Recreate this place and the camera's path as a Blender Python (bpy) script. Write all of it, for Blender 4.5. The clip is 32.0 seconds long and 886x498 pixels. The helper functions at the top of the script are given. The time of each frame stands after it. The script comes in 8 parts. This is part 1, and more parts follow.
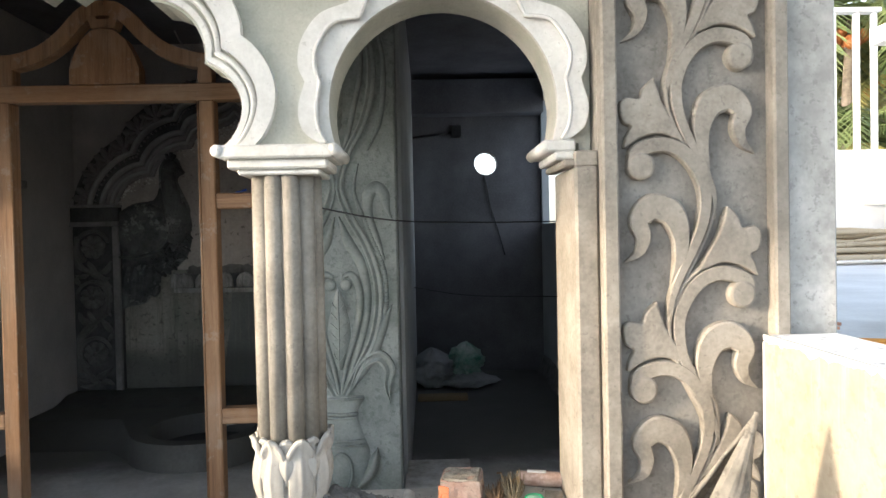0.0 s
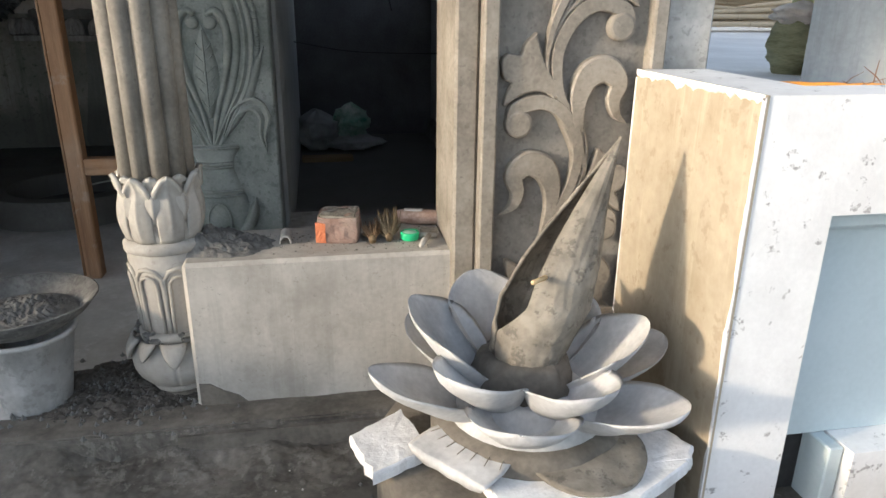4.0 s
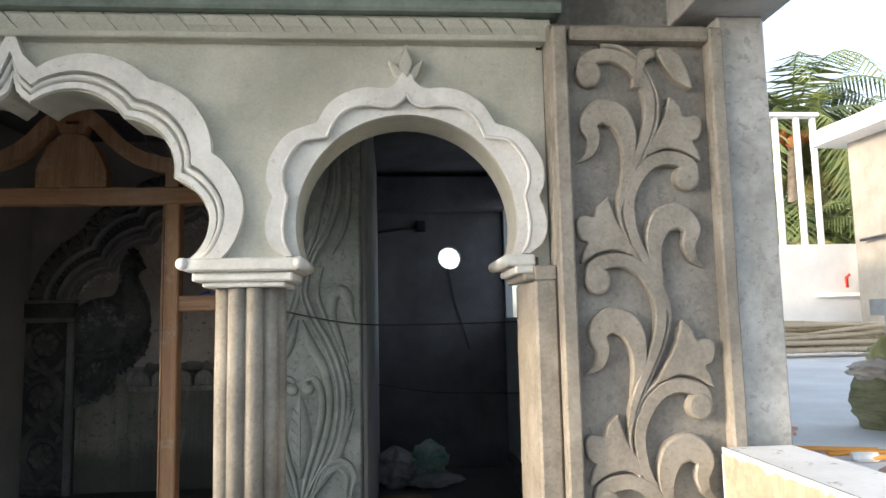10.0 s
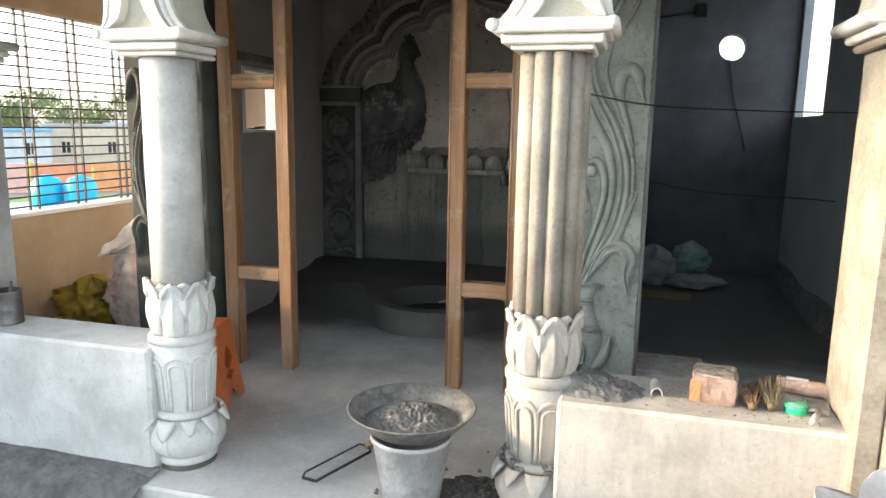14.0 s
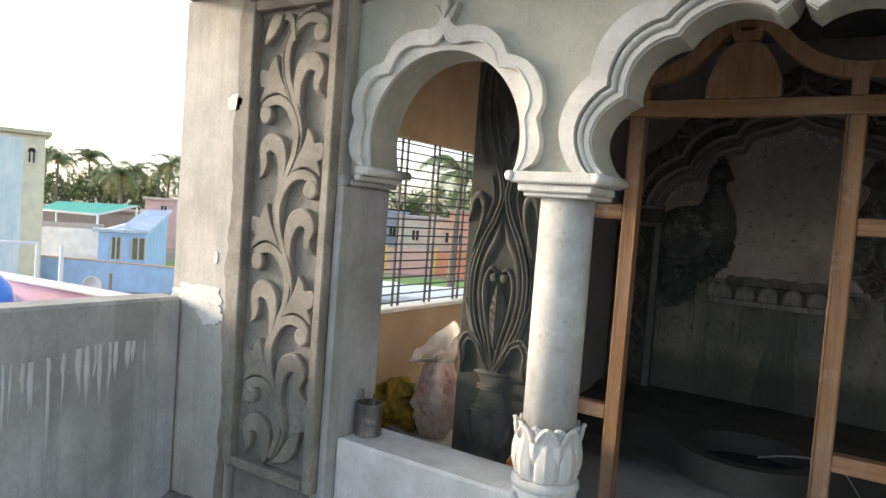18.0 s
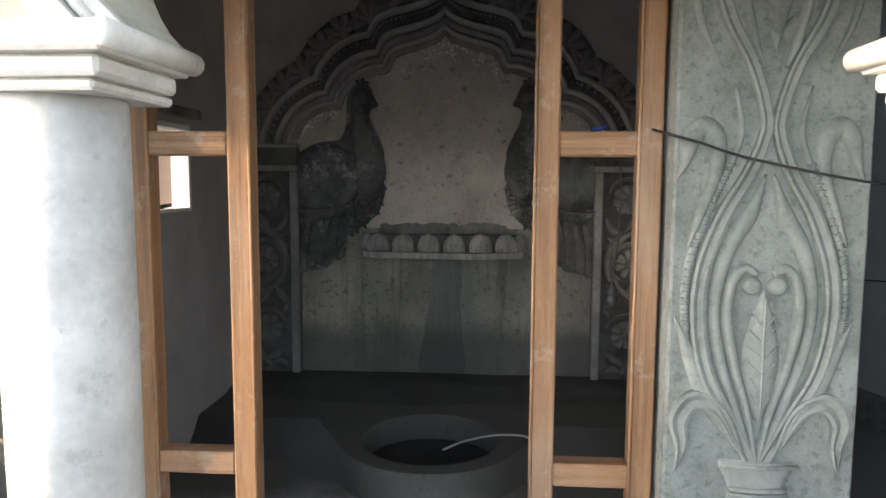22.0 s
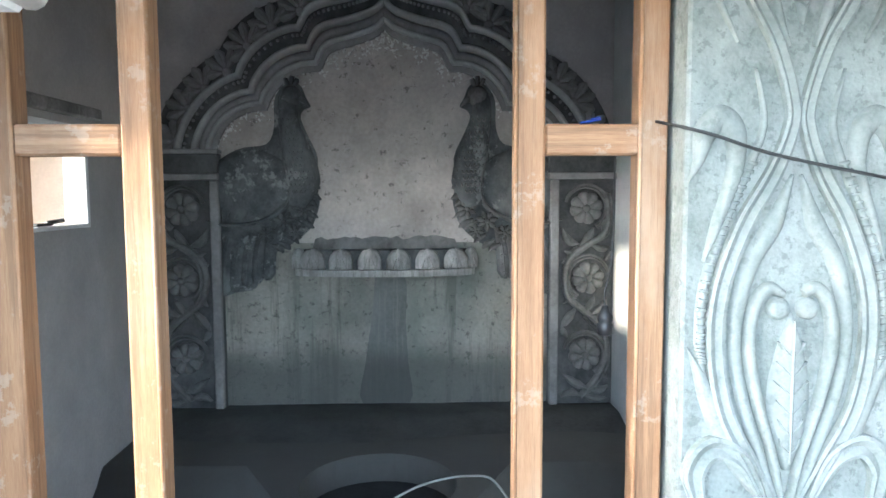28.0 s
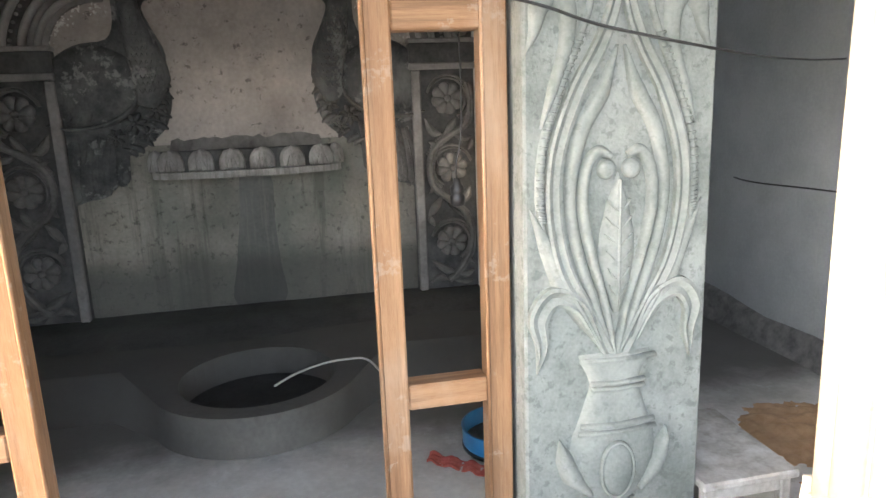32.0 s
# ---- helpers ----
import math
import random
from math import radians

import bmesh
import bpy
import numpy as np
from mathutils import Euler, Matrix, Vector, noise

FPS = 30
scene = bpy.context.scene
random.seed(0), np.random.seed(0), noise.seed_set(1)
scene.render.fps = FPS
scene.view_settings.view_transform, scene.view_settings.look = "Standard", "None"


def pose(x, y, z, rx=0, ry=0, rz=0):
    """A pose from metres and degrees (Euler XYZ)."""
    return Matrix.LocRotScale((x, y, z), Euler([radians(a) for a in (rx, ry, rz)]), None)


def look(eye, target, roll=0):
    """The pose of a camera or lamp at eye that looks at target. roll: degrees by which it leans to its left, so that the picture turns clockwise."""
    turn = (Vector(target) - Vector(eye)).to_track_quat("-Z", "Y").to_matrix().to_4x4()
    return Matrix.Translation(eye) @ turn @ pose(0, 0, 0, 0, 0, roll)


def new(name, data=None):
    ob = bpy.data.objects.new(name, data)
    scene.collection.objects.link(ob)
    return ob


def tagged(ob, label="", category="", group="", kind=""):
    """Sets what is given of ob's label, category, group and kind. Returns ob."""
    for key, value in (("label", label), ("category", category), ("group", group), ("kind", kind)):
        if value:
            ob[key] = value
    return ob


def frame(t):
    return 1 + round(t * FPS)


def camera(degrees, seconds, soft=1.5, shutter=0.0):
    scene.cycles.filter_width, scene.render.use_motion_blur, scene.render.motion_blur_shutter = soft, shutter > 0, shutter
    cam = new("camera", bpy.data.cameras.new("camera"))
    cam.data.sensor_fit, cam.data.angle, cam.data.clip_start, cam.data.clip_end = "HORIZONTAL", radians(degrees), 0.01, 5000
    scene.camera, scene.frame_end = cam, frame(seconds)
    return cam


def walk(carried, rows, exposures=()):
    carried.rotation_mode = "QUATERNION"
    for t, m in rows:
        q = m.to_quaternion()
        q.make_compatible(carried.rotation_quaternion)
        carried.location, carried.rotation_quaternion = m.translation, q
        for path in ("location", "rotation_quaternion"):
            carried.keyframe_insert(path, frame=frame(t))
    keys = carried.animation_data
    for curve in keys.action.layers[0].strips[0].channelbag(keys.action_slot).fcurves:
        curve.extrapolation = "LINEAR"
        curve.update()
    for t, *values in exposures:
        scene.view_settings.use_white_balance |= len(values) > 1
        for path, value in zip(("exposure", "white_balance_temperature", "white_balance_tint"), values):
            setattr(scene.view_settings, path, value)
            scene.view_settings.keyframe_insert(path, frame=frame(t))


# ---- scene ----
cam = camera(65.6, 32.0)
PATH = [
    (0, (-0.075, 0.158, 1.376), (-0.026, 2.157, 1.338), -1.2),
    (0.5, (-0.091, 0.144, 1.371), (-0.074, 2.144, 1.339), -0.2),
    (1, (-0.076, 0.164, 1.372), (0.061, 2.151, 1.188), -0.3),
    (1.5, (-0.054, 0.18, 1.356), (0.192, 2.148, 1.101), -1.4),
    (2, (-0.035, 0.189, 1.329), (0.275, 2.136, 0.99), -0.8),
    (2.5, (-0.016, 0.201, 1.242), (0.338, 2.073, 0.634), 0.9),
    (4.5, (-0.027, 0.192, 1.247), (0.311, 2.044, 0.572), 0.4),
    (5, (-0.022, 0.188, 1.266), (0.39, 2.061, 0.7), 1.7),
    (5.5, (-0.033, 0.178, 1.278), (0.417, 2.069, 0.806), 1.7),
    (6, (-0.032, 0.161, 1.328), (0.36, 2.098, 1.019), -0.3),
    (6.5, (-0.045, 0.159, 1.346), (0.391, 2.104, 1.187), -1.8),
    (7, (-0.045, 0.157, 1.347), (0.371, 2.107, 1.192), -1.9),
    (7.5, (-0.044, 0.156, 1.354), (0.348, 2.107, 1.158), -1.7),
    (8, (-0.043, 0.163, 1.365), (0.368, 2.104, 1.117), -0.8),
    (8.5, (-0.05, 0.143, 1.417), (0.35, 2.102, 1.37), -0.1),
    (9, (-0.062, 0.129, 1.435), (0.22, 2.109, 1.428), -2.6),
    (9.5, (-0.065, 0.13, 1.444), (0.196, 2.112, 1.501), -1.6),
    (10, (-0.072, 0.117, 1.458), (0.084, 2.1, 1.666), -1.2),
    (10.5, (-0.071, 0.119, 1.465), (0.1, 2.083, 1.806), -0.2),
    (11, (-0.078, 0.103, 1.456), (0.012, 2.086, 1.705), 0.3),
    (11.5, (-0.077, 0.142, 1.423), (0.055, 2.137, 1.392), 1.0),
    (12, (-0.083, 0.157, 1.41), (0.004, 2.151, 1.285), -0.9),
    (12.5, (-0.128, 0.167, 1.396), (-0.141, 2.165, 1.307), 1.2),
    (13, (-0.171, 0.169, 1.384), (-0.339, 2.145, 1.123), 1.0),
    (13.5, (-0.196, 0.161, 1.363), (-0.496, 2.11, 1.031), 0.8),
    (14, (-0.27, 0.155, 1.343), (-0.787, 2.055, 0.994), 0.9),
    (14.5, (-0.407, 0.157, 1.357), (-1.1, 2.016, 1.104), -0.8),
    (15, (-0.527, 0.149, 1.359), (-1.471, 1.895, 1.106), 2.7),
    (15.5, (-0.613, 0.216, 1.367), (-1.737, 1.862, 1.197), 4.9),
    (17.5, (-0.933, 0.06, 1.499), (-1.942, 1.787, 1.507), 5.7),
    (18, (-0.935, 0.038, 1.491), (-2.023, 1.713, 1.387), 4.3),
    (18.5, (-0.969, 0.053, 1.473), (-2.07, 1.709, 1.261), 3.9),
    (19, (-0.971, 0.123, 1.47), (-1.882, 1.887, 1.223), 4.0),
    (19.5, (-0.924, 0.286, 1.458), (-1.651, 2.133, 1.214), 4.1),
    (20, (-0.85, 0.545, 1.448), (-1.386, 2.457, 1.208), 4.1),
    (20.5, (-0.885, 0.702, 1.441), (-1.211, 2.659, 1.181), 3.0),
    (21, (-1.011, 0.889, 1.46), (-1.303, 2.855, 1.238), 0.5),
    (21.5, (-1.13, 1.114, 1.451), (-1.375, 3.093, 1.29), 2.0),
    (22, (-1.267, 1.358, 1.453), (-1.409, 3.343, 1.255), 0.3),
    (22.5, (-1.374, 1.522, 1.487), (-1.379, 3.521, 1.428), -2.5),
    (23, (-1.371, 1.689, 1.488), (-1.351, 3.688, 1.435), -0.9),
    (23.5, (-1.358, 1.728, 1.49), (-1.362, 3.728, 1.471), -1.0),
    (24, (-1.349, 1.707, 1.505), (-1.397, 3.705, 1.569), -3.0),
    (24.5, (-1.343, 1.71, 1.499), (-1.379, 3.709, 1.54), -2.8),
    (25, (-1.337, 1.753, 1.482), (-1.387, 3.752, 1.46), -2.8),
    (25.5, (-1.339, 1.779, 1.476), (-1.372, 3.779, 1.443), -2.5),
    (27.5, (-1.335, 1.787, 1.443), (-1.321, 3.781, 1.286), -1.7),
    (28, (-1.372, 1.768, 1.436), (-1.309, 3.76, 1.272), -0.2),
    (28.5, (-1.475, 1.747, 1.443), (-1.345, 3.735, 1.266), -1.5),
    (29, (-1.545, 1.743, 1.438), (-1.458, 3.729, 1.214), -1.7),
    (29.5, (-1.536, 1.756, 1.43), (-1.368, 3.734, 1.186), -0.7),
    (30, (-1.48, 1.742, 1.408), (-1.233, 3.704, 1.108), -0.5),
    (30.5, (-1.409, 1.714, 1.375), (-0.968, 3.633, 1.025), 1.3),
    (31, (-1.367, 1.689, 1.349), (-0.879, 3.556, 0.824), 0.1),
    (31.5, (-1.329, 1.686, 1.356), (-0.894, 3.577, 0.871), -1.0),
    (32, (-1.329, 1.675, 1.366), (-0.927, 3.585, 0.928), -2.1),
]
# the picture brightens towards the end as the lens nears the dark room
EXPOSURES = [(0.0, 2.25, 6000, 10), (1.0, 2.2, 6000, 10), (2.0, 1.82, 5850, 10), (4.5, 1.50, 5900, 10), (8.0, 1.6, 5800, 10), (9.5, 1.83, 5950, 10), (11.0, 1.77, 6050, 10), (12.0, 2.05, 5950, 10), (13.0, 2.72, 6000, 10), (13.6, 2.76, 6100, 10), (14.3, 2.50, 6250, 9), (15.5, 2.30, 6200, 10), (17.5, 1.75, 6100, 10), (19.0, 1.72, 6300, 10), (20.0, 2.15, 6350, 11), (21.0, 2.36, 6200, 11), (22.0, 2.97, 6100, 12), (23.0, 3.88, 6050, 11), (24.5, 4.36, 5150, 3), (26.5, 4.34, 5100, 4), (28.0, 4.30, 5200, 6), (29.0, 4.10, 5350, 8), (30.0, 3.93, 5650, 11), (31.0, 4.25, 5900, 14), (32.0, 3.78, 6200, 14)]
walk(cam, [(t, look(eye, target, roll)) for t, eye, target, roll in PATH], EXPOSURES)

# ---- light ----
SUN_WAY = Vector((0.94, 0.26, -0.215)).normalized()
sky_world = bpy.data.worlds.new("evening_sky")
scene.world = sky_world
sky_world.use_nodes = True
wn = sky_world.node_tree
sky = wn.nodes.new("ShaderNodeTexSky")
sky.sky_type, sky.sun_disc = "NISHITA", False
sky.sun_elevation = math.asin(-SUN_WAY.z)
sky.sun_rotation = math.atan2(-SUN_WAY.x, -SUN_WAY.y)
sky.air_density, sky.dust_density, sky.ozone_density = 1.0, 2.0, 1.0
haze = wn.nodes.new("ShaderNodeHueSaturation")
haze.inputs["Saturation"].default_value = 0.5
wn.links.new(sky.outputs[0], haze.inputs["Color"])
wn.links.new(haze.outputs[0], wn.nodes["Background"].inputs[0])
wn.nodes["Background"].inputs[1].default_value = 0.15
sun_data = bpy.data.lights.new("sun", "SUN")
sun_data.energy, sun_data.angle, sun_data.color = 1.3, radians(3.0), (1.0, 0.76, 0.48)
sun = new("sun", sun_data)
sun.matrix_world = look((-20, -6, 6), Vector((-20, -6, 6)) + SUN_WAY)

# ---- materials ----


def ramp_mat(name, dark, light, rough=0.85, scale=6.0, fine=60.0, bump=0.3, metal=0.0, stain=None, stain_amount=0.0, stain_scale=1.3, vary=0.0, stretch=(1, 1, 1), pits=None, pit_scale=30.0, pit_cut=0.60, streak=None, streak_amount=0.0, streak_way=(1, 1, 0.07), streak_scale=12.0, pit_amount=0.45, damp=None):
    """Two scales of colour noise, optional stains, and fine relief."""
    m = bpy.data.materials.new(name)
    m.use_nodes = True
    nt = m.node_tree
    b = nt.nodes["Principled BSDF"]
    b.inputs["Roughness"].default_value, b.inputs["Metallic"].default_value = rough, metal
    co = nt.nodes.new("ShaderNodeTexCoord")
    mp = nt.nodes.new("ShaderNodeMapping")
    mp.inputs["Scale"].default_value = stretch
    nt.links.new(co.outputs["Object"], mp.inputs[0])
    big, small = nt.nodes.new("ShaderNodeTexNoise"), nt.nodes.new("ShaderNodeTexNoise")
    big.inputs["Scale"].default_value, big.inputs["Detail"].default_value, big.inputs["Roughness"].default_value = scale, 7, 0.62
    small.inputs["Scale"].default_value, small.inputs["Detail"].default_value = fine, 3
    for n in (big, small):
        nt.links.new(mp.outputs[0], n.inputs["Vector"])
    mixf = nt.nodes.new("ShaderNodeMix")
    mixf.inputs[0].default_value = 0.26
    nt.links.new(big.outputs[0], mixf.inputs[2])
    nt.links.new(small.outputs[0], mixf.inputs[3])
    src = mixf.outputs[0]
    if vary:
        oi = nt.nodes.new("ShaderNodeObjectInfo")
        add = nt.nodes.new("ShaderNodeMath")
        add.operation = "MULTIPLY_ADD"
        nt.links.new(oi.outputs["Random"], add.inputs[0])
        add.inputs[1].default_value = vary
        nt.links.new(src, add.inputs[2])
        src = add.outputs[0]
    cr = nt.nodes.new("ShaderNodeValToRGB")
    cr.color_ramp.elements[0].position, cr.color_ramp.elements[1].position = 0.37, 0.63
    cr.color_ramp.elements[0].color, cr.color_ramp.elements[1].color = (*dark, 1), (*light, 1)
    nt.links.new(src, cr.inputs[0])
    col = cr.outputs[0]
    if stain:
        sn = nt.nodes.new("ShaderNodeTexNoise")
        sn.inputs["Scale"].default_value, sn.inputs["Detail"].default_value, sn.inputs["Roughness"].default_value = stain_scale, 6, 0.65
        smp = nt.nodes.new("ShaderNodeMapping")
        smp.inputs["Location"].default_value = (3.1, 1.7, 5.2)
        smp.inputs["Scale"].default_value = (1, 1, 0.6)
        nt.links.new(co.outputs["Object"], smp.inputs[0])
        nt.links.new(smp.outputs[0], sn.inputs["Vector"])
        sr = nt.nodes.new("ShaderNodeMapRange")
        sr.inputs["From Min"].default_value, sr.inputs["From Max"].default_value = 0.48, 0.68
        sr.inputs["To Max"].default_value = stain_amount
        nt.links.new(sn.outputs[0], sr.inputs[0])
        mx = nt.nodes.new("ShaderNodeMix")
        mx.data_type = "RGBA"
        nt.links.new(sr.outputs[0], mx.inputs[0])
        nt.links.new(col, mx.inputs[6])
        mx.inputs[7].default_value = (*stain, 1)
        col = mx.outputs[2]
    for tint, amount, vec_scale, sc, lo, hi in ((streak, streak_amount, streak_way, streak_scale, 0.50, 0.60), (pits, pit_amount, (1, 1, 1), pit_scale, pit_cut - 0.055, pit_cut - 0.015)):
        if not tint:
            continue
        vm, vn, vr, vx = nt.nodes.new("ShaderNodeMapping"), nt.nodes.new("ShaderNodeTexNoise"), nt.nodes.new("ShaderNodeMapRange"), nt.nodes.new("ShaderNodeMix")
        vm.inputs["Scale"].default_value = vec_scale
        vn.inputs["Scale"].default_value, vn.inputs["Detail"].default_value, vn.inputs["Roughness"].default_value = sc, 8, 0.72
        vr.inputs["From Min"].default_value, vr.inputs["From Max"].default_value, vr.inputs["To Max"].default_value = lo, hi, amount
        vx.data_type = "RGBA"
        nt.links.new(co.outputs["Object"], vm.inputs[0])
        nt.links.new(vm.outputs[0], vn.inputs["Vector"])
        nt.links.new(vn.outputs[0], vr.inputs[0])
        nt.links.new(vr.outputs[0], vx.inputs[0])
        nt.links.new(col, vx.inputs[6])
        vx.inputs[7].default_value = (*tint, 1)
        col = vx.outputs[2]
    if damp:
        # tinted part with an uneven edge (damp wall foot, darker rear floor): axis, where it begins, where it is full,
        # colour, amount
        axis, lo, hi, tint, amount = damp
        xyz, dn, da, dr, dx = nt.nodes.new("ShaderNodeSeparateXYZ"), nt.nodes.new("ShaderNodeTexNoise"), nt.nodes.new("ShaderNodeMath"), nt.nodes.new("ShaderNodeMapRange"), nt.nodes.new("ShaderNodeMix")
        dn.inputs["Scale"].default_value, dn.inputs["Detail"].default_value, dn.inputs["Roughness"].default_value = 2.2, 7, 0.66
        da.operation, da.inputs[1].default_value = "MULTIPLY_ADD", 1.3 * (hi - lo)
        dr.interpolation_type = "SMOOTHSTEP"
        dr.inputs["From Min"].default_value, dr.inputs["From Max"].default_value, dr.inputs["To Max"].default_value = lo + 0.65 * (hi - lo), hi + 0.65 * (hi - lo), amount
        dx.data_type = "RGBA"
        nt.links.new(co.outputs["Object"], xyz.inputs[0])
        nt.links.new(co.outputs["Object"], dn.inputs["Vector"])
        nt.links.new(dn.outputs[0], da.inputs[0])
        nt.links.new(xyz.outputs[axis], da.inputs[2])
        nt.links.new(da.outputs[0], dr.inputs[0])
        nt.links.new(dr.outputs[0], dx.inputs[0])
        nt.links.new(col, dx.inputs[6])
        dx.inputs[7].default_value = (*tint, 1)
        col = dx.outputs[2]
    nt.links.new(col, b.inputs["Base Color"])
    if bump:
        bp = nt.nodes.new("ShaderNodeBump")
        bp.inputs["Strength"].default_value, bp.inputs["Distance"].default_value = bump, 0.006
        nt.links.new(mixf.outputs[0], bp.inputs["Height"])
        nt.links.new(bp.outputs[0], b.inputs["Normal"])
    return m


def wood_mat(name, dark, light, way=(6, 6, 0.5)):
    """Sawn timber with the grain along the axis whose scale is small, dusty stains and thin dark cracks."""
    crack = tuple(1.6 * w if w > 1 else 0.35 for w in way)
    return ramp_mat(name, dark, light, rough=0.6, scale=4, fine=60, bump=0.3, stretch=way, stain=(0.52, 0.42, 0.32), stain_amount=0.45, stain_scale=2.5, streak=tuple(0.45 * v for v in dark), streak_amount=0.5, streak_way=crack, streak_scale=3.0, pits=(0.55, 0.48, 0.40), pit_scale=10, pit_cut=0.63, pit_amount=0.28)


CEMENT = ramp_mat("grey_cement_render", (0.136, 0.134, 0.126), (0.304, 0.300, 0.284), scale=5, stain=(0.088, 0.088, 0.084), stain_amount=0.6, stain_scale=2.2, bump=0.45, streak=(0.096, 0.094, 0.088), streak_amount=0.5, pits=(0.080, 0.080, 0.076), pit_scale=22, pit_cut=0.63)
CARVED = ramp_mat("carved_cement", (0.192, 0.171, 0.142), (0.344, 0.312, 0.266), scale=7, fine=80, stain=(0.128, 0.116, 0.096), stain_amount=0.5, stain_scale=3, bump=0.5, pits=(0.112, 0.100, 0.084), pit_scale=45, pit_cut=0.64)
SMOOTH = ramp_mat("pale_smooth_cement", (0.328, 0.320, 0.303), (0.492, 0.484, 0.467), scale=4, fine=40, bump=0.2, stain=(0.262, 0.258, 0.246), stain_amount=0.5, stain_scale=2, streak=(0.246, 0.242, 0.230), streak_amount=0.3)
PRIMED = ramp_mat("white_primed_cement", (0.57, 0.562, 0.525), (0.765, 0.755, 0.72), scale=6, fine=80, bump=0.35, stain=(0.38, 0.37, 0.34), stain_amount=0.4, stain_scale=3.5, pits=(0.33, 0.32, 0.29), pit_scale=40, pit_cut=0.655)
ROUND_SHAFT = ramp_mat("pale_mottled_shaft_cement", (0.44, 0.435, 0.415), (0.64, 0.635, 0.61), scale=7, fine=60, bump=0.3, stain=(0.34, 0.336, 0.32), stain_amount=0.5, stain_scale=3, pits=(0.33, 0.325, 0.31), pit_scale=16, pit_cut=0.64)
SPANDREL = ramp_mat("cream_white_render", (0.40, 0.40, 0.335), (0.555, 0.55, 0.48), scale=4, fine=120, bump=0.55, stain=(0.30, 0.302, 0.25), stain_amount=0.5, stain_scale=2.2, pits=(0.31, 0.31, 0.26), pit_scale=50, pit_cut=0.64)
SILL = ramp_mat("sill_render", (0.39, 0.368, 0.328), (0.56, 0.534, 0.483), scale=3.5, bump=0.35, stain=(0.230, 0.212, 0.183), stain_amount=0.5, stain_scale=2.6, streak=(0.255, 0.238, 0.208), streak_amount=0.25, pits=(0.238, 0.221, 0.196), pit_scale=45, pit_cut=0.66)
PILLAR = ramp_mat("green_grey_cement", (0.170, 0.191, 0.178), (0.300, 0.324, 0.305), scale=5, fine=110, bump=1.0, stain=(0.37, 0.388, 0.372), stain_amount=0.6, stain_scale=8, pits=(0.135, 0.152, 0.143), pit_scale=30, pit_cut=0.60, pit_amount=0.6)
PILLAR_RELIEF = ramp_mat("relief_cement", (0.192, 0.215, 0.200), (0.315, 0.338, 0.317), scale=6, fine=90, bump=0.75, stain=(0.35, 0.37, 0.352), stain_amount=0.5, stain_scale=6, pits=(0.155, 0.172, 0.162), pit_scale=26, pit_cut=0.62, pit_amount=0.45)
FRIEZE = ramp_mat("green_wash_frieze", (0.160, 0.200, 0.176), (0.240, 0.288, 0.256), scale=9, bump=0.3)
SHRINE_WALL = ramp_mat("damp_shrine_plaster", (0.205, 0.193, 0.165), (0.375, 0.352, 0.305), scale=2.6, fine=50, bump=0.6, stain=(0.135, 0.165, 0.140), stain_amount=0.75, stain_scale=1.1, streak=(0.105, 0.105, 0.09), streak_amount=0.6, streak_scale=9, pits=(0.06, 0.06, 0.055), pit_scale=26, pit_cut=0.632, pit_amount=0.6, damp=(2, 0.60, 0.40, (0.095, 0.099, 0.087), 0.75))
# near-black cement behind and between the paler niche relief
NEAR_BLACK = ramp_mat("near_black_cement", (0.036, 0.038, 0.038), (0.088, 0.090, 0.087), rough=0.7, scale=10, fine=60, bump=0.6, stain=(0.192, 0.196, 0.188), stain_amount=0.55, stain_scale=4)
DAMP_RELIEF = ramp_mat("damp_relief_cement", (0.040, 0.044, 0.045), (0.104, 0.109, 0.107), rough=0.75, scale=12, fine=60, bump=0.7, stain=(0.208, 0.216, 0.212), stain_amount=0.6, stain_scale=5, pits=(0.288, 0.288, 0.280), pit_scale=7, pit_cut=0.62, pit_amount=0.7)
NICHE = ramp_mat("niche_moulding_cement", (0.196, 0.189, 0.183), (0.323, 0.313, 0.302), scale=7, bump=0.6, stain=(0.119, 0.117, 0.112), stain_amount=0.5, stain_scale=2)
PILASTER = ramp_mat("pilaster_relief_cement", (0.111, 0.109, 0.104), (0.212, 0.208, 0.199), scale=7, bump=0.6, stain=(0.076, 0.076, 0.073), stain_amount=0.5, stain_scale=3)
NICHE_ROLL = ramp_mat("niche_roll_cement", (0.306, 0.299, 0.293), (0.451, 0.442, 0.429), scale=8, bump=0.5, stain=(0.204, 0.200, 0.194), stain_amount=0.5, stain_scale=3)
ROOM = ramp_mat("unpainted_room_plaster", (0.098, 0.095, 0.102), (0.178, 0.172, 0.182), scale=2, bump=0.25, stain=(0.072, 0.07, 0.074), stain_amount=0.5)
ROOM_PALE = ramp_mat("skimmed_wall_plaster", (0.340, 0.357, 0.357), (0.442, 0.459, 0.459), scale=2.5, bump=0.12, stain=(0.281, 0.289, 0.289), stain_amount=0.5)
# same cement as PILLAR; the backlit pillar's shade is put into these colours
LEFT_PILLAR = ramp_mat("backlit_pillar_cement", (0.055, 0.062, 0.056), (0.115, 0.125, 0.114), scale=5, fine=90, bump=0.7, stain=(0.04, 0.042, 0.039), stain_amount=0.5, stain_scale=3)
LEFT_RELIEF = ramp_mat("backlit_pillar_relief", (0.085, 0.091, 0.082), (0.165, 0.172, 0.156), scale=6, fine=90, bump=0.6, stain=(0.06, 0.063, 0.057), stain_amount=0.5, stain_scale=4)
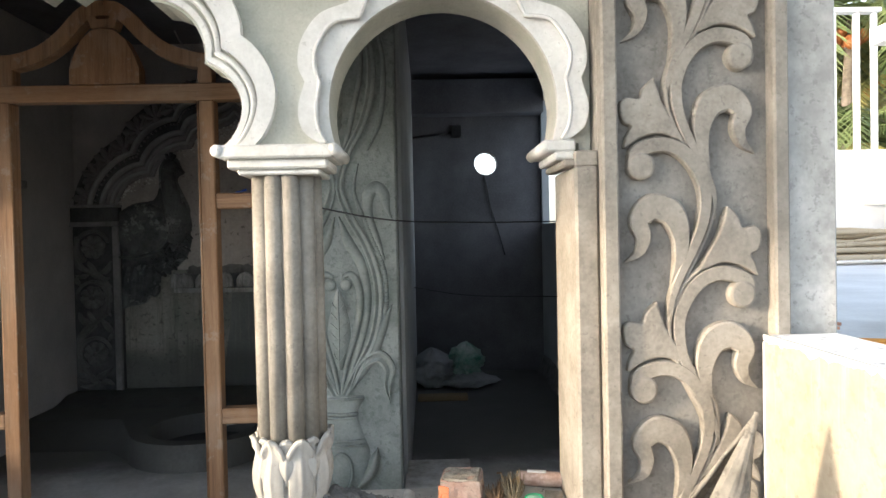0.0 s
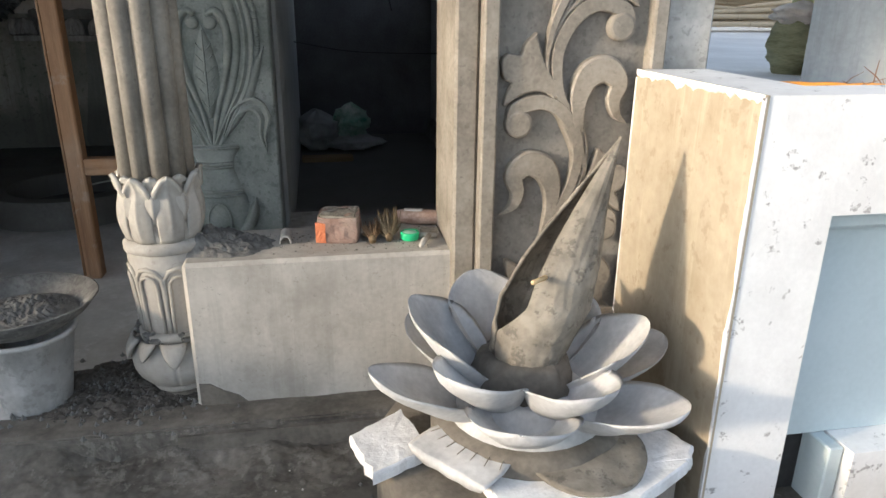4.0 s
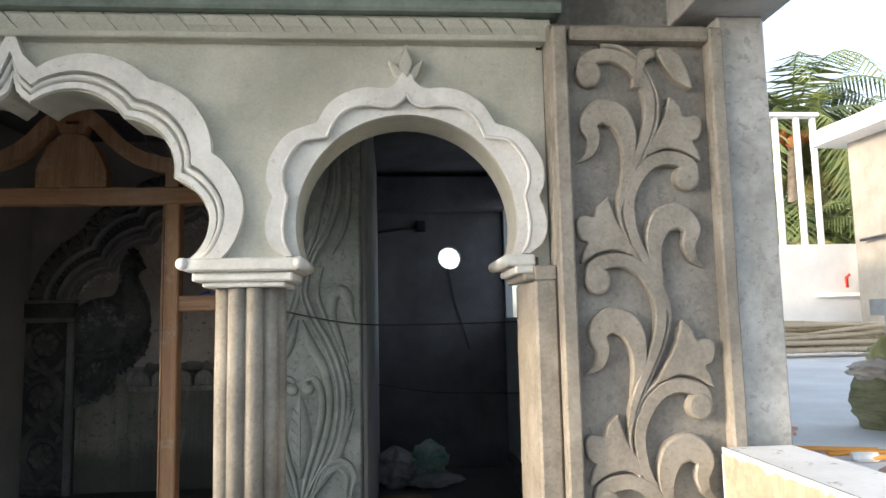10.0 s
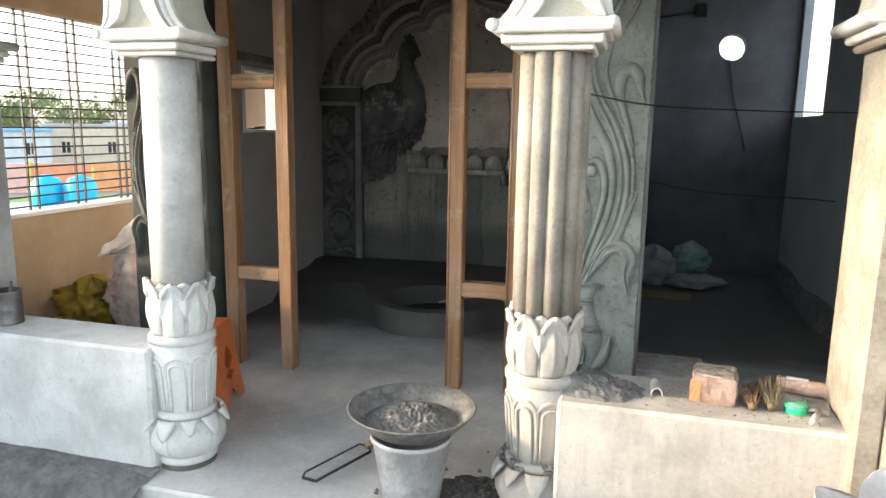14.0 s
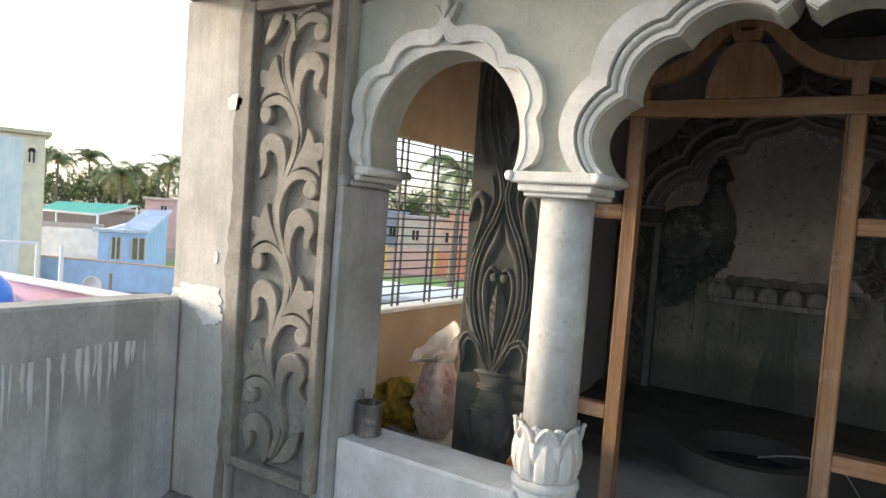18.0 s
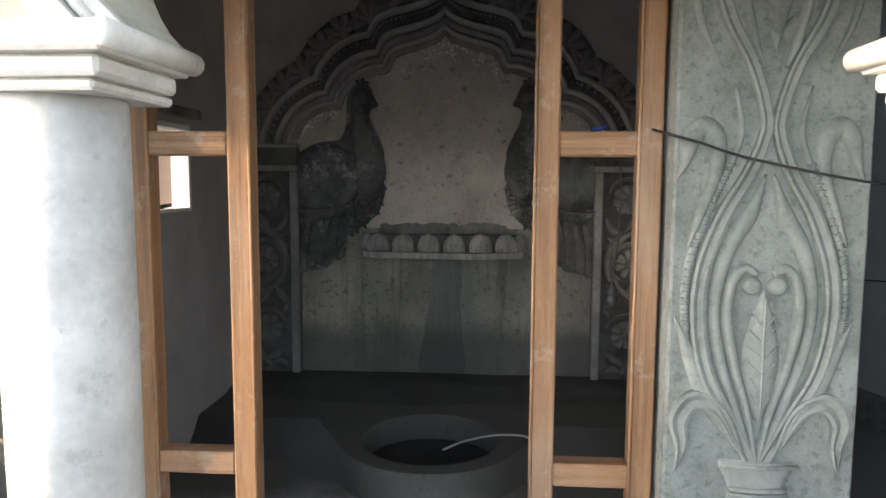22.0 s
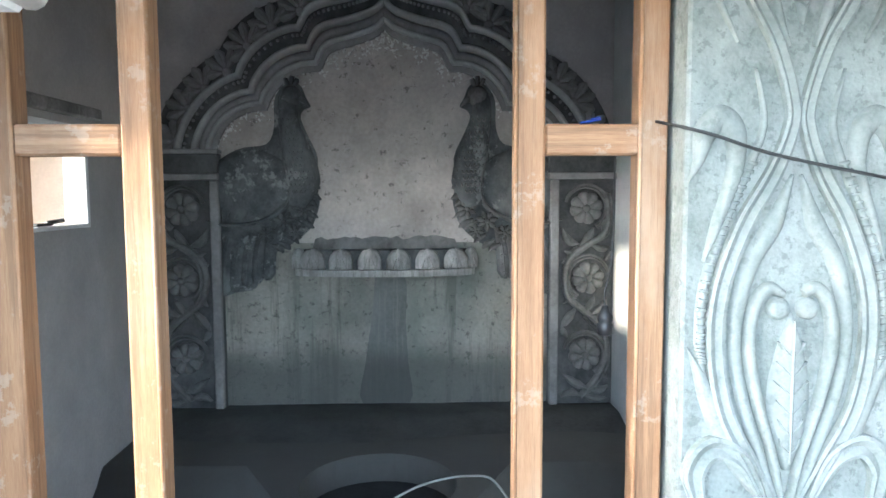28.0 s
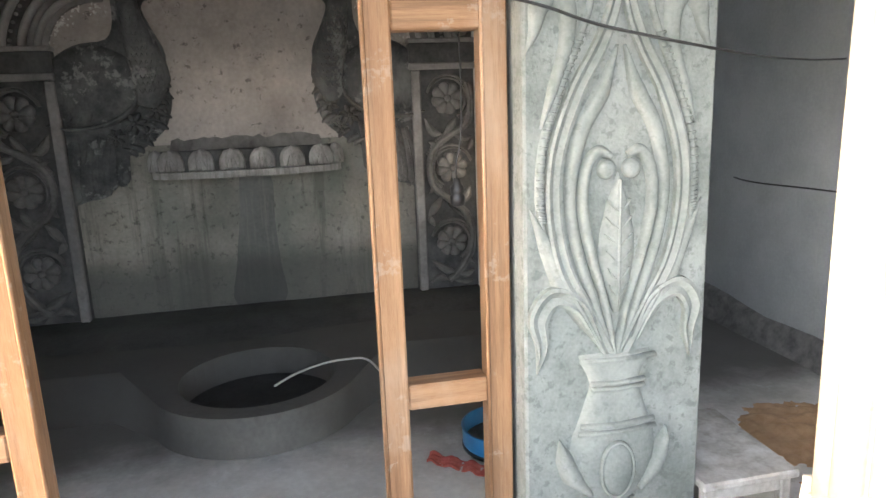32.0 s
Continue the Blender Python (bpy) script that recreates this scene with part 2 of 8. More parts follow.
SIDE_PLASTER = ramp_mat("grey_brown_side_plaster", (0.375, 0.354, 0.336), (0.49, 0.466, 0.446), scale=2.0, fine=60, bump=0.25, stain=(0.27, 0.262, 0.252), stain_amount=0.5, stain_scale=1.4)
DRY_RELIEF = ramp_mat("half_dry_relief_cement", (0.082, 0.078, 0.072), (0.175, 0.168, 0.157), rough=0.8, scale=10, fine=60, bump=0.7, stain=(0.25, 0.245, 0.235), stain_amount=0.55, stain_scale=5)
# near-black strip at the rear of the platform
PLATFORM_REAR = ramp_mat("black_platform_cement", (0.040, 0.041, 0.038), (0.085, 0.086, 0.080), rough=0.6, scale=5, fine=50, bump=0.5)
SHELF_PETAL = ramp_mat("grey_shelf_cement", (0.26, 0.25, 0.235), (0.42, 0.405, 0.38), scale=14, fine=80, bump=0.6, stain=(0.15, 0.144, 0.132), stain_amount=0.6, stain_scale=9, streak=(0.14, 0.134, 0.122), streak_amount=0.5, streak_scale=40)
# platform colour turns to one dark tone towards the back
PLATFORM = ramp_mat("dark_platform_cement", (0.075, 0.070, 0.062), (0.155, 0.147, 0.132), rough=0.8, scale=4, fine=50, bump=0.5, stain=(0.27, 0.262, 0.24), stain_amount=0.4, stain_scale=1.5, damp=(1, 3.95, 4.5, (0.090, 0.088, 0.080), 0.8))
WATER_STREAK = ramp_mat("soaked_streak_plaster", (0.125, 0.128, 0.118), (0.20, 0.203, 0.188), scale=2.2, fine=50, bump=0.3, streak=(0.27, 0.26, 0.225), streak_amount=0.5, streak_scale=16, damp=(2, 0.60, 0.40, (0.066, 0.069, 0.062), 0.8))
PANEL_GROUND = ramp_mat("brown_grey_panel_ground", (0.140, 0.130, 0.114), (0.262, 0.246, 0.220), scale=5, fine=90, bump=0.7, stain=(0.30, 0.285, 0.258), stain_amount=0.35, stain_scale=5, pits=(0.10, 0.093, 0.082), pit_scale=35, pit_cut=0.62)
UPPER_PLASTER = ramp_mat("brown_grey_plaster", (0.37, 0.343, 0.328), (0.50, 0.468, 0.449), scale=2.0, fine=60, bump=0.25, stain=(0.20, 0.185, 0.178), stain_amount=0.5, stain_scale=1.6)
ROUGH_SKIRT = ramp_mat("rough_skirting_mortar", (0.10, 0.10, 0.095), (0.22, 0.215, 0.2), scale=12, fine=40, bump=1.0)
# floor colour darkens towards the back, from y 3.97 on
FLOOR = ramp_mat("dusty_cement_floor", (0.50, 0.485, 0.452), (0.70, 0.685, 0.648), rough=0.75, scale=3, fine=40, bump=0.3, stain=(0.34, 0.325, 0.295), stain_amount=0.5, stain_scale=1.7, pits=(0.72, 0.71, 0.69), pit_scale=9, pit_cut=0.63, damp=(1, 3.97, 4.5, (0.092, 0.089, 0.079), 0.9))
GROUND = ramp_mat("damp_cement_ground", (0.072, 0.064, 0.053), (0.21, 0.190, 0.160), rough=0.8, scale=4, fine=50, bump=0.9, stain=(0.04, 0.037, 0.032), stain_amount=0.8, stain_scale=2.6, pits=(0.27, 0.255, 0.22), pit_scale=18, pit_cut=0.60)
COLUMN = ramp_mat("weathered_column_cement", (0.19, 0.172, 0.145), (0.335, 0.308, 0.265), scale=5, fine=70, bump=0.5, stain=(0.135, 0.122, 0.102), stain_amount=0.55, stain_scale=3, streak=(0.14, 0.128, 0.108), streak_amount=0.45, pits=(0.115, 0.105, 0.09), pit_scale=40, pit_cut=0.64)
NICHE_PLASTER = ramp_mat("pale_niche_plaster", (0.335, 0.300, 0.272), (0.53, 0.488, 0.445), scale=2.2, fine=45, bump=0.45, stain=(0.20, 0.178, 0.162), stain_amount=0.7, stain_scale=1.6, pits=(0.12, 0.108, 0.10), pit_scale=22, pit_cut=0.655, pit_amount=0.75)
PARAPET = ramp_mat("streaked_parapet_render", (0.33, 0.33, 0.315), (0.53, 0.53, 0.51), scale=3, fine=60, bump=0.4, stain=(0.235, 0.24, 0.23), stain_amount=0.6, stain_scale=1.8, streak=(0.21, 0.215, 0.205), streak_amount=0.5, streak_scale=5)
PARAPET_LIME = ramp_mat("thin_lime_wash", (0.50, 0.50, 0.48), (0.66, 0.66, 0.64), scale=8, bump=0.2, stain=(0.40, 0.405, 0.39), stain_amount=0.5, stain_scale=6)
APRON = ramp_mat("pale_damp_apron", (0.162, 0.166, 0.154), (0.342, 0.347, 0.328), rough=0.8, scale=3, fine=50, bump=0.5, stain=(0.104, 0.109, 0.095), stain_amount=0.65, stain_scale=2.2, pits=(0.399, 0.399, 0.380), pit_scale=14, pit_cut=0.62)
PIER_PALE = ramp_mat("pale_rough_render", (0.30, 0.296, 0.275), (0.50, 0.493, 0.465), scale=7, fine=50, bump=0.6, stain=(0.225, 0.22, 0.205), stain_amount=0.5, stain_scale=3.5, pits=(0.17, 0.166, 0.155), pit_scale=26, pit_cut=0.61)
MORTAR = ramp_mat("fresh_mortar", (0.10, 0.098, 0.092), (0.20, 0.195, 0.18), rough=0.9, scale=25, fine=120, bump=1.0)
WOOD = wood_mat("orange_teak", (0.290, 0.150, 0.072), (0.44, 0.256, 0.134))
WOOD_H = wood_mat("orange_teak_rail", (0.290, 0.150, 0.072), (0.44, 0.256, 0.134), (0.5, 6, 6))
WHITEWASH = ramp_mat("whitewash", (0.76, 0.76, 0.75), (0.87, 0.87, 0.86), scale=4, fine=70, bump=0.5, stain=(0.64, 0.63, 0.61), stain_amount=0.4, stain_scale=4, pits=(0.30, 0.29, 0.28), pit_scale=14, pit_cut=0.655, pit_amount=0.85)
CREAM = ramp_mat("cream_wall", (0.345, 0.292, 0.212), (0.465, 0.408, 0.312), scale=3, fine=40, bump=0.7, stain=(0.28, 0.22, 0.145), stain_amount=0.55, stain_scale=2, streak=(0.56, 0.50, 0.39), streak_amount=0.35, pits=(0.26, 0.205, 0.14), pit_scale=18, pit_cut=0.62)
TAN_PALE = ramp_mat("pale_tan_paint", (0.50, 0.415, 0.34), (0.62, 0.53, 0.44), scale=3, bump=0.2, stain=(0.42, 0.34, 0.27), stain_amount=0.4)
PALE_BLUE = ramp_mat("pale_blue_panel", (0.50, 0.58, 0.60), (0.58, 0.66, 0.68), scale=2, bump=0.1, stain=(0.45, 0.5, 0.52), stain_amount=0.4)
TAN = ramp_mat("tan_paint", (0.38, 0.28, 0.18), (0.50, 0.38, 0.255), scale=3, bump=0.2, stain=(0.32, 0.24, 0.16), stain_amount=0.4)
PETAL = ramp_mat("lotus_cement", (0.435, 0.438, 0.438), (0.63, 0.628, 0.622), scale=8, fine=70, bump=0.35, stain=(0.255, 0.251, 0.246), stain_amount=0.5, stain_scale=5)
CONE = ramp_mat("fresh_cone_cement", (0.150, 0.132, 0.104), (0.30, 0.270, 0.222), scale=9, fine=40, bump=1.0, stain=(0.11, 0.097, 0.078), stain_amount=0.65, stain_scale=6, pits=(0.085, 0.076, 0.063), pit_scale=24, pit_cut=0.60, pit_amount=0.6)
WET_MUD = ramp_mat("dark_crumbly_mud", (0.045, 0.040, 0.034), (0.125, 0.112, 0.095), rough=0.9, scale=22, fine=110, bump=1.0, pits=(0.19, 0.172, 0.148), pit_scale=38, pit_cut=0.62)
MUD = ramp_mat("brown_wet_cement", (0.10, 0.089, 0.073), (0.215, 0.192, 0.160), scale=9, fine=60, bump=0.7, stain=(0.08, 0.072, 0.06), stain_amount=0.6, stain_scale=4)
FOAM = ramp_mat("crumbly_white_slab", (0.74, 0.74, 0.74), (0.90, 0.90, 0.90), scale=20, fine=90, bump=1.0, stain=(0.40, 0.39, 0.37), stain_amount=0.35, stain_scale=9)
BRICK = ramp_mat("worn_brick", (0.23, 0.145, 0.115), (0.36, 0.25, 0.205), scale=14, bump=0.8, stain=(0.42, 0.37, 0.31), stain_amount=0.8, stain_scale=8, pits=(0.18, 0.13, 0.10), pit_scale=60, pit_cut=0.60)
BRICK_DUST = ramp_mat("caked_brick_dust", (0.20, 0.178, 0.145), (0.36, 0.325, 0.27), scale=18, fine=90, bump=1.0, pits=(0.12, 0.10, 0.08), pit_scale=50, pit_cut=0.58)
ROLL_PAPER = ramp_mat("pinkish_wrapping", (0.36, 0.235, 0.18), (0.60, 0.45, 0.37), rough=0.6, scale=30, fine=90, bump=0.5, stain=(0.24, 0.14, 0.10), stain_amount=0.6, stain_scale=20)
BRICK_RED = ramp_mat("broken_brick_face", (0.55, 0.16, 0.07), (0.68, 0.24, 0.11), scale=14, bump=0.6)
TIN = ramp_mat("rusty_tin", (0.11, 0.105, 0.10), (0.25, 0.24, 0.23), rough=0.45, metal=0.6, scale=8, bump=0.2, stain=(0.16, 0.085, 0.05), stain_amount=0.5, stain_scale=9)
BUCKET = ramp_mat("cement_splashed_plastic", (0.42, 0.42, 0.41), (0.66, 0.665, 0.65), rough=0.65, scale=9, fine=50, bump=0.5, stain=(0.30, 0.29, 0.27), stain_amount=0.75, stain_scale=4, pits=(0.24, 0.23, 0.21), pit_scale=22, pit_cut=0.60, streak=(0.33, 0.32, 0.30), streak_amount=0.4)
PAN_IRON = ramp_mat("mortar_caked_iron", (0.10, 0.097, 0.09), (0.25, 0.242, 0.225), rough=0.88, scale=12, bump=0.9, stain=(0.33, 0.325, 0.31), stain_amount=0.6, stain_scale=7, pits=(0.055, 0.052, 0.048), pit_scale=26, pit_cut=0.58)
IRON = ramp_mat("dark_iron", (0.03, 0.03, 0.032), (0.06, 0.06, 0.06), rough=0.45, metal=0.5, bump=0.1)
CABLE = ramp_mat("black_cable", (0.02, 0.02, 0.02), (0.035, 0.035, 0.035), rough=0.5, bump=0)
ORANGE = ramp_mat("orange_plastic", (0.62, 0.16, 0.04), (0.72, 0.22, 0.07), rough=0.4, bump=0.05)
GREEN_P = ramp_mat("green_plastic", (0.02, 0.42, 0.17), (0.04, 0.52, 0.23), rough=0.35, bump=0.02)
BLUE_P = ramp_mat("blue_plastic", (0.02, 0.16, 0.36), (0.04, 0.22, 0.45), rough=0.35, bump=0.05)
RED_CLOTH = ramp_mat("red_checked_cloth", (0.40, 0.07, 0.05), (0.55, 0.16, 0.12), scale=40, fine=150, bump=0.5)
WHITE_SACK = ramp_mat("woven_white_sack", (0.58, 0.50, 0.43), (0.76, 0.68, 0.60), scale=8, fine=160, bump=0.5)
RED_SACK = ramp_mat("red_printed_sack", (0.60, 0.50, 0.44), (0.78, 0.70, 0.63), scale=9, fine=160, bump=0.5, stain=(0.55, 0.13, 0.09), stain_amount=0.95, stain_scale=3.2, pits=(0.22, 0.19, 0.17), pit_scale=12, pit_cut=0.60)
YELLOW_SACK = ramp_mat("yellow_sack", (0.28, 0.19, 0.015), (0.45, 0.33, 0.04), scale=9, fine=120, bump=0.5, stain=(0.07, 0.052, 0.02), stain_amount=0.6, stain_scale=7)
DARK_SACK = ramp_mat("dark_sack", (0.10, 0.09, 0.09), (0.2, 0.18, 0.17), scale=9, fine=120, bump=0.5)
GREY_SACK = ramp_mat("grey_cement_sack", (0.30, 0.30, 0.30), (0.45, 0.45, 0.45), scale=6, fine=120, bump=0.4)
GREEN_SACK = ramp_mat("green_white_sack", (0.10, 0.30, 0.20), (0.55, 0.6, 0.55), scale=7, fine=120, bump=0.4)
STOOL_W = ramp_mat("paint_splashed_wood", (0.306, 0.289, 0.255), (0.527, 0.510, 0.476), scale=10, fine=60, bump=0.4, stain=(0.714, 0.714, 0.697), stain_amount=0.85, stain_scale=6)
SAND = ramp_mat("orange_sand", (0.38, 0.23, 0.12), (0.5, 0.33, 0.19), scale=20, fine=200, bump=0.6)
BAMBOO = ramp_mat("dry_bamboo", (0.25, 0.18, 0.105), (0.50, 0.40, 0.27), rough=0.5, scale=6, bump=0.15, vary=0.35)
WHITE_PAINT = ramp_mat("white_paint", (0.74, 0.74, 0.73), (0.84, 0.84, 0.83), rough=0.6, scale=3, bump=0.1)
ROOF_FLOOR = ramp_mat("limewashed_roof_screed", (0.68, 0.675, 0.66), (0.84, 0.835, 0.82), scale=1.2, bump=0.2, stain=(0.55, 0.54, 0.52), stain_amount=0.4)
TANK = ramp_mat("grey_tank_render", (0.26, 0.285, 0.295), (0.39, 0.415, 0.425), scale=2.5, bump=0.2, stain=(0.19, 0.195, 0.20), stain_amount=0.5, streak=(0.20, 0.21, 0.215), streak_amount=0.4)
OLD_WALL = ramp_mat("weathered_beige_render", (0.215, 0.198, 0.168), (0.31, 0.288, 0.25), scale=3, bump=0.25, stain=(0.38, 0.36, 0.325), stain_amount=0.4)
LEAF = ramp_mat("palm_leaf", (0.05, 0.09, 0.03), (0.16, 0.20, 0.07), rough=0.5, scale=2, bump=0, vary=0.3)
LEAF_DRY = ramp_mat("yellowing_palm_leaf", (0.20, 0.20, 0.06), (0.36, 0.33, 0.13), rough=0.55, scale=2, bump=0)
LEAF_G = ramp_mat("fresh_green_leaf", (0.04, 0.13, 0.035), (0.08, 0.22, 0.06), rough=0.4, scale=10, bump=0)
BARK = ramp_mat("bark", (0.10, 0.085, 0.065), (0.2, 0.17, 0.14), scale=10, bump=0.6)
RUST_RED = ramp_mat("red_paint", (0.6, 0.04, 0.03), (0.7, 0.07, 0.05), rough=0.4, bump=0)
DARK = ramp_mat("dark_hollow", (0.02, 0.02, 0.02), (0.04, 0.04, 0.04), bump=0)


def flat(name, c, rough=0.7, spread=0.12):
    return ramp_mat(name, tuple(v * (1 - spread) for v in c), tuple(min(1, v * (1 + spread)) for v in c), rough=rough, scale=1.5, fine=20, bump=0.05)


# ---- mesh builders ----
class M:
    """Collects vertices and faces of one part."""

    def __init__(self):
        self.v, self.f, self.s = [], [], []

    def add(self, verts, faces, smooth=False):
        n = len(self.v)
        self.v += [tuple(p) for p in verts]
        self.f += [tuple(i + n for i in f) for f in faces]
        self.s += [smooth] * len(faces)
        return self

    def box(self, x0, x1, y0, y1, z0, z1, bevel=0.004):
        b = min(bevel, (x1 - x0) / 3, (y1 - y0) / 3, (z1 - z0) / 3)
        if b < 0.0008:
            v = [(x, y, z) for x in (x0, x1) for y in (y0, y1) for z in (z0, z1)]
            return self.add(v, [(0, 1, 3, 2), (4, 6, 7, 5), (0, 4, 5, 1), (2, 3, 7, 6), (0, 2, 6, 4), (1, 5, 7, 3)])
        v = []
        for x, sx in ((x0, b), (x1, -b)):
            for y, sy in ((y0, b), (y1, -b)):
                for z, sz in ((z0, b), (z1, -b)):
                    v += [(x, y + sy, z + sz), (x + sx, y, z + sz), (x + sx, y + sy, z)]

        def i(a, c, d, k):
            return (a * 4 + c * 2 + d) * 3 + k
        f = []
        for a in (0, 1):
            f.append((i(a, 0, 0, 0), i(a, 0, 1, 0), i(a, 1, 1, 0), i(a, 1, 0, 0)))
            f.append((i(0, a, 0, 1), i(1, a, 0, 1), i(1, a, 1, 1), i(0, a, 1, 1)))
            f.append((i(0, 0, a, 2), i(0, 1, a, 2), i(1, 1, a, 2), i(1, 0, a, 2)))
            for c in (0, 1):
                f.append((i(a, c, 0, 0), i(a, c, 1, 0), i(a, c, 1, 1), i(a, c, 0, 1)))
                f.append((i(a, 0, c, 0), i(a, 1, c, 0), i(a, 1, c, 2), i(a, 0, c, 2)))
                f.append((i(0, a, c, 1), i(1, a, c, 1), i(1, a, c, 2), i(0, a, c, 2)))
                for d in (0, 1):
                    f.append((i(a, c, d, 0), i(a, c, d, 1), i(a, c, d, 2)))
        return self.add(v, f)

    def lathe(self, cx, cy, prof, seg=32, shape=None, smooth=True):
        """prof: (radius, z) pairs from bottom to top; shape(angle, z) scales the radius."""
        v, f = [], []
        for r, z in prof:
            for k in range(seg):
                a = 2 * math.pi * k / seg
                q = r * (shape(a, z) if shape else 1)
                v.append((cx + q * math.cos(a), cy + q * math.sin(a), z))
        for j in range(len(prof) - 1):
            for k in range(seg):
                a, b = j * seg + k, j * seg + (k + 1) % seg
                f.append((a, b, b + seg, a + seg))
        f.append(tuple(reversed(range(seg))))
        f.append(tuple((len(prof) - 1) * seg + k for k in range(seg)))
        return self.add(v, f, smooth)

    def prism(self, pts, y0, y1, smooth=False):
        """A plate with the outline pts (x, z), which may be concave, from y0 to y1."""
        bm = bmesh.new()
        ring = [bm.verts.new((x, y0, z)) for x, z in pts]
        edges = [bm.edges.new((ring[k], ring[(k + 1) % len(ring)])) for k in range(len(ring))]
        got = bmesh.ops.triangle_fill(bm, use_beauty=True, use_dissolve=False, edges=edges)
        bm.verts.index_update()
        tri = [tuple(w.index for w in g.verts) for g in got["geom"] if isinstance(g, bmesh.types.BMFace)]
        bm.free()
        n = len(pts)
        v = [(x, y0, z) for x, z in pts] + [(x, y1, z) for x, z in pts]
        area = sum(pts[k][0] * pts[(k + 1) % n][1] - pts[(k + 1) % n][0] * pts[k][1] for k in range(n))
        f = []
        for a, b, c in tri:
            cr = (pts[b][0] - pts[a][0]) * (pts[c][1] - pts[a][1]) - (pts[c][0] - pts[a][0]) * (pts[b][1] - pts[a][1])
            t = (a, b, c) if cr > 0 else (a, c, b)
            f.append(t)
            f.append((t[0] + n, t[2] + n, t[1] + n))
        self.add(v, f)
        side = [(k, k + n, (k + 1) % n + n, (k + 1) % n) if area > 0 else (k, (k + 1) % n, (k + 1) % n + n, k + n) for k in range(n)]
        return self.add(v, side, smooth)

    def stroke(self, pts, widths, y, depth, profile="round", closed=False, plane=None):
        """A raised band along the line pts (x, z) on a wall at y, which faces -y. widths: half widths along it."""
        n = len(pts)
        prof = {"round": ((-1, -0.15), (-0.92, 0.45), (-0.62, 0.88), (0, 1), (0.62, 0.88), (0.92, 0.45), (1, -0.15)),
                "soft": ((-1, -0.10), (-0.88, 0.22), (-0.66, 0.66), (-0.35, 0.94), (0, 1), (0.35, 0.94), (0.66, 0.66), (0.88, 0.22), (1, -0.10)),
                "flat": ((-1, -0.15), (-0.96, 0.8), (-0.8, 1), (0, 1), (0.8, 1), (0.96, 0.8), (1, -0.15)),
                "groove": ((-1, -0.15), (-0.95, 0.85), (-0.6, 1), (0, 0.45), (0.6, 1), (0.95, 0.85), (1, -0.15)),
                "steps": ((-1, -0.15), (-0.97, 0.45), (-0.45, 0.45), (-0.38, 1), (0.38, 1), (0.8, 0.8), (1, -0.15))}[profile]
        if not hasattr(widths, "__len__"):
            widths = [widths] * n
        if len(widths) != n:
            widths = list(np.interp(np.linspace(0, 1, n), np.linspace(0, 1, len(widths)), widths))
        v, f = [], []
        m = len(prof)
        for k in range(n):
            a, b = pts[(k - 1) % n if closed else max(k - 1, 0)], pts[(k + 1) % n if closed else min(k + 1, n - 1)]
            dx, dz = b[0] - a[0], b[1] - a[1]
            d = math.hypot(dx, dz) or 1e-9
            nx, nz = -dz / d, dx / d
            w = max(widths[k], 0.0008)
            dep = depth * min(1, 0.25 + w / (max(widths) * 0.5)) if min(widths) < 0.6 * max(widths) else depth
            for u, h in prof:
                v.append((pts[k][0] + nx * u * w, y - h * dep, pts[k][1] + nz * u * w))
        for k in range(n if closed else n - 1):
            for j in range(m - 1):
                a, b = k * m + j, ((k + 1) % n) * m + j
                f.append((a, b, b + 1, a + 1))
        if not closed:
            f.append(tuple(range(m)))
            f.append(tuple(reversed(range((n - 1) * m, n * m))))
        return self.add(v, f, profile in ("round", "soft"))

    def plate(self, pts, y, depth, edge=0.006):
        """A raised flat leaf with the outline pts (x, z) and softened edges, on a wall at y that faces -y."""
        area = sum(p[0] * q[1] - q[0] * p[1] for p, q in zip(pts, pts[1:] + pts[:1]))
        ring = pts if area > 0 else list(reversed(pts))
        ring = curve(ring + ring[:1], 4)[:-1]
        n = len(ring)

        def shrink(d):
            out = []
            for k in range(n):
                a, b = ring[k - 1], ring[(k + 1) % n]
                q = math.hypot(b[0] - a[0], b[1] - a[1]) or 1e-9
                out.append((ring[k][0] - (b[1] - a[1]) / q * d, ring[k][1] + (b[0] - a[0]) / q * d))
            return out
        rows = [(ring, y + 0.004), (ring, y - depth + edge), (shrink(edge * 0.35), y - depth + edge * 0.3), (shrink(edge), y - depth)]
        self.add([(x, h, z) for r, h in rows for x, z in r], [(j * n + k, j * n + (k + 1) % n, (j + 1) * n + (k + 1) % n, (j + 1) * n + k) for j in range(3) for k in range(n)])
        return self.prism(rows[-1][0], y - depth, y - depth + 0.003)

    def dome(self, x, z, r, y, depth, rz=None, seg=16):
        rz = rz or r
        v, f = [], []
        for q, h in ((1, -0.15), (0.96, 0.45), (0.75, 0.8), (0.4, 0.97)):
            for k in range(seg):
                a = 2 * math.pi * k / seg
                v.append((x + r * q * math.cos(a), y - depth * h, z + rz * q * math.sin(a)))
        v.append((x, y - depth, z))
        for j in range(3):
            for k in range(seg):
                a, b = j * seg + k, j * seg + (k + 1) % seg
                f.append((a, b, b + seg, a + seg))
        f += [(3 * seg + k, 3 * seg + (k + 1) % seg, 4 * seg) for k in range(seg)]
        return self.add(v, f, True)

    def tube(self, pts, r, seg=8, r1=None, smooth=True):
        n = len(pts)
        P = [Vector(p) for p in pts]
        v, f = [], []
        for k in range(n):
            t = (P[min(k + 1, n - 1)] - P[max(k - 1, 0)]).normalized()
            s = t.cross(Vector((0.31, 0.17, 0.93))).normalized()
            u = t.cross(s)
            q = r + ((r1 if r1 is not None else r) - r) * k / max(n - 1, 1)
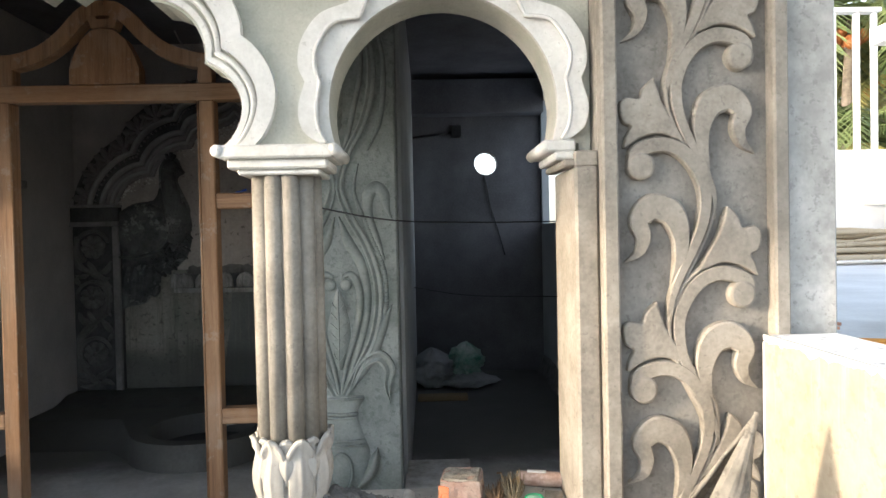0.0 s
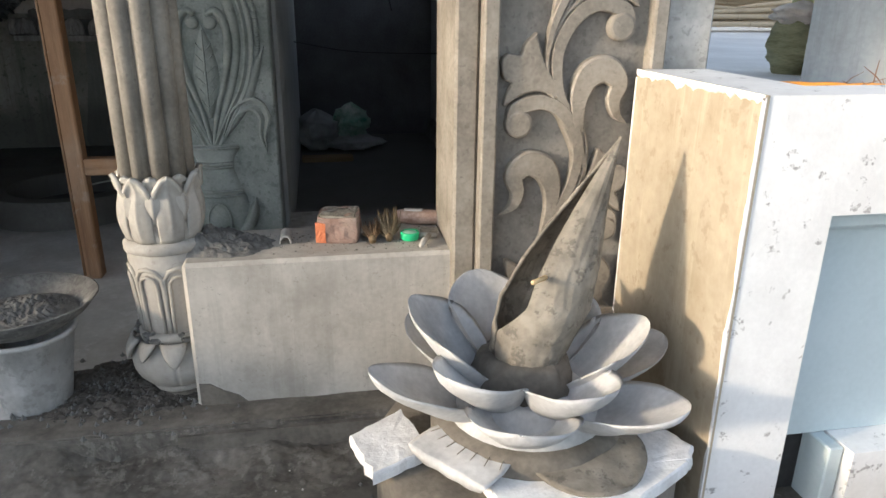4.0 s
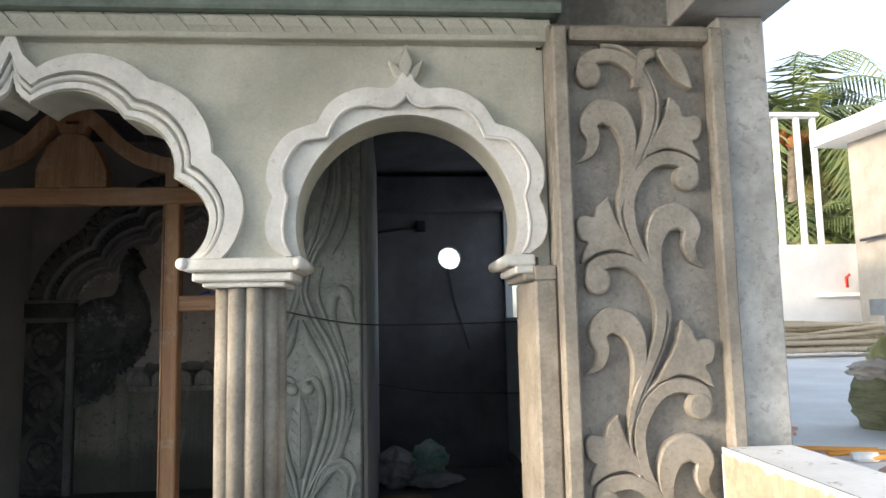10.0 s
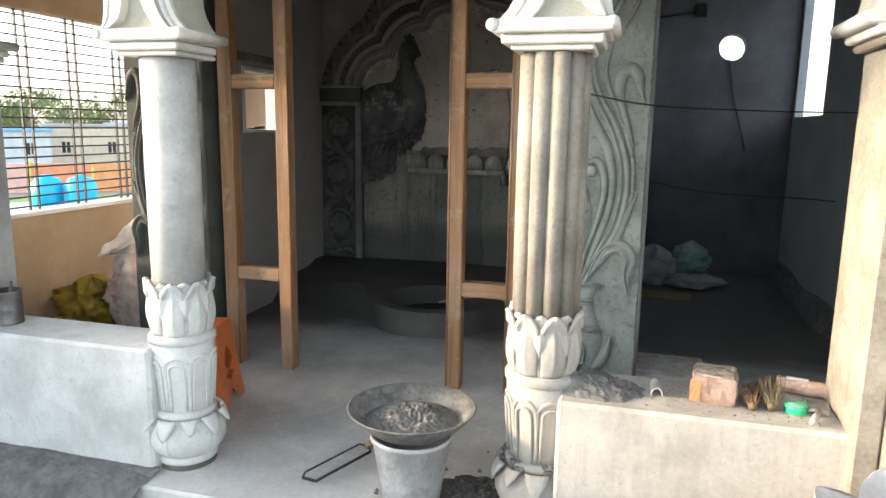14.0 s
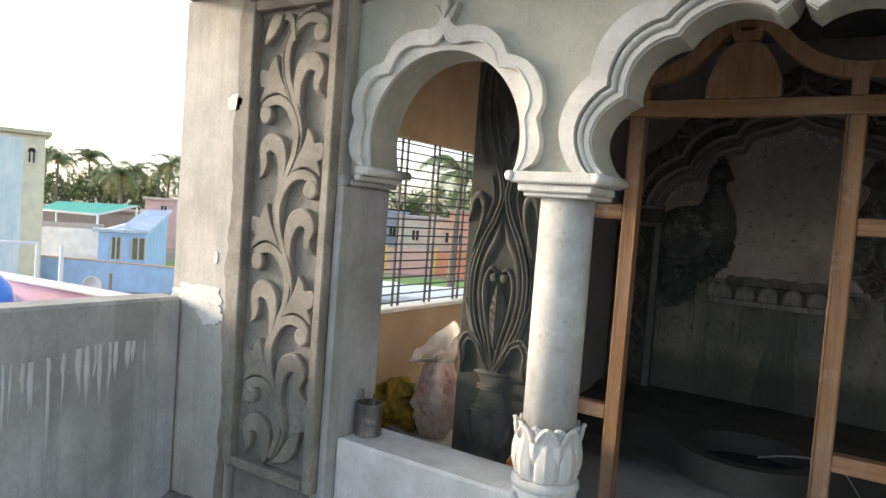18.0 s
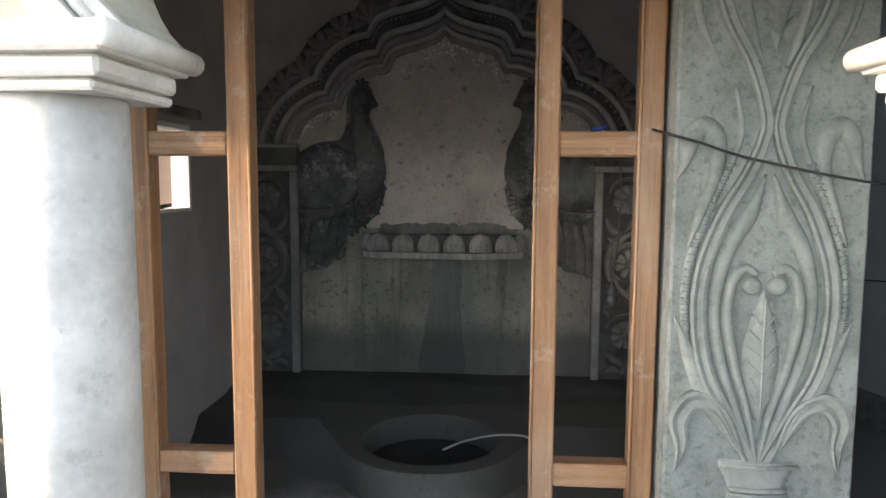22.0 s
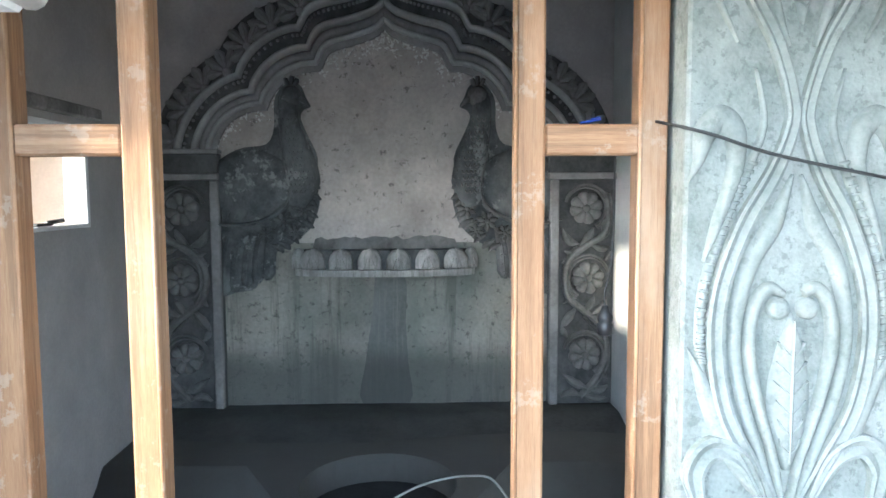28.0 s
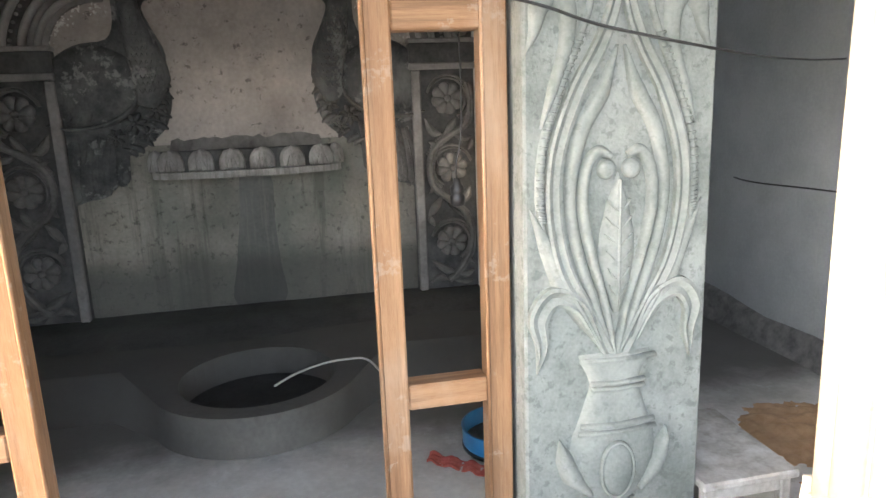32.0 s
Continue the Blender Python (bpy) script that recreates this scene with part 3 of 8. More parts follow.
            for j in range(seg):
                a = 2 * math.pi * j / seg
                v.append(P[k] + s * q * math.cos(a) + u * q * math.sin(a))
        for k in range(n - 1):
            for j in range(seg):
                a, b = k * seg + j, k * seg + (j + 1) % seg
                f.append((a, a + seg, b + seg, b))
        f.append(tuple(range(seg)))
        f.append(tuple(reversed(range((n - 1) * seg, n * seg))))
        return self.add(v, f, smooth)

    def grid(self, nu, nv, fn, smooth=True, thick=None):
        """A sheet from fn(u, v), u and v in 0..1; thick gives it a back."""
        v = [Vector(fn(i / nu, j / nv)) for j in range(nv + 1) for i in range(nu + 1)]
        f = [(j * (nu + 1) + i, j * (nu + 1) + i + 1, (j + 1) * (nu + 1) + i + 1, (j + 1) * (nu + 1) + i) for j in range(nv) for i in range(nu)]
        if thick:
            nrm = [Vector() for _ in v]
            for q in f:
                c = (v[q[1]] - v[q[0]]).cross(v[q[3]] - v[q[0]]) + (v[q[3]] - v[q[2]]).cross(v[q[1]] - v[q[2]])
                for k in q:
                    nrm[k] += c
            n = len(v)
            back = [p - (w.normalized() if w.length > 1e-9 else Vector((0, 0, 1))) * thick for p, w in zip(v, nrm)]
            rim = [i for i in range(nu + 1)] + [j * (nu + 1) + nu for j in range(1, nv + 1)] + [nv * (nu + 1) + i for i in range(nu - 1, -1, -1)] + [j * (nu + 1) for j in range(nv - 1, 0, -1)]
            bf = [tuple(k + n for k in reversed(q)) for q in f]
            sf = [(rim[(k + 1) % len(rim)], rim[k], rim[k] + n, rim[(k + 1) % len(rim)] + n) for k in range(len(rim))]
            return self.add(v + back, f + bf + sf, smooth)
        return self.add(v, f, smooth)

    def mesh(self, name, mat):
        me = bpy.data.meshes.new(name)
        me.from_pydata(self.v, [], self.f)
        me.polygons.foreach_set("use_smooth", self.s)
        me.materials.append(mat)
        me.update()
        return me


def part(name, m, mat, parent=None, label=""):
    ob = new(name, m.mesh(name, mat))
    if parent:
        ob.parent = parent
    if label:
        ob["label"] = label
    return ob


def thing(name, label, category, at=(0, 0, 0), group="", kind=""):
    e = tagged(new(name), label, category, group, kind)
    e.location = at
    return e


def struct(name, m, mat, label=""):
    return tagged(part(name, m, mat), label, "", "", "structure")


def curve(pts, n=10):
    """A smooth line through pts (any dimension)."""
    P = [np.array(p, float) for p in pts]
    P = [2 * P[0] - P[1]] + P + [2 * P[-1] - P[-2]]
    out = []
    for k in range(1, len(P) - 2):
        for j in range(n):
            t = j / n
            a, b, c, d = P[k - 1], P[k], P[k + 1], P[k + 2]
            out.append(tuple(0.5 * (2 * b + (c - a) * t + (2 * a - 5 * b + 4 * c - d) * t * t + (3 * b - a - 3 * c + d) * t ** 3)))
    out.append(tuple(P[-2]))
    return out


def lobe(a, b, bulge, n=8):
    """An arc from a to b that swells to the left of the way by bulge."""
    ax, az = a
    bx, bz = b
    d = math.hypot(bx - ax, bz - az)
    nx, nz = -(bz - az) / d, (bx - ax) / d
    out = []
    for k in range(n + 1):
        t = k / n
        h = bulge * math.sin(math.pi * t) ** 0.75 if 0 < t < 1 else 0
        out.append((ax + (bx - ax) * t + nx * h, az + (bz - az) * t + nz * h))
    return out


def chain(*segs):
    out = []
    for s in segs:
        out += s if not out else s[1:]
    return out


def mirror(pts, c):
    return [(2 * c - x, z) for x, z in reversed(pts)]


def offset(pts, d):
    out = []
    for k in range(len(pts)):
        a, b = pts[max(k - 1, 0)], pts[min(k + 1, len(pts) - 1)]
        q = math.hypot(b[0] - a[0], b[1] - a[1]) or 1e-9
        out.append((pts[k][0] - (b[1] - a[1]) / q * d, pts[k][1] + (b[0] - a[0]) / q * d))
    return out

# ---- plan ----
CX = -1.225          # middle of the arcade
WALL_Y0, WALL_Y1 = 2.28, 2.46
PIL_Y = 3.37         # face of the carved pillars
BACK_Y = 5.72        # back wall of the shrine
NX = -1.57           # middle of the shrine
ROOM_Y = 7.1         # back of the side room
CEIL = 2.95

# ---- ground, floors, ceilings ----
struct("ground", M().box(-600, 600, -400, 900, -5.2, -5.0, 0), flat("town_ground", (0.30, 0.27, 0.22)), "dusty open ground of a small town")
struct("road", M().box(-60, -9, 14, 17, -5.0, -4.97, 0), flat("asphalt", (0.06, 0.06, 0.06)), "narrow asphalt road")
m = M().box(-4.0, 9.0, -4.5, 2.16, -0.35, -0.1, 0.004)
struct("roof_terrace_floor", m, GROUND, "damp grey cement floor with mud")
ap = M()
edge = [(-3.828, 2.07), (-3.828, -2.0), (-2.1, -2.0)] + [(-1.75 + 0.12 * noise.noise((k * 0.8, 2.2, 0)) + 0.05 * noise.noise((k * 2.1, 5.2, 0)) - 0.02 * k, -1.6 + 0.147 * k) for k in range(26)]
ap.add([(x, y, z) for z in (-0.0995, -0.094) for x, y in edge], [tuple(range(len(edge), 2 * len(edge)))] + [(k, (k + 1) % len(edge), (k + 1) % len(edge) + len(edge), k + len(edge)) for k in range(len(edge))])
struct("floor_apron", ap, APRON, "paler damp cement apron along a parapet")
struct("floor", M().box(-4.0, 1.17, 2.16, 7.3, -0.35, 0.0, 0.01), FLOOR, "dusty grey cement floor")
m = M()


def toe(u, v):
    x = -3.83 + 1.86 * u
    n = noise.noise((x * 5, v * 2, 3)) + 0.5 * noise.noise((x * 14, v * 5, 6))
    return x, 2.275 - 0.235 * v + 0.035 * n * v, 0.020 - 0.13 * v ** 3.4 + (0.022 * n + 0.008 * noise.noise((x * 40, v * 12, 1))) * min(1, 4 * v) * (1.2 - v)


m.grid(120, 20, toe, False)
struct("plinth_left", m, ROUGH_SKIRT, "rough cement plinth strip")
m = M().prism([(-0.5, -0.11), (1.0, -0.11), (1.0, -0.02), (-0.5, -0.02)], 2.10, 2.27)
struct("plinth_right", m, MUD, "muddy cement plinth strip")
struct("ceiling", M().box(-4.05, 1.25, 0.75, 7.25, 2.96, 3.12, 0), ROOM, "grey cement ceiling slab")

# ---- main walls ----
def wall(name, boxes, mat, label, bevel=0.004):
    m = M()
    for b in boxes:
        m.box(*b, bevel)
    return struct(name, m, mat, label)


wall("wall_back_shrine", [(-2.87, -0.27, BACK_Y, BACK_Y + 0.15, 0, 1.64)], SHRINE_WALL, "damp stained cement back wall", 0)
wall("wall_back_upper", [(-2.87, -0.27, BACK_Y, BACK_Y + 0.15, 1.64, CEIL)], UPPER_PLASTER, "smooth brown-grey plaster above a niche arch", 0)
wall("wall_shrine_right", [(-0.27, -0.19, 3.60, ROOM_Y, 0, CEIL)], ROOM_PALE, "smooth grey cement partition wall")
# the left wall of the shrine with its window opening
LW0, LW1, LZ0, LZ1 = 4.42, 4.92, 1.285, 1.735
wall("wall_shrine_left", [(-2.95, -2.87, 3.60, LW0, 0, CEIL), (-2.95, -2.87, LW1, BACK_Y + 0.15, 0, CEIL), (-2.95, -2.87, LW0, LW1, 0, LZ0), (-2.95, -2.87, LW0, LW1, LZ1, CEIL)], SIDE_PLASTER, "smooth brown-grey plaster side wall", 0)
m = M()
for b in ((-2.96, -2.86, LW0 + 0.002, LW0 + 0.03, LZ0, LZ1), (-2.96, -2.86, LW1 - 0.03, LW1 - 0.002, LZ0, LZ1), (-2.96, -2.86, LW0 + 0.03, LW1 - 0.03, LZ1 - 0.03, LZ1 - 0.002), (-2.96, -2.86, LW0 + 0.03, LW1 - 0.03, LZ0 + 0.002, LZ0 + 0.02)):
    m.box(*b)
struct("window_1", m, WHITE_PAINT, "small unglazed window with a pale wooden lining")
m = M().box(-2.874, -2.835, LW0 - 0.16, LW1 + 0.10, LZ1 + 0.03, LZ1 + 0.085, 0.008)
struct("window_lintel", m, CEMENT, "rough cement lintel strip above a small window")
t = thing("trowel", "small black tool lying on the window sill", "tool", (-2.90, LW0 + 0.16, LZ0 + 0.02))
part("blade", M().box(-0.02, 0.025, -0.07, 0.05, 0.002, 0.012, 0.002), IRON, t)
part("handle", M().tube([(0.0, 0.05, 0.012), (0.005, 0.16, 0.018)], 0.010, 8), IRON, t)
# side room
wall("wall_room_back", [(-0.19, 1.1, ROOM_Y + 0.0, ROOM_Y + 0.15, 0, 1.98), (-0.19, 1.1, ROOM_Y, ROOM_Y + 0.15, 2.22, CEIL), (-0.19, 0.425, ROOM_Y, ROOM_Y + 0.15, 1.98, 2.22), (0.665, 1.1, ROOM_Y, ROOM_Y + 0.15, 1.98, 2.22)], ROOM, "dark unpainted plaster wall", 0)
RY0, RY1, RZ0, RZ1 = 6.06, 7.03, 1.477, 2.67
wall("wall_room_right", [(1.1, 1.17, 2.56, RY0, 0, CEIL), (1.1, 1.17, RY1, ROOM_Y + 0.15, 0, CEIL), (1.1, 1.17, RY0, RY1, 0, RZ0), (1.1, 1.17, RY0, RY1, RZ1, CEIL)], ROOM_PALE, "skimmed pale grey plaster wall", 0)
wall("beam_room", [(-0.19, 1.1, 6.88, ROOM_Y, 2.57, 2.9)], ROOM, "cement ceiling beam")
# ring that rounds the fan opening
n = 40
ring = [(0.545 + 0.117 * math.cos(2 * math.pi * k / n), 2.10 + 0.117 * math.sin(2 * math.pi * k / n)) for k in range(n)]


def sqp(a):
    c, s = math.cos(a), math.sin(a)
    q = 0.12 / max(abs(c), abs(s))
    return 0.545 + q * c, 2.10 + q * s


m = M()
for k in range(n):
    a, b = 2 * math.pi * k / n, 2 * math.pi * (k + 1) / n
    p0, p1, q0, q1 = ring[k], ring[(k + 1) % n], sqp(a), sqp(b)
    v = [(p[0], y, p[1]) for y in (ROOM_Y, ROOM_Y + 0.15) for p in (p0, p1, q1, q0)]
    m.add(v, [(0, 1, 2, 3), (7, 6, 5, 4), (0, 4, 5, 1)])
struct("wall_room_hole", m, ROOM, "round fan opening through a plaster wall")
m = M()
v = []
for k in range(26):
    y = 2.7 + 4.35 * k / 25
    w, h = 0.06 + 0.025 * noise.noise((y * 3, 1.3, 0)), 0.15 + 0.05 * noise.noise((y * 2.2, 7.7, 0))
    v += [(1.1, y, h), (1.1 - w * 0.5, y, h - 0.02), (1.1 - w, y, 0.03), (1.1 - w - 0.02, y, 0)]
f = [(4 * k + j, 4 * k + j + 1, 4 * k + j + 5, 4 * k + j + 4) for k in range(25) for j in range(3)]
m.add(v, f, True)
struct("skirting", m, ROUGH_SKIRT, "rough unfinished mortar skirting")
# left corridor
GZ0, GZ1, GY0, GY1 = 0.75, 2.02, 2.75, 5.5
wall("wall_corridor_left", [(-4.05, -3.93, 2.52, 6.0, 0, GZ0), (-4.05, -3.93, 2.52, 6.0, GZ1, CEIL), (-4.05, -3.93, 2.52, GY0, GZ0, GZ1), (-4.05, -3.93, GY1, 6.0, GZ0, GZ1)], TAN, "tan painted corridor wall", 0)
wall("wall_corridor_back", [(-4.05, -2.95, 6.0, 6.12, 0, CEIL)], TAN_PALE, "tan painted end wall")
wall("beam_corridor", [(-3.93, -2.95, 2.9, 3.15, 2.42, 2.95)], TAN, "tan painted ceiling beam")
g = thing("window_grille", "grey iron window grille of thin horizontal bars", "grille")
for k in range(20):
    part("bar", M().tube([(-3.99, GY0, GZ0 + 0.05 + k * 0.0625), (-3.99, GY1, GZ0 + 0.05 + k * 0.0625)], 0.0055, 6), IRON, g)
for y in (2.78, 3.32, 3.39, 3.70, 3.77, 4.10, 4.17, 4.52, 4.59, 4.94, 5.01, 5.46):
    part("upright", M().box(-4.0, -3.98, y - 0.0045, y + 0.0045, GZ0, GZ1, 0.002), IRON, g)
struct("window_sill", M().box(-4.07, -3.90, GY0, GY1, GZ0 - 0.002, GZ0 + 0.025), WHITE_PAINT, "white painted window sill")

# ---- roof beams and piers of the porch ----
wall("pier_right", [(1.0, 1.16, 2.19, 2.56, -0.1, 2.43)], PIER_PALE, "rough grey cement pier", 0.008)
wall("pier_left", [(-3.92, -3.46, 2.18, 2.52, -0.1, 2.43)], SILL, "smooth grey cement pier", 0.008)
wall("beam_right", [(0.88, 1.19, 0.75, 2.56, 2.43, 2.96)], SMOOTH, "grey cement roof beam")
wall("beam_left", [(-3.90, -3.50, 0.75, 2.52, 2.43, 2.96)], CEMENT, "grey cement roof beam")
wall("parapet_left", [(-4.0, -3.83, -4.3, 2.175, -0.1, 0.985)], PARAPET, "stained grey cement parapet wall", 0.015)

def lime_patch(cx, cz, rx, rz, y, seed):
    """An uneven smear of lime on a wall that faces -y."""
    pts = []
    for k in range(40):
        a = 2 * math.pi * k / 40
        q = 1 + 0.45 * noise.noise((2 * math.cos(a), 2 * math.sin(a), seed)) + 0.25 * noise.noise((7 * math.cos(a), 7 * math.sin(a), seed))
        pts.append((cx + rx * q * math.cos(a), cz + rz * q * math.sin(a)))
    return tagged(part("lime_patch", M().prism(pts, y - 0.004, y + 0.002), PRIMED), "white smear of lime on a grey pier", "stain", "lime smears", "structure")


lime_patch(-3.72, 1.0, 0.18, 0.06, 2.18, 1)
lime_patch(-3.62, 0.93, 0.10, 0.05, 2.176, 8)
lime_patch(-3.53, 1.93, 0.05, 0.035, 2.18, 3)
lime_patch(-3.60, 1.20, 0.015, 0.03, 2.18, 5)
edge = [(-3.462, 0.02), (-3.462, 2.42)] + [(-3.515 + 0.022 * noise.noise((k * 0.35, 1.5, 0)) + 0.010 * noise.noise((k * 1.3, 3.5, 0)), 2.42 - 2.40 * k / 60) for k in range(61)]
tagged(part("plaster_strip", M().prism(edge, 2.176, 2.182), CARVED), "rough tan plaster strip along a pier edge", "plaster", kind="structure")
runs = thing("lime_runs", "pale lime runs down a grey parapet", "stain", kind="structure")
rr = random.Random(14)
for k in range(46):
    y = 0.55 + 1.45 * k / 46 + rr.uniform(-0.02, 0.02)
    zt, ln, w = 0.775 + 0.05 * noise.noise((y * 3, 0.2, 0)), rr.uniform(0.05, 0.40) * (1.25 if y < 1.6 else 0.7), rr.uniform(0.005, 0.015)
    m = M().stroke([(y, zt), (y + rr.uniform(-0.004, 0.004), zt - 0.5 * ln), (y + rr.uniform(-0.006, 0.006), zt - ln)], [w * 0.6, w, w * 0.8, 0.002], 0, 0.003, "soft")
    m.v = [(-3.8295 - h, q, z) for q, h, z in m.v]
    m.f = [tuple(reversed(f)) for f in m.f]
    part("run", m, PARAPET_LIME, runs)

# ---- arcade wall ----
def centre_half(d):
    """Half of the middle arch, from its apex to the capital, moved out by d."""
    ogee = [(0.0, 2.225 + 1.7 * d), (0.018 + 0.2 * d, 2.178 + 1.2 * d), (0.05 + 0.3 * d, 2.152 + 1.05 * d)]
    c1, c2, tip = (0.332 + 0.85 * d, 2.106 + 1.15 * d), (0.487 + 1.2 * d, 1.917 + 0.75 * d), (0.535 + d, 1.655)
    return chain(ogee, lobe(ogee[-1], c1, 0.065, 12), lobe(c1, c2, 0.055, 10), lobe(c2, tip, 0.085, 12))


def centre_arch(d):
    r = [(CX + x, z) for x, z in centre_half(d)]
    return mirror(r, CX) + r[1:]


half = centre_half(0)
AX, AZ, AR = -0.012, 1.768, 0.35
a0 = math.asin((AZ - 1.655) / AR)
arc = [(AX - AR * math.cos(-a0 + (math.pi + 2 * a0) * k / 40), AZ + AR * math.sin(-a0 + (math.pi + 2 * a0) * k / 40)) for k in range(41)]
right = [(CX + x, z) for x, z in half] + arc + [(0.42, 1.655)]
left = mirror(right, CX)
outline = left + right[1:] + [(0.42, 2.96), (2 * CX - 0.42, 2.96)]
struct("wall_arcade", M().prism(outline, WALL_Y0, WALL_Y1), SPANDREL, "greenish white rendered wall above three cusped arches")

mould = thing("centre_arch_moulding", "white cement moulding round a cusped arch", "moulding", kind="")
part("outer_band", M().prism(centre_arch(0.100) + list(reversed(centre_arch(0.050))), WALL_Y0 - 0.034, WALL_Y0 + 0.01), PRIMED, mould, "broad flat outer band")
part("middle_rib", M().stroke(centre_arch(0.036), 0.010, WALL_Y0, 0.025, "round"), PRIMED, mould)
part("inner_rib", M().stroke(centre_arch(0.014), 0.011, WALL_Y0, 0.013, "flat"), PRIMED, mould)


def arch_moulding(cx):
    t = thing("small_arch_moulding", "white cement moulding with lobes round a horseshoe arch", "moulding", group="small arch mouldings")
    inner = [(cx + x - AX, z) for x, z in arc]

    def lobes(*runs):
        h = chain(*[curve(r, 6) for r in runs])
        return [(cx + x, z) for x, z in h] + [(cx - x, z) for x, z in reversed(h[:-1])]
    outer = lobes([(-0.38, 1.664), (-0.425, 1.70), (-0.44, 1.765), (-0.418, 1.848)], [(-0.418, 1.848), (-0.437, 1.90), (-0.425, 1.975), (-0.37, 2.05), (-0.282, 2.085)], [(-0.282, 2.085), (-0.245, 2.145), (-0.19, 2.183), (-0.125, 2.20), (-0.065, 2.197), (-0.035, 2.212), (-0.018, 2.24), (0, 2.262)])
    step = lobes([(-0.356, 1.664), (-0.378, 1.70), (-0.386, 1.765), (-0.372, 1.846)], [(-0.372, 1.846), (-0.388, 1.90), (-0.38, 1.955), (-0.33, 2.025), (-0.25, 2.04)], [(-0.25, 2.04), (-0.225, 2.095), (-0.185, 2.13), (-0.125, 2.145), (-0.055, 2.138), (-0.02, 2.155), (0, 2.18)])
    part("outer_band", M().prism(outer + list(reversed(step)), WALL_Y0 - 0.038, WALL_Y0 + 0.01), PRIMED, t, "lobed flat outer band")
    part("inner_ring", M().prism([(x, z) for x, z in step] + list(reversed(inner)), WALL_Y0 - 0.016, WALL_Y0 + 0.01), PRIMED, t, "plain inner ring")
    part("edge_rib", M().stroke(step, 0.006, WALL_Y0 - 0.034, 0.008, "round"), PRIMED, t)
    fin = thing("finial_relief", "small crown-shaped cement finial above an arch", "ornament", group="arch finials")
    part("stem", M().stroke([(cx, 2.205), (cx, 2.235), (cx, 2.262)], [0.016, 0.034, 0.040], WALL_Y0, 0.034, "soft"), SPANDREL, fin)
    for d in (-1, 1):
        part("side_leaf", M().plate([(cx + d * u, z) for u, z in ((0.006, 2.222), (0.034, 2.236), (0.046, 2.262), (0.056, 2.292), (0.034, 2.280), (0.014, 2.258))], WALL_Y0, 0.036, 0.005), SPANDREL, fin)
    part("middle_leaf", M().plate([(cx - 0.003, 2.236), (cx + 0.003, 2.236), (cx + 0.022, 2.272), (cx + 0.016, 2.300), (cx + 0.002, 2.336), (cx - 0.002, 2.336), (cx - 0.016, 2.300), (cx - 0.022, 2.272)], WALL_Y0, 0.046, 0.006), SPANDREL, fin)
    return t


arch_moulding(AX)
arch_moulding(2 * CX - AX)

# rope band and leaf frieze
band = thing("rope_moulding", "pale cement rope moulding with slanted cuts", "moulding")
pr = [(2.352, 2.28), (2.368, 2.243), (2.392, 2.225), (2.418, 2.22), (2.433, 2.235), (2.433, 2.29)]
k = len(pr)
m = M().add([(q + (z - 2.352) * -0.85, y, z) for q in (0, 0.069) for z, y in pr], [(j, j + 1, j + 1 + k, j + k) for j in range(k - 1)] + [tuple(range(k)), tuple(reversed(range(k, 2 * k)))])
rope_me = m.mesh("rope_turn", SPANDREL)
for j in range(45):
    o = new("rope_turn", rope_me)
    o.parent = band
    o.location = (-2.865 + 0.0735 * j, 0.002 * noise.noise((j * 2.3, 0, 0)), 0.001 * noise.noise((j * 1.3, 4, 0)))
part("backing", M().box(-2.93, 0.462, 2.238, 2.285, 2.356, 2.431, 0.004), SPANDREL, band)
fr = thing("leaf_frieze", "green washed frieze of upright cement leaves", "frieze")
part("ledge", M().box(-2.95, 0.495, 2.19, 2.285, 2.434, 2.474, 0.008), FRIEZE, fr)
part("backing", M().box(-2.95, 0.495, 2.25, 2.285, 2.474, 2.575, 0.004), FRIEZE, fr)
lf = M().plate([(-0.034, 2.472), (0.034, 2.472), (0.043, 2.50), (0.036, 2.532), (0.018, 2.558), (0.0, 2.580), (-0.018, 2.558), (-0.036, 2.532), (-0.043, 2.50)], 2.252, 0.030, 0.010)
lf.stroke([(0, 2.476), (0, 2.52), (0, 2.565)], [0.006, 0.006, 0.001], 2.224, 0.010)
for d in (-1, 1):
    lf.stroke(curve([(d * 0.024, 2.476), (d * 0.027, 2.51), (d * 0.012, 2.55)], 4), [0.004, 0.004, 0.001], 2.224, 0.006)
leaf_me = lf.mesh("leaf", FRIEZE)
for k in range(38):
    o = new("leaf", leaf_me)
    o.parent = fr
    o.location = (0.452 - k * 0.0903 + 0.004 * noise.noise((k * 1.7, 0.4, 0)), 0.003 * noise.noise((k * 2.9, 7, 0)), 0.002 * noise.noise((k * 3.7, 2, 0)))
wall("wall_above_frieze", [(-3.47, -2.872, 2.296, 2.52, 2.402, 2.96), (0.422, 1.0, 2.296, 2.52, 2.402, 2.96), (-2.872, 0.422, 2.268, 2.279, 2.577, 2.96)], CEMENT, "grey cement wall above the frieze")


# ---- sills, jambs ----
wall("sill_wall_right", [(-0.455, 0.40, 2.235, 2.56, -0.02, 0.495)], SILL, "low rendered sill wall", 0.012)
wall("sill_wall_left", [(-2.855, -1.995, 2.26, 2.52, -0.04, 0.495)], PRIMED, "low rendered sill wall", 0.012)


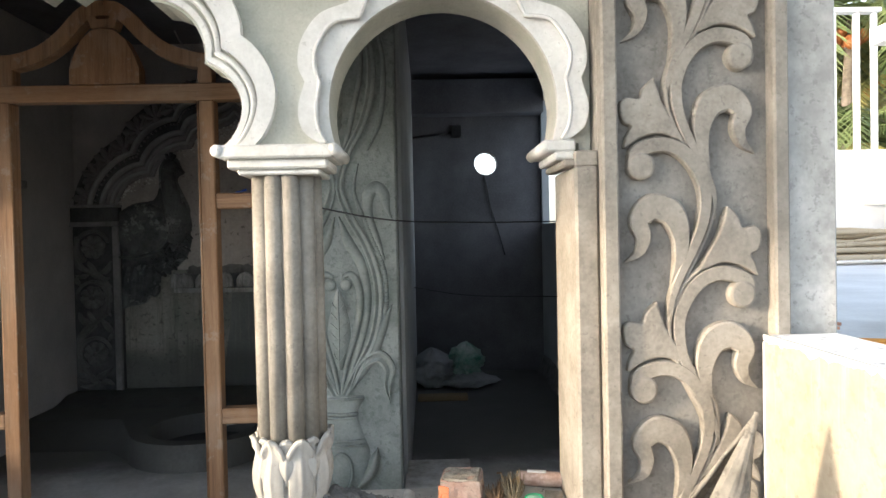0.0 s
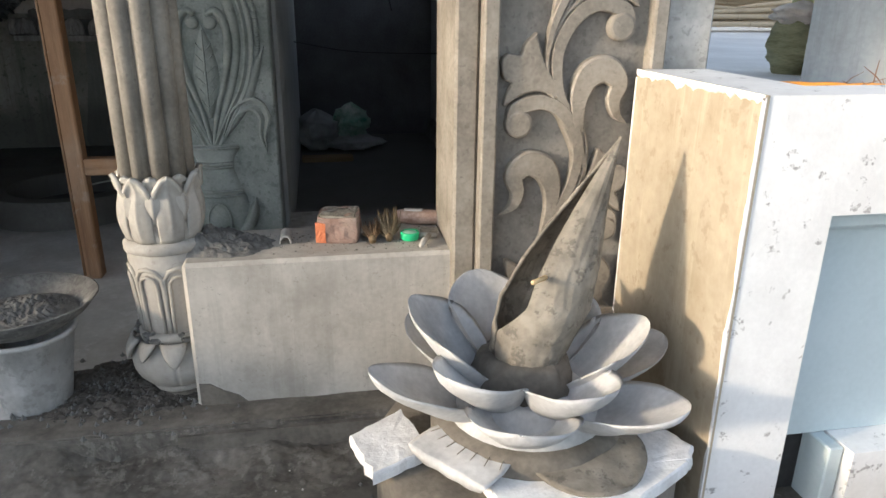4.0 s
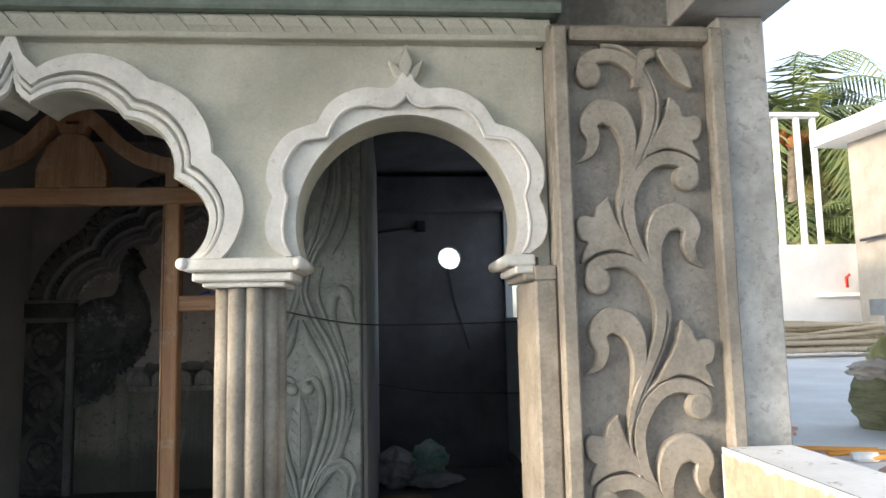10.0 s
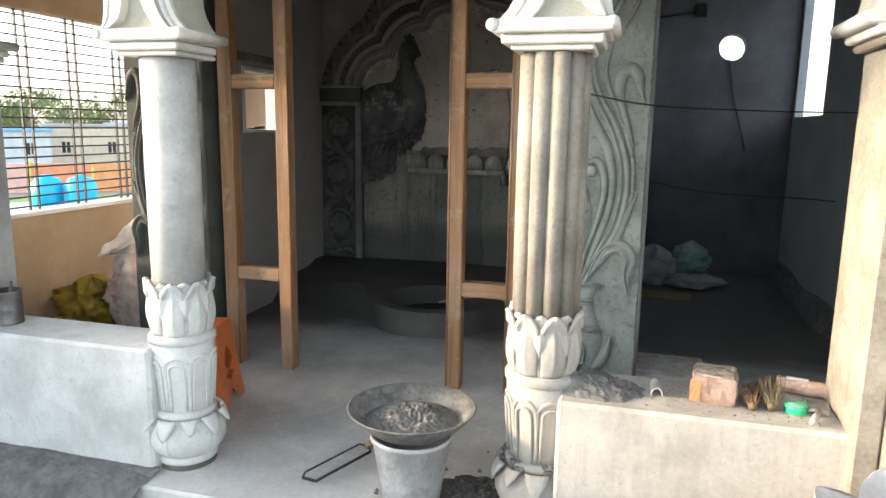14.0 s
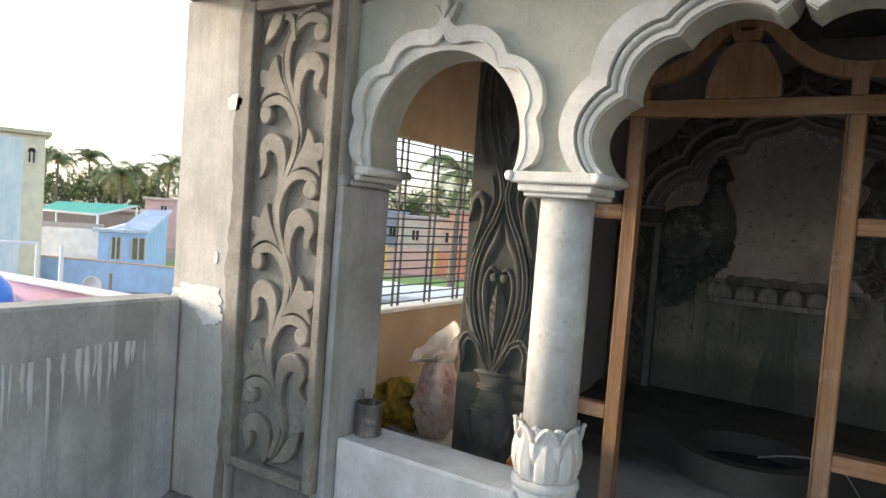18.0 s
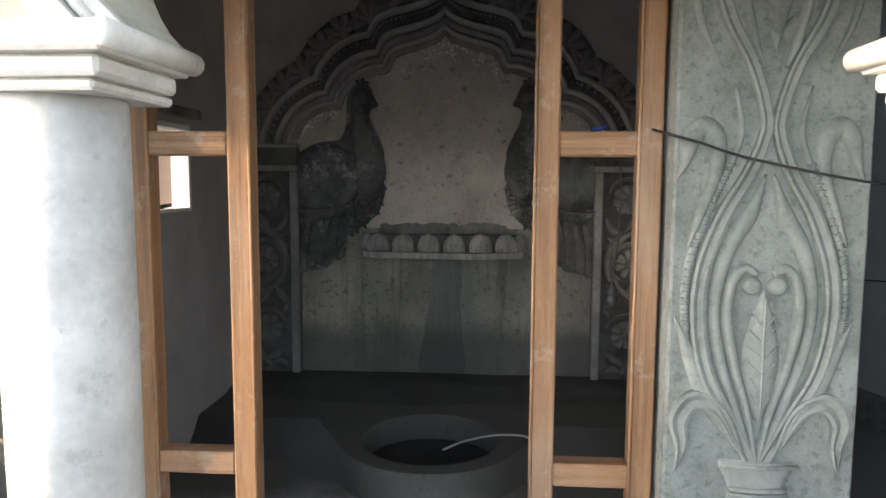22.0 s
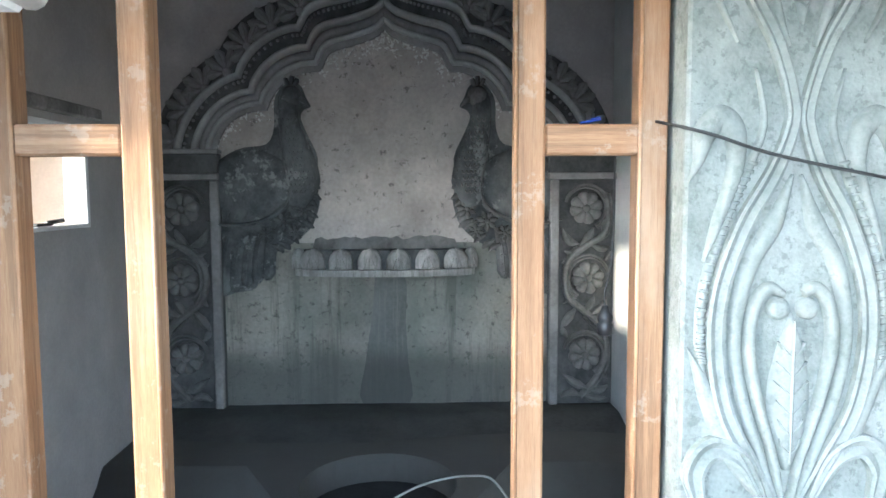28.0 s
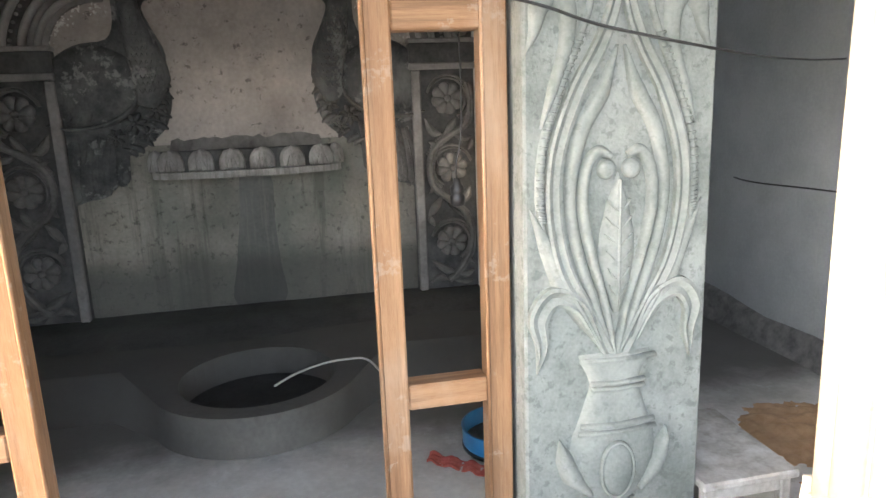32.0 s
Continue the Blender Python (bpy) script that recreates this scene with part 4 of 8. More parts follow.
def jamb(s):
    """s=1 the jamb and frame beside the right opening, -1 its mirror."""
    def X(x):
        return x if s > 0 else 2 * CX - x

    def bx(m, x0, x1, *r):
        a, b = sorted((X(x0), X(x1)))
        return m.box(a, b, *r)
    inner, tip = (0.372, 0.297) if s > 0 else (0.405, 0.325)
    m = M()
    bx(m, inner, 0.4425, 2.197, 2.52, -0.02, 1.577, 0.008)
    bx(m, inner + 0.003, 0.4425, 2.197, 2.30, 1.5765, 1.622, 0.004)
    struct("jamb_right" if s > 0 else "jamb_left", m, CARVED if s > 0 else SMOOTH, "cement jamb of a small arch")
    t = thing("impost", "rounded white cement impost block", "impost", group="imposts")
    m = M()
    bx(m, tip + 0.022, 0.382, 2.232, 2.53, 1.60, 1.625, 0.006)
    part("lower_slab", m, PRIMED, t)
    m = M()
    bx(m, tip + 0.045, 0.383, 2.215, 2.525, 1.577, 1.60, 0.006)
    part("foot_slab", m, CARVED if s > 0 else SMOOTH, t)
    m = M()
    x0 = X(tip)
    m.tube([(x0, 2.238, 1.642), (x0, 2.54, 1.642)], 0.019, 12)
    bx(m, tip, 0.386, 2.236, 2.54, 1.625, 1.661, 0.006)
    part("roll", m, PRIMED, t)
    m = M()
    bx(m, 0.4435, 0.488, 2.206, 2.52, -0.02, 2.40, 0.004)
    struct("trim", m, CARVED if s > 0 else SILL, "cement strip beside a carved panel")
    m = M()
    bx(m, 0.402, 0.4430, WALL_Y0 + 0.003, 2.44, 1.604, 2.345, 0.003)
    struct("trim", m, SPANDREL, "plaster joint beside an arch")


jamb(1)
jamb(-1)


# one turn of the scroll, from its ball: across towards the ball, and up
CURL = [(0.172, 0.012), (0.160, 0.040), (0.125, 0.058), (0.074, 0.062), (0.021, 0.038), (-0.023, -0.02), (-0.042, -0.089), (-0.032, -0.174), (0.002, -0.256), (0.039, -0.332), (0.065, -0.405), (0.074, -0.479)]
STRAND = [(0.106, 0.235), (0.085, 0.165), (0.030, 0.085), (-0.030, 0.025), (-0.066, -0.06), (-0.069, -0.125), (-0.052, -0.190), (-0.012, -0.275), (0.030, -0.36), (0.052, -0.44)]
BUD = [(0.055, -0.354), (0.034, -0.26), (0.037, -0.191), (0.065, -0.137), (0.117, -0.123), (0.156, -0.161), (0.144, -0.212), (0.158, -0.256), (0.198, -0.285)]
LEAF_EDGE = [(0.108, 0.262), (0.140, 0.232), (0.152, 0.200), (0.190, 0.204), (0.209, 0.185), (0.206, 0.148), (0.196, 0.128), (0.177, 0.118), (0.191, 0.090), (0.196, 0.055), (0.149, 0.084), (0.090, 0.095), (0.022, 0.072), (0.036, 0.110), (0.078, 0.178), (0.098, 0.232)]


UNITS_R = ((1, 2.226), (-1, 1.89), (1, 1.57), (-1, 1.184), (1, 0.905), (-1, 0.565))
UNITS_L = ((1, 2.215), (-1, 1.869), (1, 1.547), (-1, 1.214), (1, 0.915), (-1, 0.605))


def carved_panel(s, units):
    """The tall panel with a climbing scroll beside an arch; s=-1 is its mirror. units: the side and height of each curl's ball, from the top."""
    cx = 0.727 if s > 0 else 2 * CX - 0.727
    z0, z1 = 0.27 if s > 0 else 0.30, 2.33
    yb = 2.205
    t = thing("carved_panel", "tall grey cement panel carved with a climbing leaf scroll", "carved panel", group="carved panels")
    part("backing", M().box(cx - 0.24, cx + 0.24, yb, 2.5, -0.05, 2.40, 0.004), PANEL_GROUND, t, "recessed brown-grey cement ground")
    for nme, b in (("frame_side", (cx - (0.282 if s > 0 else 0.272), cx - (0.235 if s > 0 else 0.226), 2.155, 2.30, z0 - 0.045, z1 + 0.045)), ("frame_side", (cx + (0.226 if s > 0 else 0.235), cx + (0.272 if s > 0 else 0.282), 2.155, 2.30, z0 - 0.045, z1 + 0.045)),
                   ("frame_bottom", (cx - 0.226, cx + 0.226, 2.157, 2.25, z0 - 0.045, z0)), ("frame_top", (cx - 0.226, cx + 0.226, 2.157, 2.25, z1, z1 + 0.045))):
        part(nme, M().box(*b, 0.006), CARVED, t)
    # each unit: a ball that ends a curl, a hooked bud under it and a three-lobed leaf over it
    for k, (d, zb) in enumerate(units):
        def Q(pts, d=d, zb=zb):
            return [(cx + s * (-0.012 - d * a), min(max(zb + b, z0 + 0.006), z1 - 0.008)) for a, b in pts]
        lift = 0.0015 * (k % 3)
        tail = [(a, b) for a, b in CURL if zb + b > z0 - 0.02]
        c = M().stroke(curve(Q(tail), 8), list(np.interp(np.linspace(0, 1, 30), np.linspace(0, 1, len(CURL)), (0.020, 0.025, 0.024, 0.023, 0.023, 0.022, 0.019, 0.017, 0.015, 0.013, 0.010, 0.003)))[:max(4, round(30 * len(tail) / len(CURL)))], yb, 0.028 + lift, "flat")
        part("curl", c, CARVED, t)
        bx, bz = Q([(0.150, 0.0)])[0]
        part("curl_ball", M().plate([(bx + 0.042 * math.cos(q * 0.5236), bz + 0.042 * math.sin(q * 0.5236)) for q in range(12)], yb, 0.032 + lift, 0.010), CARVED, t)
        strand = [(a, b) for a, b in STRAND if zb + b > z0 - 0.02]
        part("stem", M().stroke(curve(Q(strand), 7), 0.0115, yb, 0.028 - lift, "soft"), CARVED, t)
        if zb + BUD[-1][1] > z0 - 0.03:
            part("bud", M().stroke(curve(Q(BUD), 8), [0.007, 0.021, 0.032, 0.043, 0.043, 0.031, 0.022, 0.014, 0.002], yb, 0.030, "flat"), CARVED, t)
        if zb + 0.2 < z1:
            part("leaf", M().plate(Q(LEAF_EDGE), yb, 0.029 - lift), CARVED, t)
    d0, zt = units[0]
    part("bud", M().stroke(curve([(cx + s * (-0.012 - d0 * a), b) for a, b in ((0.0, z1 - 0.15), (-0.012, z1 - 0.085), (-0.030, z1 - 0.045), (-0.06, z1 - 0.035))], 8), [0.012, 0.014, 0.020, 0.018], yb, 0.034, "flat"), CARVED, t)
    part("leaf", M().plate([(cx + s * (-0.012 - d0 * a), b) for a, b in ((-0.072, z1 - 0.028), (-0.118, z1 - 0.020), (-0.155, z1 - 0.06), (-0.182, z1 - 0.15), (-0.13, z1 - 0.125), (-0.092, z1 - 0.08))], yb, 0.036), CARVED, t)
    dl = units[-1][0]
    part("leaf", M().plate([(cx + s * (-0.012 + dl * a), z0 + b) for a, b in ((0.0, 0.02), (0.05, 0.035), (0.115, 0.06), (0.155, 0.11), (0.175, 0.20), (0.115, 0.165), (0.075, 0.105), (0.04, 0.06))], yb, 0.034), CARVED, t)
    return t


carved_panel(1, UNITS_R)
carved_panel(-1, UNITS_L)


# ---- columns ----
def cup_petal(cx, cy, a, z0, z1, r0, w, lean):
    """One upright petal of a column's cup: full width, its rounded tip flared out."""
    def fn(u, v):
        s = 2 * u - 1
        r = r0 + 0.014 * math.sin(math.pi * min(1, v * 1.25)) + lean * max(0, v - 0.72) ** 1.5 * 6.5 + 0.009 * (1 - s * s) * (1 - 0.5 * v) + 0.005 * math.exp(-(s / 0.16) ** 2) * min(1, 4 * v)
        an = a + s * w * (0.90 + 0.12 * math.sin(math.pi * v)) / r
        return cx + r * math.cos(an), cy + r * math.sin(an), z0 + (z1 - z0) * v * (1 - 0.24 * abs(s) ** 1.7)
    return M().grid(16, 14, fn, True, 0.014)


SEAM = radians(-86)


def column(cx, fluted):
    cy = 2.40
    if fluted:
        t = thing("fluted_column", "grey cement clustered column with lotus base", "column")
    else:
        t = thing("round_column", "smooth pale round cement column with lotus base", "column")
    mat = PRIMED if not fluted else SILL
    foot = 0.100 if fluted else 0.117
    if fluted:
        def shape(a, z):
            return 0.77 + 0.23 * abs(math.cos(a * 5)) ** 0.55
        part("shaft", M().lathe(cx, cy, [(0.112, 0.72), (0.114, 1.2), (0.112, 1.585)], 200, shape), COLUMN, t, "shaft of clustered rounded ribs")
    else:
        part("shaft", M().lathe(cx, cy, [(0.099, 0.70), (0.1, 1.2), (0.098, 1.585)], 48), ROUND_SHAFT, t, "plain round shaft")
    part("cup", M().lathe(cx, cy, [(0.10, 0.535), (0.112, 0.56), (0.106, 0.66), (0.10, 0.73)], 32), mat, t)
    for k in range(8):
        part("petal", cup_petal(cx, cy, 2 * math.pi * (k + 0.5) / 8, 0.545, 0.752, 0.106, 0.0405, 0.024), mat, t)
    for k in range(8):
        part("inner_petal", cup_petal(cx, cy, 2 * math.pi * k / 8, 0.60, 0.750, 0.099, 0.040, 0.016), mat, t)
    part("collar", M().lathe(cx, cy, [(0.115, 0.505), (0.128, 0.513), (0.128, 0.532), (0.115, 0.545)], 40), mat, t)
    part("drum", M().lathe(cx, cy, [(0.098, 0.215), (0.104, 0.25), (0.116, 0.40), (0.122, 0.51)], 40), mat, t)
    for k in range(8):
        a = 2 * math.pi * (k + 0.5) / 8
        for j, (w, zt, rr) in enumerate(((0.043, 0.465, 0.0), (0.028, 0.44, 0.005))):
            path = []
            for i in range(17):
                u = i / 16
                if u < 0.35:
                    px, pz = -w, 0.245 + (zt - w - 0.245) * u / 0.35
                elif u > 0.65:
                    px, pz = w, 0.245 + (zt - w - 0.245) * (1 - u) / 0.35
                else:
                    b = math.pi * (u - 0.35) / 0.3
                    px, pz = -w * math.cos(b), zt - w + w * math.sin(b)
                rad = 0.103 + 0.019 * (pz - 0.235) / 0.27 + rr
                path.append((cx + rad * math.cos(a + px / rad), cy + rad * math.sin(a + px / rad), pz))
            part("arch_rib", M().tube(path, 0.0085 if j == 0 else 0.006, 6), mat, t)
    part("ring", M().lathe(cx, cy, [(0.10, 0.205), (0.118, 0.211), (0.118, 0.230), (0.10, 0.238)], 40), mat, t)
    part("ball", M().lathe(cx, cy, [(0.092, 0.045), (0.122, 0.058), (0.140, 0.080), (0.150, 0.105), (0.152, 0.128), (0.147, 0.155), (0.133, 0.181), (0.104, 0.213)], 160, lambda a, z: 1 - 0.045 * math.exp(-((((a - SEAM) / (0.4 * math.pi) + 0.5) % 1 - 0.5) / 0.022) ** 2)), mat, t)
    for k in range(10):
        a = SEAM + 2 * math.pi * k / 10
        large = 1.0 if k % 2 == 0 else 0.72

        def fn(u, v, a=a, large=large):
            s = (u - 0.5) * 2
            wd = 0.036 * large * (1 - v ** 1.5) ** 0.9 + 0.001
            z = 0.212 - 0.068 * large * v
            r = 0.112 + 0.044 * math.sin(min(1, v * large + 0.25) * math.pi / 2) + 0.006 * (1 - abs(s)) * (1 - v)
            an = a + s * wd / r
            return cx + r * math.cos(an), cy + r * math.sin(an), z
        part("leaf", M().grid(4, 6, fn, True, 0.012), mat, t)
    part("foot", M().lathe(cx, cy, [(foot - 0.005, 0.022), (foot, 0.030), (foot - 0.002, 0.050), (foot - 0.02, 0.056)], 40), mat, t)
    part("base", M().lathe(cx, cy, [(foot + 0.006, -0.12), (foot - 0.004, -0.01), (foot - 0.010, 0.024)], 32), MUD, t)
    if fluted:
        m = M()
        for k in range(46):
            a, z, r = random.uniform(0, 6.28), random.uniform(0.185, 0.245), random.uniform(0.008, 0.020)
            q = 0.118 + 0.010 * (z < 0.21)
            ring = [(r * random.uniform(0.7, 1.2), 6.283 * j / 7) for j in range(7)]
            v = [(cx + (q + h) * math.cos(a + e * g * math.cos(w) / q), cy + (q + h) * math.sin(a + e * g * math.cos(w) / q), z + e * g * 0.7 * math.sin(w)) for e, h in ((1, -0.004), (0.65, 0.010)) for g, w in ring]
            m.add(v, [(j, (j + 1) % 7, (j + 1) % 7 + 7, j + 7) for j in range(7)] + [tuple(range(7, 14))])
        tagged(part("mortar_daubs", m, MORTAR, t, "rough daubs of fresh mortar"), kind="stuff")
    hw = 0.172 if fluted else 0.162
    a = thing("capital", "stepped white cement capital slab", "capital", group="capitals")
    part("necking", M().box(cx - 0.125, cx + 0.125, 2.28, 2.52, 1.575, 1.592, 0.005), PRIMED, a)
    part("lower_slab", M().box(cx - hw + 0.02, cx + hw - 0.02, 2.262, 2.50, 1.592, 1.622, 0.006), PRIMED, a)
    m = M().box(cx - hw, cx + hw, 2.238, 2.512, 1.622, 1.662, 0.006)
    part("upper_slab", m, PRIMED, a)
    for d in (-1, 1):
        part("side_roll", M().tube([(cx + d * (hw + 0.003), 2.236, 1.645), (cx + d * (hw + 0.003), 2.515, 1.645)], 0.019, 12), PRIMED, a)
    return t


column(-0.522, True)
column(-1.94, False)


# ---- carved pillars ----
def pillar(cx, w, ground, relief):
    t = thing("carved_pillar", "green-grey cement pillar carved with a vase of leaves", "pillar", group="carved pillars")
    part("shaft", M().box(cx - w, cx + w, PIL_Y, 3.60, 0, 2.96, 0.008), ground, t)
    y = PIL_Y
    cx -= 0.008
    q = w / 0.272

    def both(name, pts, widths, depth=0.022, profile="soft", n=8):
        c = curve(pts, n)
        for d in (-1, 1):
            part(name, M().stroke([(cx + d * q * u, z) for u, z in c], [q * g for g in widths], y, 0.82 * depth, profile), relief, t)
    # vase
    part("vase_foot", M().prism([(cx - 0.078, 0.158), (cx + 0.070, 0.158), (cx + 0.066, 0.185), (cx - 0.074, 0.185)], y - 0.022, y + 0.01), relief, t)
    prof = [(0.06, 0.186), (0.105, 0.212), (0.132, 0.27), (0.140, 0.33), (0.130, 0.395), (0.118, 0.42), (0.100, 0.47), (0.080, 0.53), (0.077, 0.555), (0.088, 0.585), (0.108, 0.618), (0.112, 0.64)]
    vm = M()
    k = 15
    v = []
    for r, z in prof:
        for j in range(k):
            s = -1 + 2 * j / (k - 1)
            v.append((cx + q * r * s, y + 0.004 - 0.034 * max(0, 1 - s ** 4) ** 0.5 * (0.7 + r * 2), z))
    vm.add(v, [(i * k + j, i * k + j + 1, (i + 1) * k + j + 1, (i + 1) * k + j) for i in range(len(prof) - 1) for j in range(k - 1)] + [tuple((len(prof) - 1) * k + j for j in range(k))], True)
    part("vase", vm, relief, t)
    for z, g in ((0.413, 0.118), (0.436, 0.112), (0.545, 0.080), (0.562, 0.082), (0.632, 0.112)):
        part("vase_ring", M().stroke([(cx - q * g, z), (cx, z - 0.006), (cx + q * g, z)], 0.007, y - 0.026, 0.013), relief, t)
    both("lotus_petal", [(0.075, 0.215), (0.125, 0.27), (0.150, 0.33), (0.166, 0.392)], [0.012, 0.034, 0.028, 0.001], 0.046)
    oval = [(cx + 0.050 * q * math.cos(g), 0.292 + 0.086 * math.sin(g)) for g in np.linspace(0, 2 * math.pi, 28, endpoint=False)]
    part("lotus_petal", M().dome(cx, 0.292, 0.052 * q, y - 0.030, 0.018, 0.088, 24), relief, t)
    part("petal_rim", M().stroke(oval, 0.005, y - 0.034, 0.012, closed=True), relief, t)
    # plant
    both("flame_band", [(0.02, 0.64), (0.093, 0.78), (0.157, 0.905), (0.186, 1.06), (0.176, 1.21), (0.124, 1.36), (0.060, 1.475), (0.022, 1.575), (0.020, 1.645), (0.060, 1.775), (0.130, 1.91), (0.170, 2.07), (0.170, 2.25), (0.120, 2.42), (0.060, 2.55), (0.016, 2.66)], [0.018, 0.021, 0.022, 0.022, 0.022, 0.021, 0.018, 0.017, 0.018, 0.021, 0.021, 0.020, 0.018, 0.012], 0.024, "groove")
    both("notched_strip", [(0.165, 0.84), (0.205, 0.95), (0.222, 1.08), (0.213, 1.22), (0.165, 1.37), (0.110, 1.50), (0.082, 1.60), (0.105, 1.72)], [0.004, 0.011, 0.013, 0.013, 0.012, 0.011, 0.010, 0.003], 0.014)
    notch = curve([(0.215, 1.02), (0.222, 1.08), (0.213, 1.22), (0.165, 1.37), (0.110, 1.50)], 7)
    for k in range(1, len(notch), 1):
        for d in (-1, 1):
            part("notch", M().stroke([(cx + d * q * (notch[k][0] - 0.011), notch[k][1]), (cx + d * q * (notch[k][0] + 0.011), notch[k][1] + 0.004)], [0.0045, 0.0045], y - 0.008, 0.006), relief, t)
    both("hood", [(0.010, 0.64), (0.062, 0.783), (0.118, 0.955), (0.136, 1.108), (0.106, 1.258), (0.050, 1.36), (0.010, 1.475)], [0.012, 0.015, 0.017, 0.019, 0.024, 0.026, 0.004], 0.019)
    both("volute", [(0.004, 0.64), (0.032, 0.786), (0.074, 0.927), (0.101, 1.065), (0.090, 1.165), (0.058, 1.205), (0.024, 1.192)], [0.010, 0.013, 0.016, 0.019, 0.019, 0.018, 0.012], 0.024)
    for d in (-1, 1):
        part("volute_eye", M().dome(cx + d * q * 0.036, 1.158, 0.028, y, 0.022), relief, t)
    part("leaf_core", M().stroke(curve([(cx, 1.148), (cx, 1.01), (cx, 0.90), (cx, 0.76)], 8), [0.002, 0.034, 0.053, 0.056, 0.044, 0.010], y, 0.020, "soft"), relief, t)
    part("leaf_rib", M().stroke(curve([(cx, 1.13), (cx, 1.01), (cx, 0.90), (cx, 0.78)], 6), [0.002, 0.005, 0.005, 0.002], y - 0.015, 0.010), relief, t)
    for k in range(6):
        z = 1.075 - k * 0.047
        both("leaf_vein", [(0.0, z - 0.036), (0.020, z - 0.016), (0.041 - 0.005 * abs(k - 2), z + 0.002)], [0.003, 0.005, 0.0015], 0.0265, n=4)
    both("tall_leaf", [(0.058, 0.684), (0.118, 0.77), (0.160, 0.855), (0.200, 0.955), (0.250, 1.065)], [0.010, 0.022, 0.031, 0.026, 0.001], 0.020)
    both("drooping_leaf", [(0.055, 0.680), (0.110, 0.785), (0.185, 0.818), (0.230, 0.762), (0.220, 0.685), (0.232, 0.600)], [0.010, 0.022, 0.031, 0.029, 0.018, 0.001], 0.028, "groove")
    both("side_curl", [(0.218, 1.27), (0.186, 1.363), (0.148, 1.48), (0.150, 1.572), (0.186, 1.606), (0.220, 1.572), (0.234, 1.51), (0.258, 1.455)], [0.004, 0.016, 0.022, 0.030, 0.034, 0.030, 0.016, 0.001], 0.022)
    both("inner_band", [(0.030, 1.77), (0.056, 1.84), (0.090, 1.98), (0.120, 2.116), (0.124, 2.25), (0.085, 2.40)], [0.005, 0.013, 0.014, 0.014, 0.013, 0.003], 0.018)
    both("outer_band", [(0.150, 1.78), (0.205, 1.90), (0.228, 2.05), (0.226, 2.22), (0.190, 2.40)], [0.003, 0.012, 0.014, 0.013, 0.003], 0.016)
    part("leaf_core", M().stroke(curve([(cx, 2.22), (cx, 2.10), (cx, 1.97), (cx, 1.82)], 8), [0.002, 0.034, 0.047, 0.038, 0.004], y, 0.018, "soft"), relief, t)
    for k in range(6):
        z = 2.12 - k * 0.045
        both("leaf_vein", [(0.0, z - 0.038), (0.018, z - 0.015), (0.036, z + 0.010)], [0.003, 0.0055, 0.0015], 0.0265, n=4)
    return t


pillar(-0.48, 0.272, PILLAR, PILLAR_RELIEF)
# left pillar stands against the light, its shade painted by darker copies
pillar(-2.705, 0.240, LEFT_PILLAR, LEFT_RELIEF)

# ---- wooden door frame ----
fr = thing("door_frame", "unpainted orange teak door frame with side lights", "door frame")
FY0, FY1 = 3.45, 3.53
POSTS = ((-2.425, -2.345), (-2.09, -2.018), (-1.14, -1.068), (-0.835, -0.765))
for k, (a, b) in enumerate(POSTS):
    part("post", M().box(a, b, FY0, FY1, 0.0, 2.044 if 0 < k < 3 else 2.66, 0.006), WOOD, fr)
    part("bead", M().tube([((b if k < 2 else a), FY0 - 0.001, 0.01), ((b if k < 2 else a), FY0 - 0.001, 2.04)], 0.006, 6), WOOD, fr)
part("lintel", M().box(-2.345, -0.835, FY0 + 0.002, FY1, 2.044, 2.125, 0.006), WOOD_H, fr)
for a, b in ((-2.345, -2.09), (-1.068, -0.835)):
    part("upper_rail", M().box(a, b, FY0 + 0.003, FY1 - 0.004, 1.527, 1.602, 0.006), WOOD_H, fr)
    part("lower_rail", M().box(a, b, FY0 + 0.003, FY1 - 0.004, 0.497, 0.572, 0.006), WOOD_H, fr)
for x in (-2.07, -1.14):
    part("short_post", M().box(x, x + 0.065, FY0 + 0.003, FY1, 2.125, 2.262, 0.005), WOOD, fr)
blk = [(-1.735, 2.125), (-1.41, 2.125), (-1.41, 2.20), (-1.435, 2.265), (-1.47, 2.33), (-1.52, 2.375), (-1.575, 2.385), (-1.63, 2.375), (-1.68, 2.33), (-1.71, 2.265), (-1.735, 2.20)]
part("centre_block", M().prism(blk, FY0 - 0.004, FY1 - 0.01), WOOD, fr, "rounded wooden centre block")
part("centre_cap", M().prism([(-1.63, 2.386), (-1.52, 2.386), (-1.50, 2.45), (-1.545, 2.44), (-1.545, 2.43), (-1.605, 2.43), (-1.605, 2.44), (-1.65, 2.45)], FY0, FY1 - 0.01), WOOD, fr)
for d in (-1, 1):
    c = curve([(0.56, 2.235), (0.43, 2.235), (0.30, 2.275), (0.20, 2.345), (0.12, 2.43), (0.06, 2.475), (0, 2.485)], 8)
    up, lo = offset(c, 0.035), offset(c, -0.035)
    poly = [(-1.575 + d * x, z) for x, z in up + list(reversed(lo))]
    part("curved_brace", M().prism(poly, FY0 + 0.004, FY1 - 0.006), WOOD, fr)
part("head", M().box(-2.345, -0.835, FY0 + 0.002, FY1, 2.60, 2.66, 0.005), WOOD_H, fr)

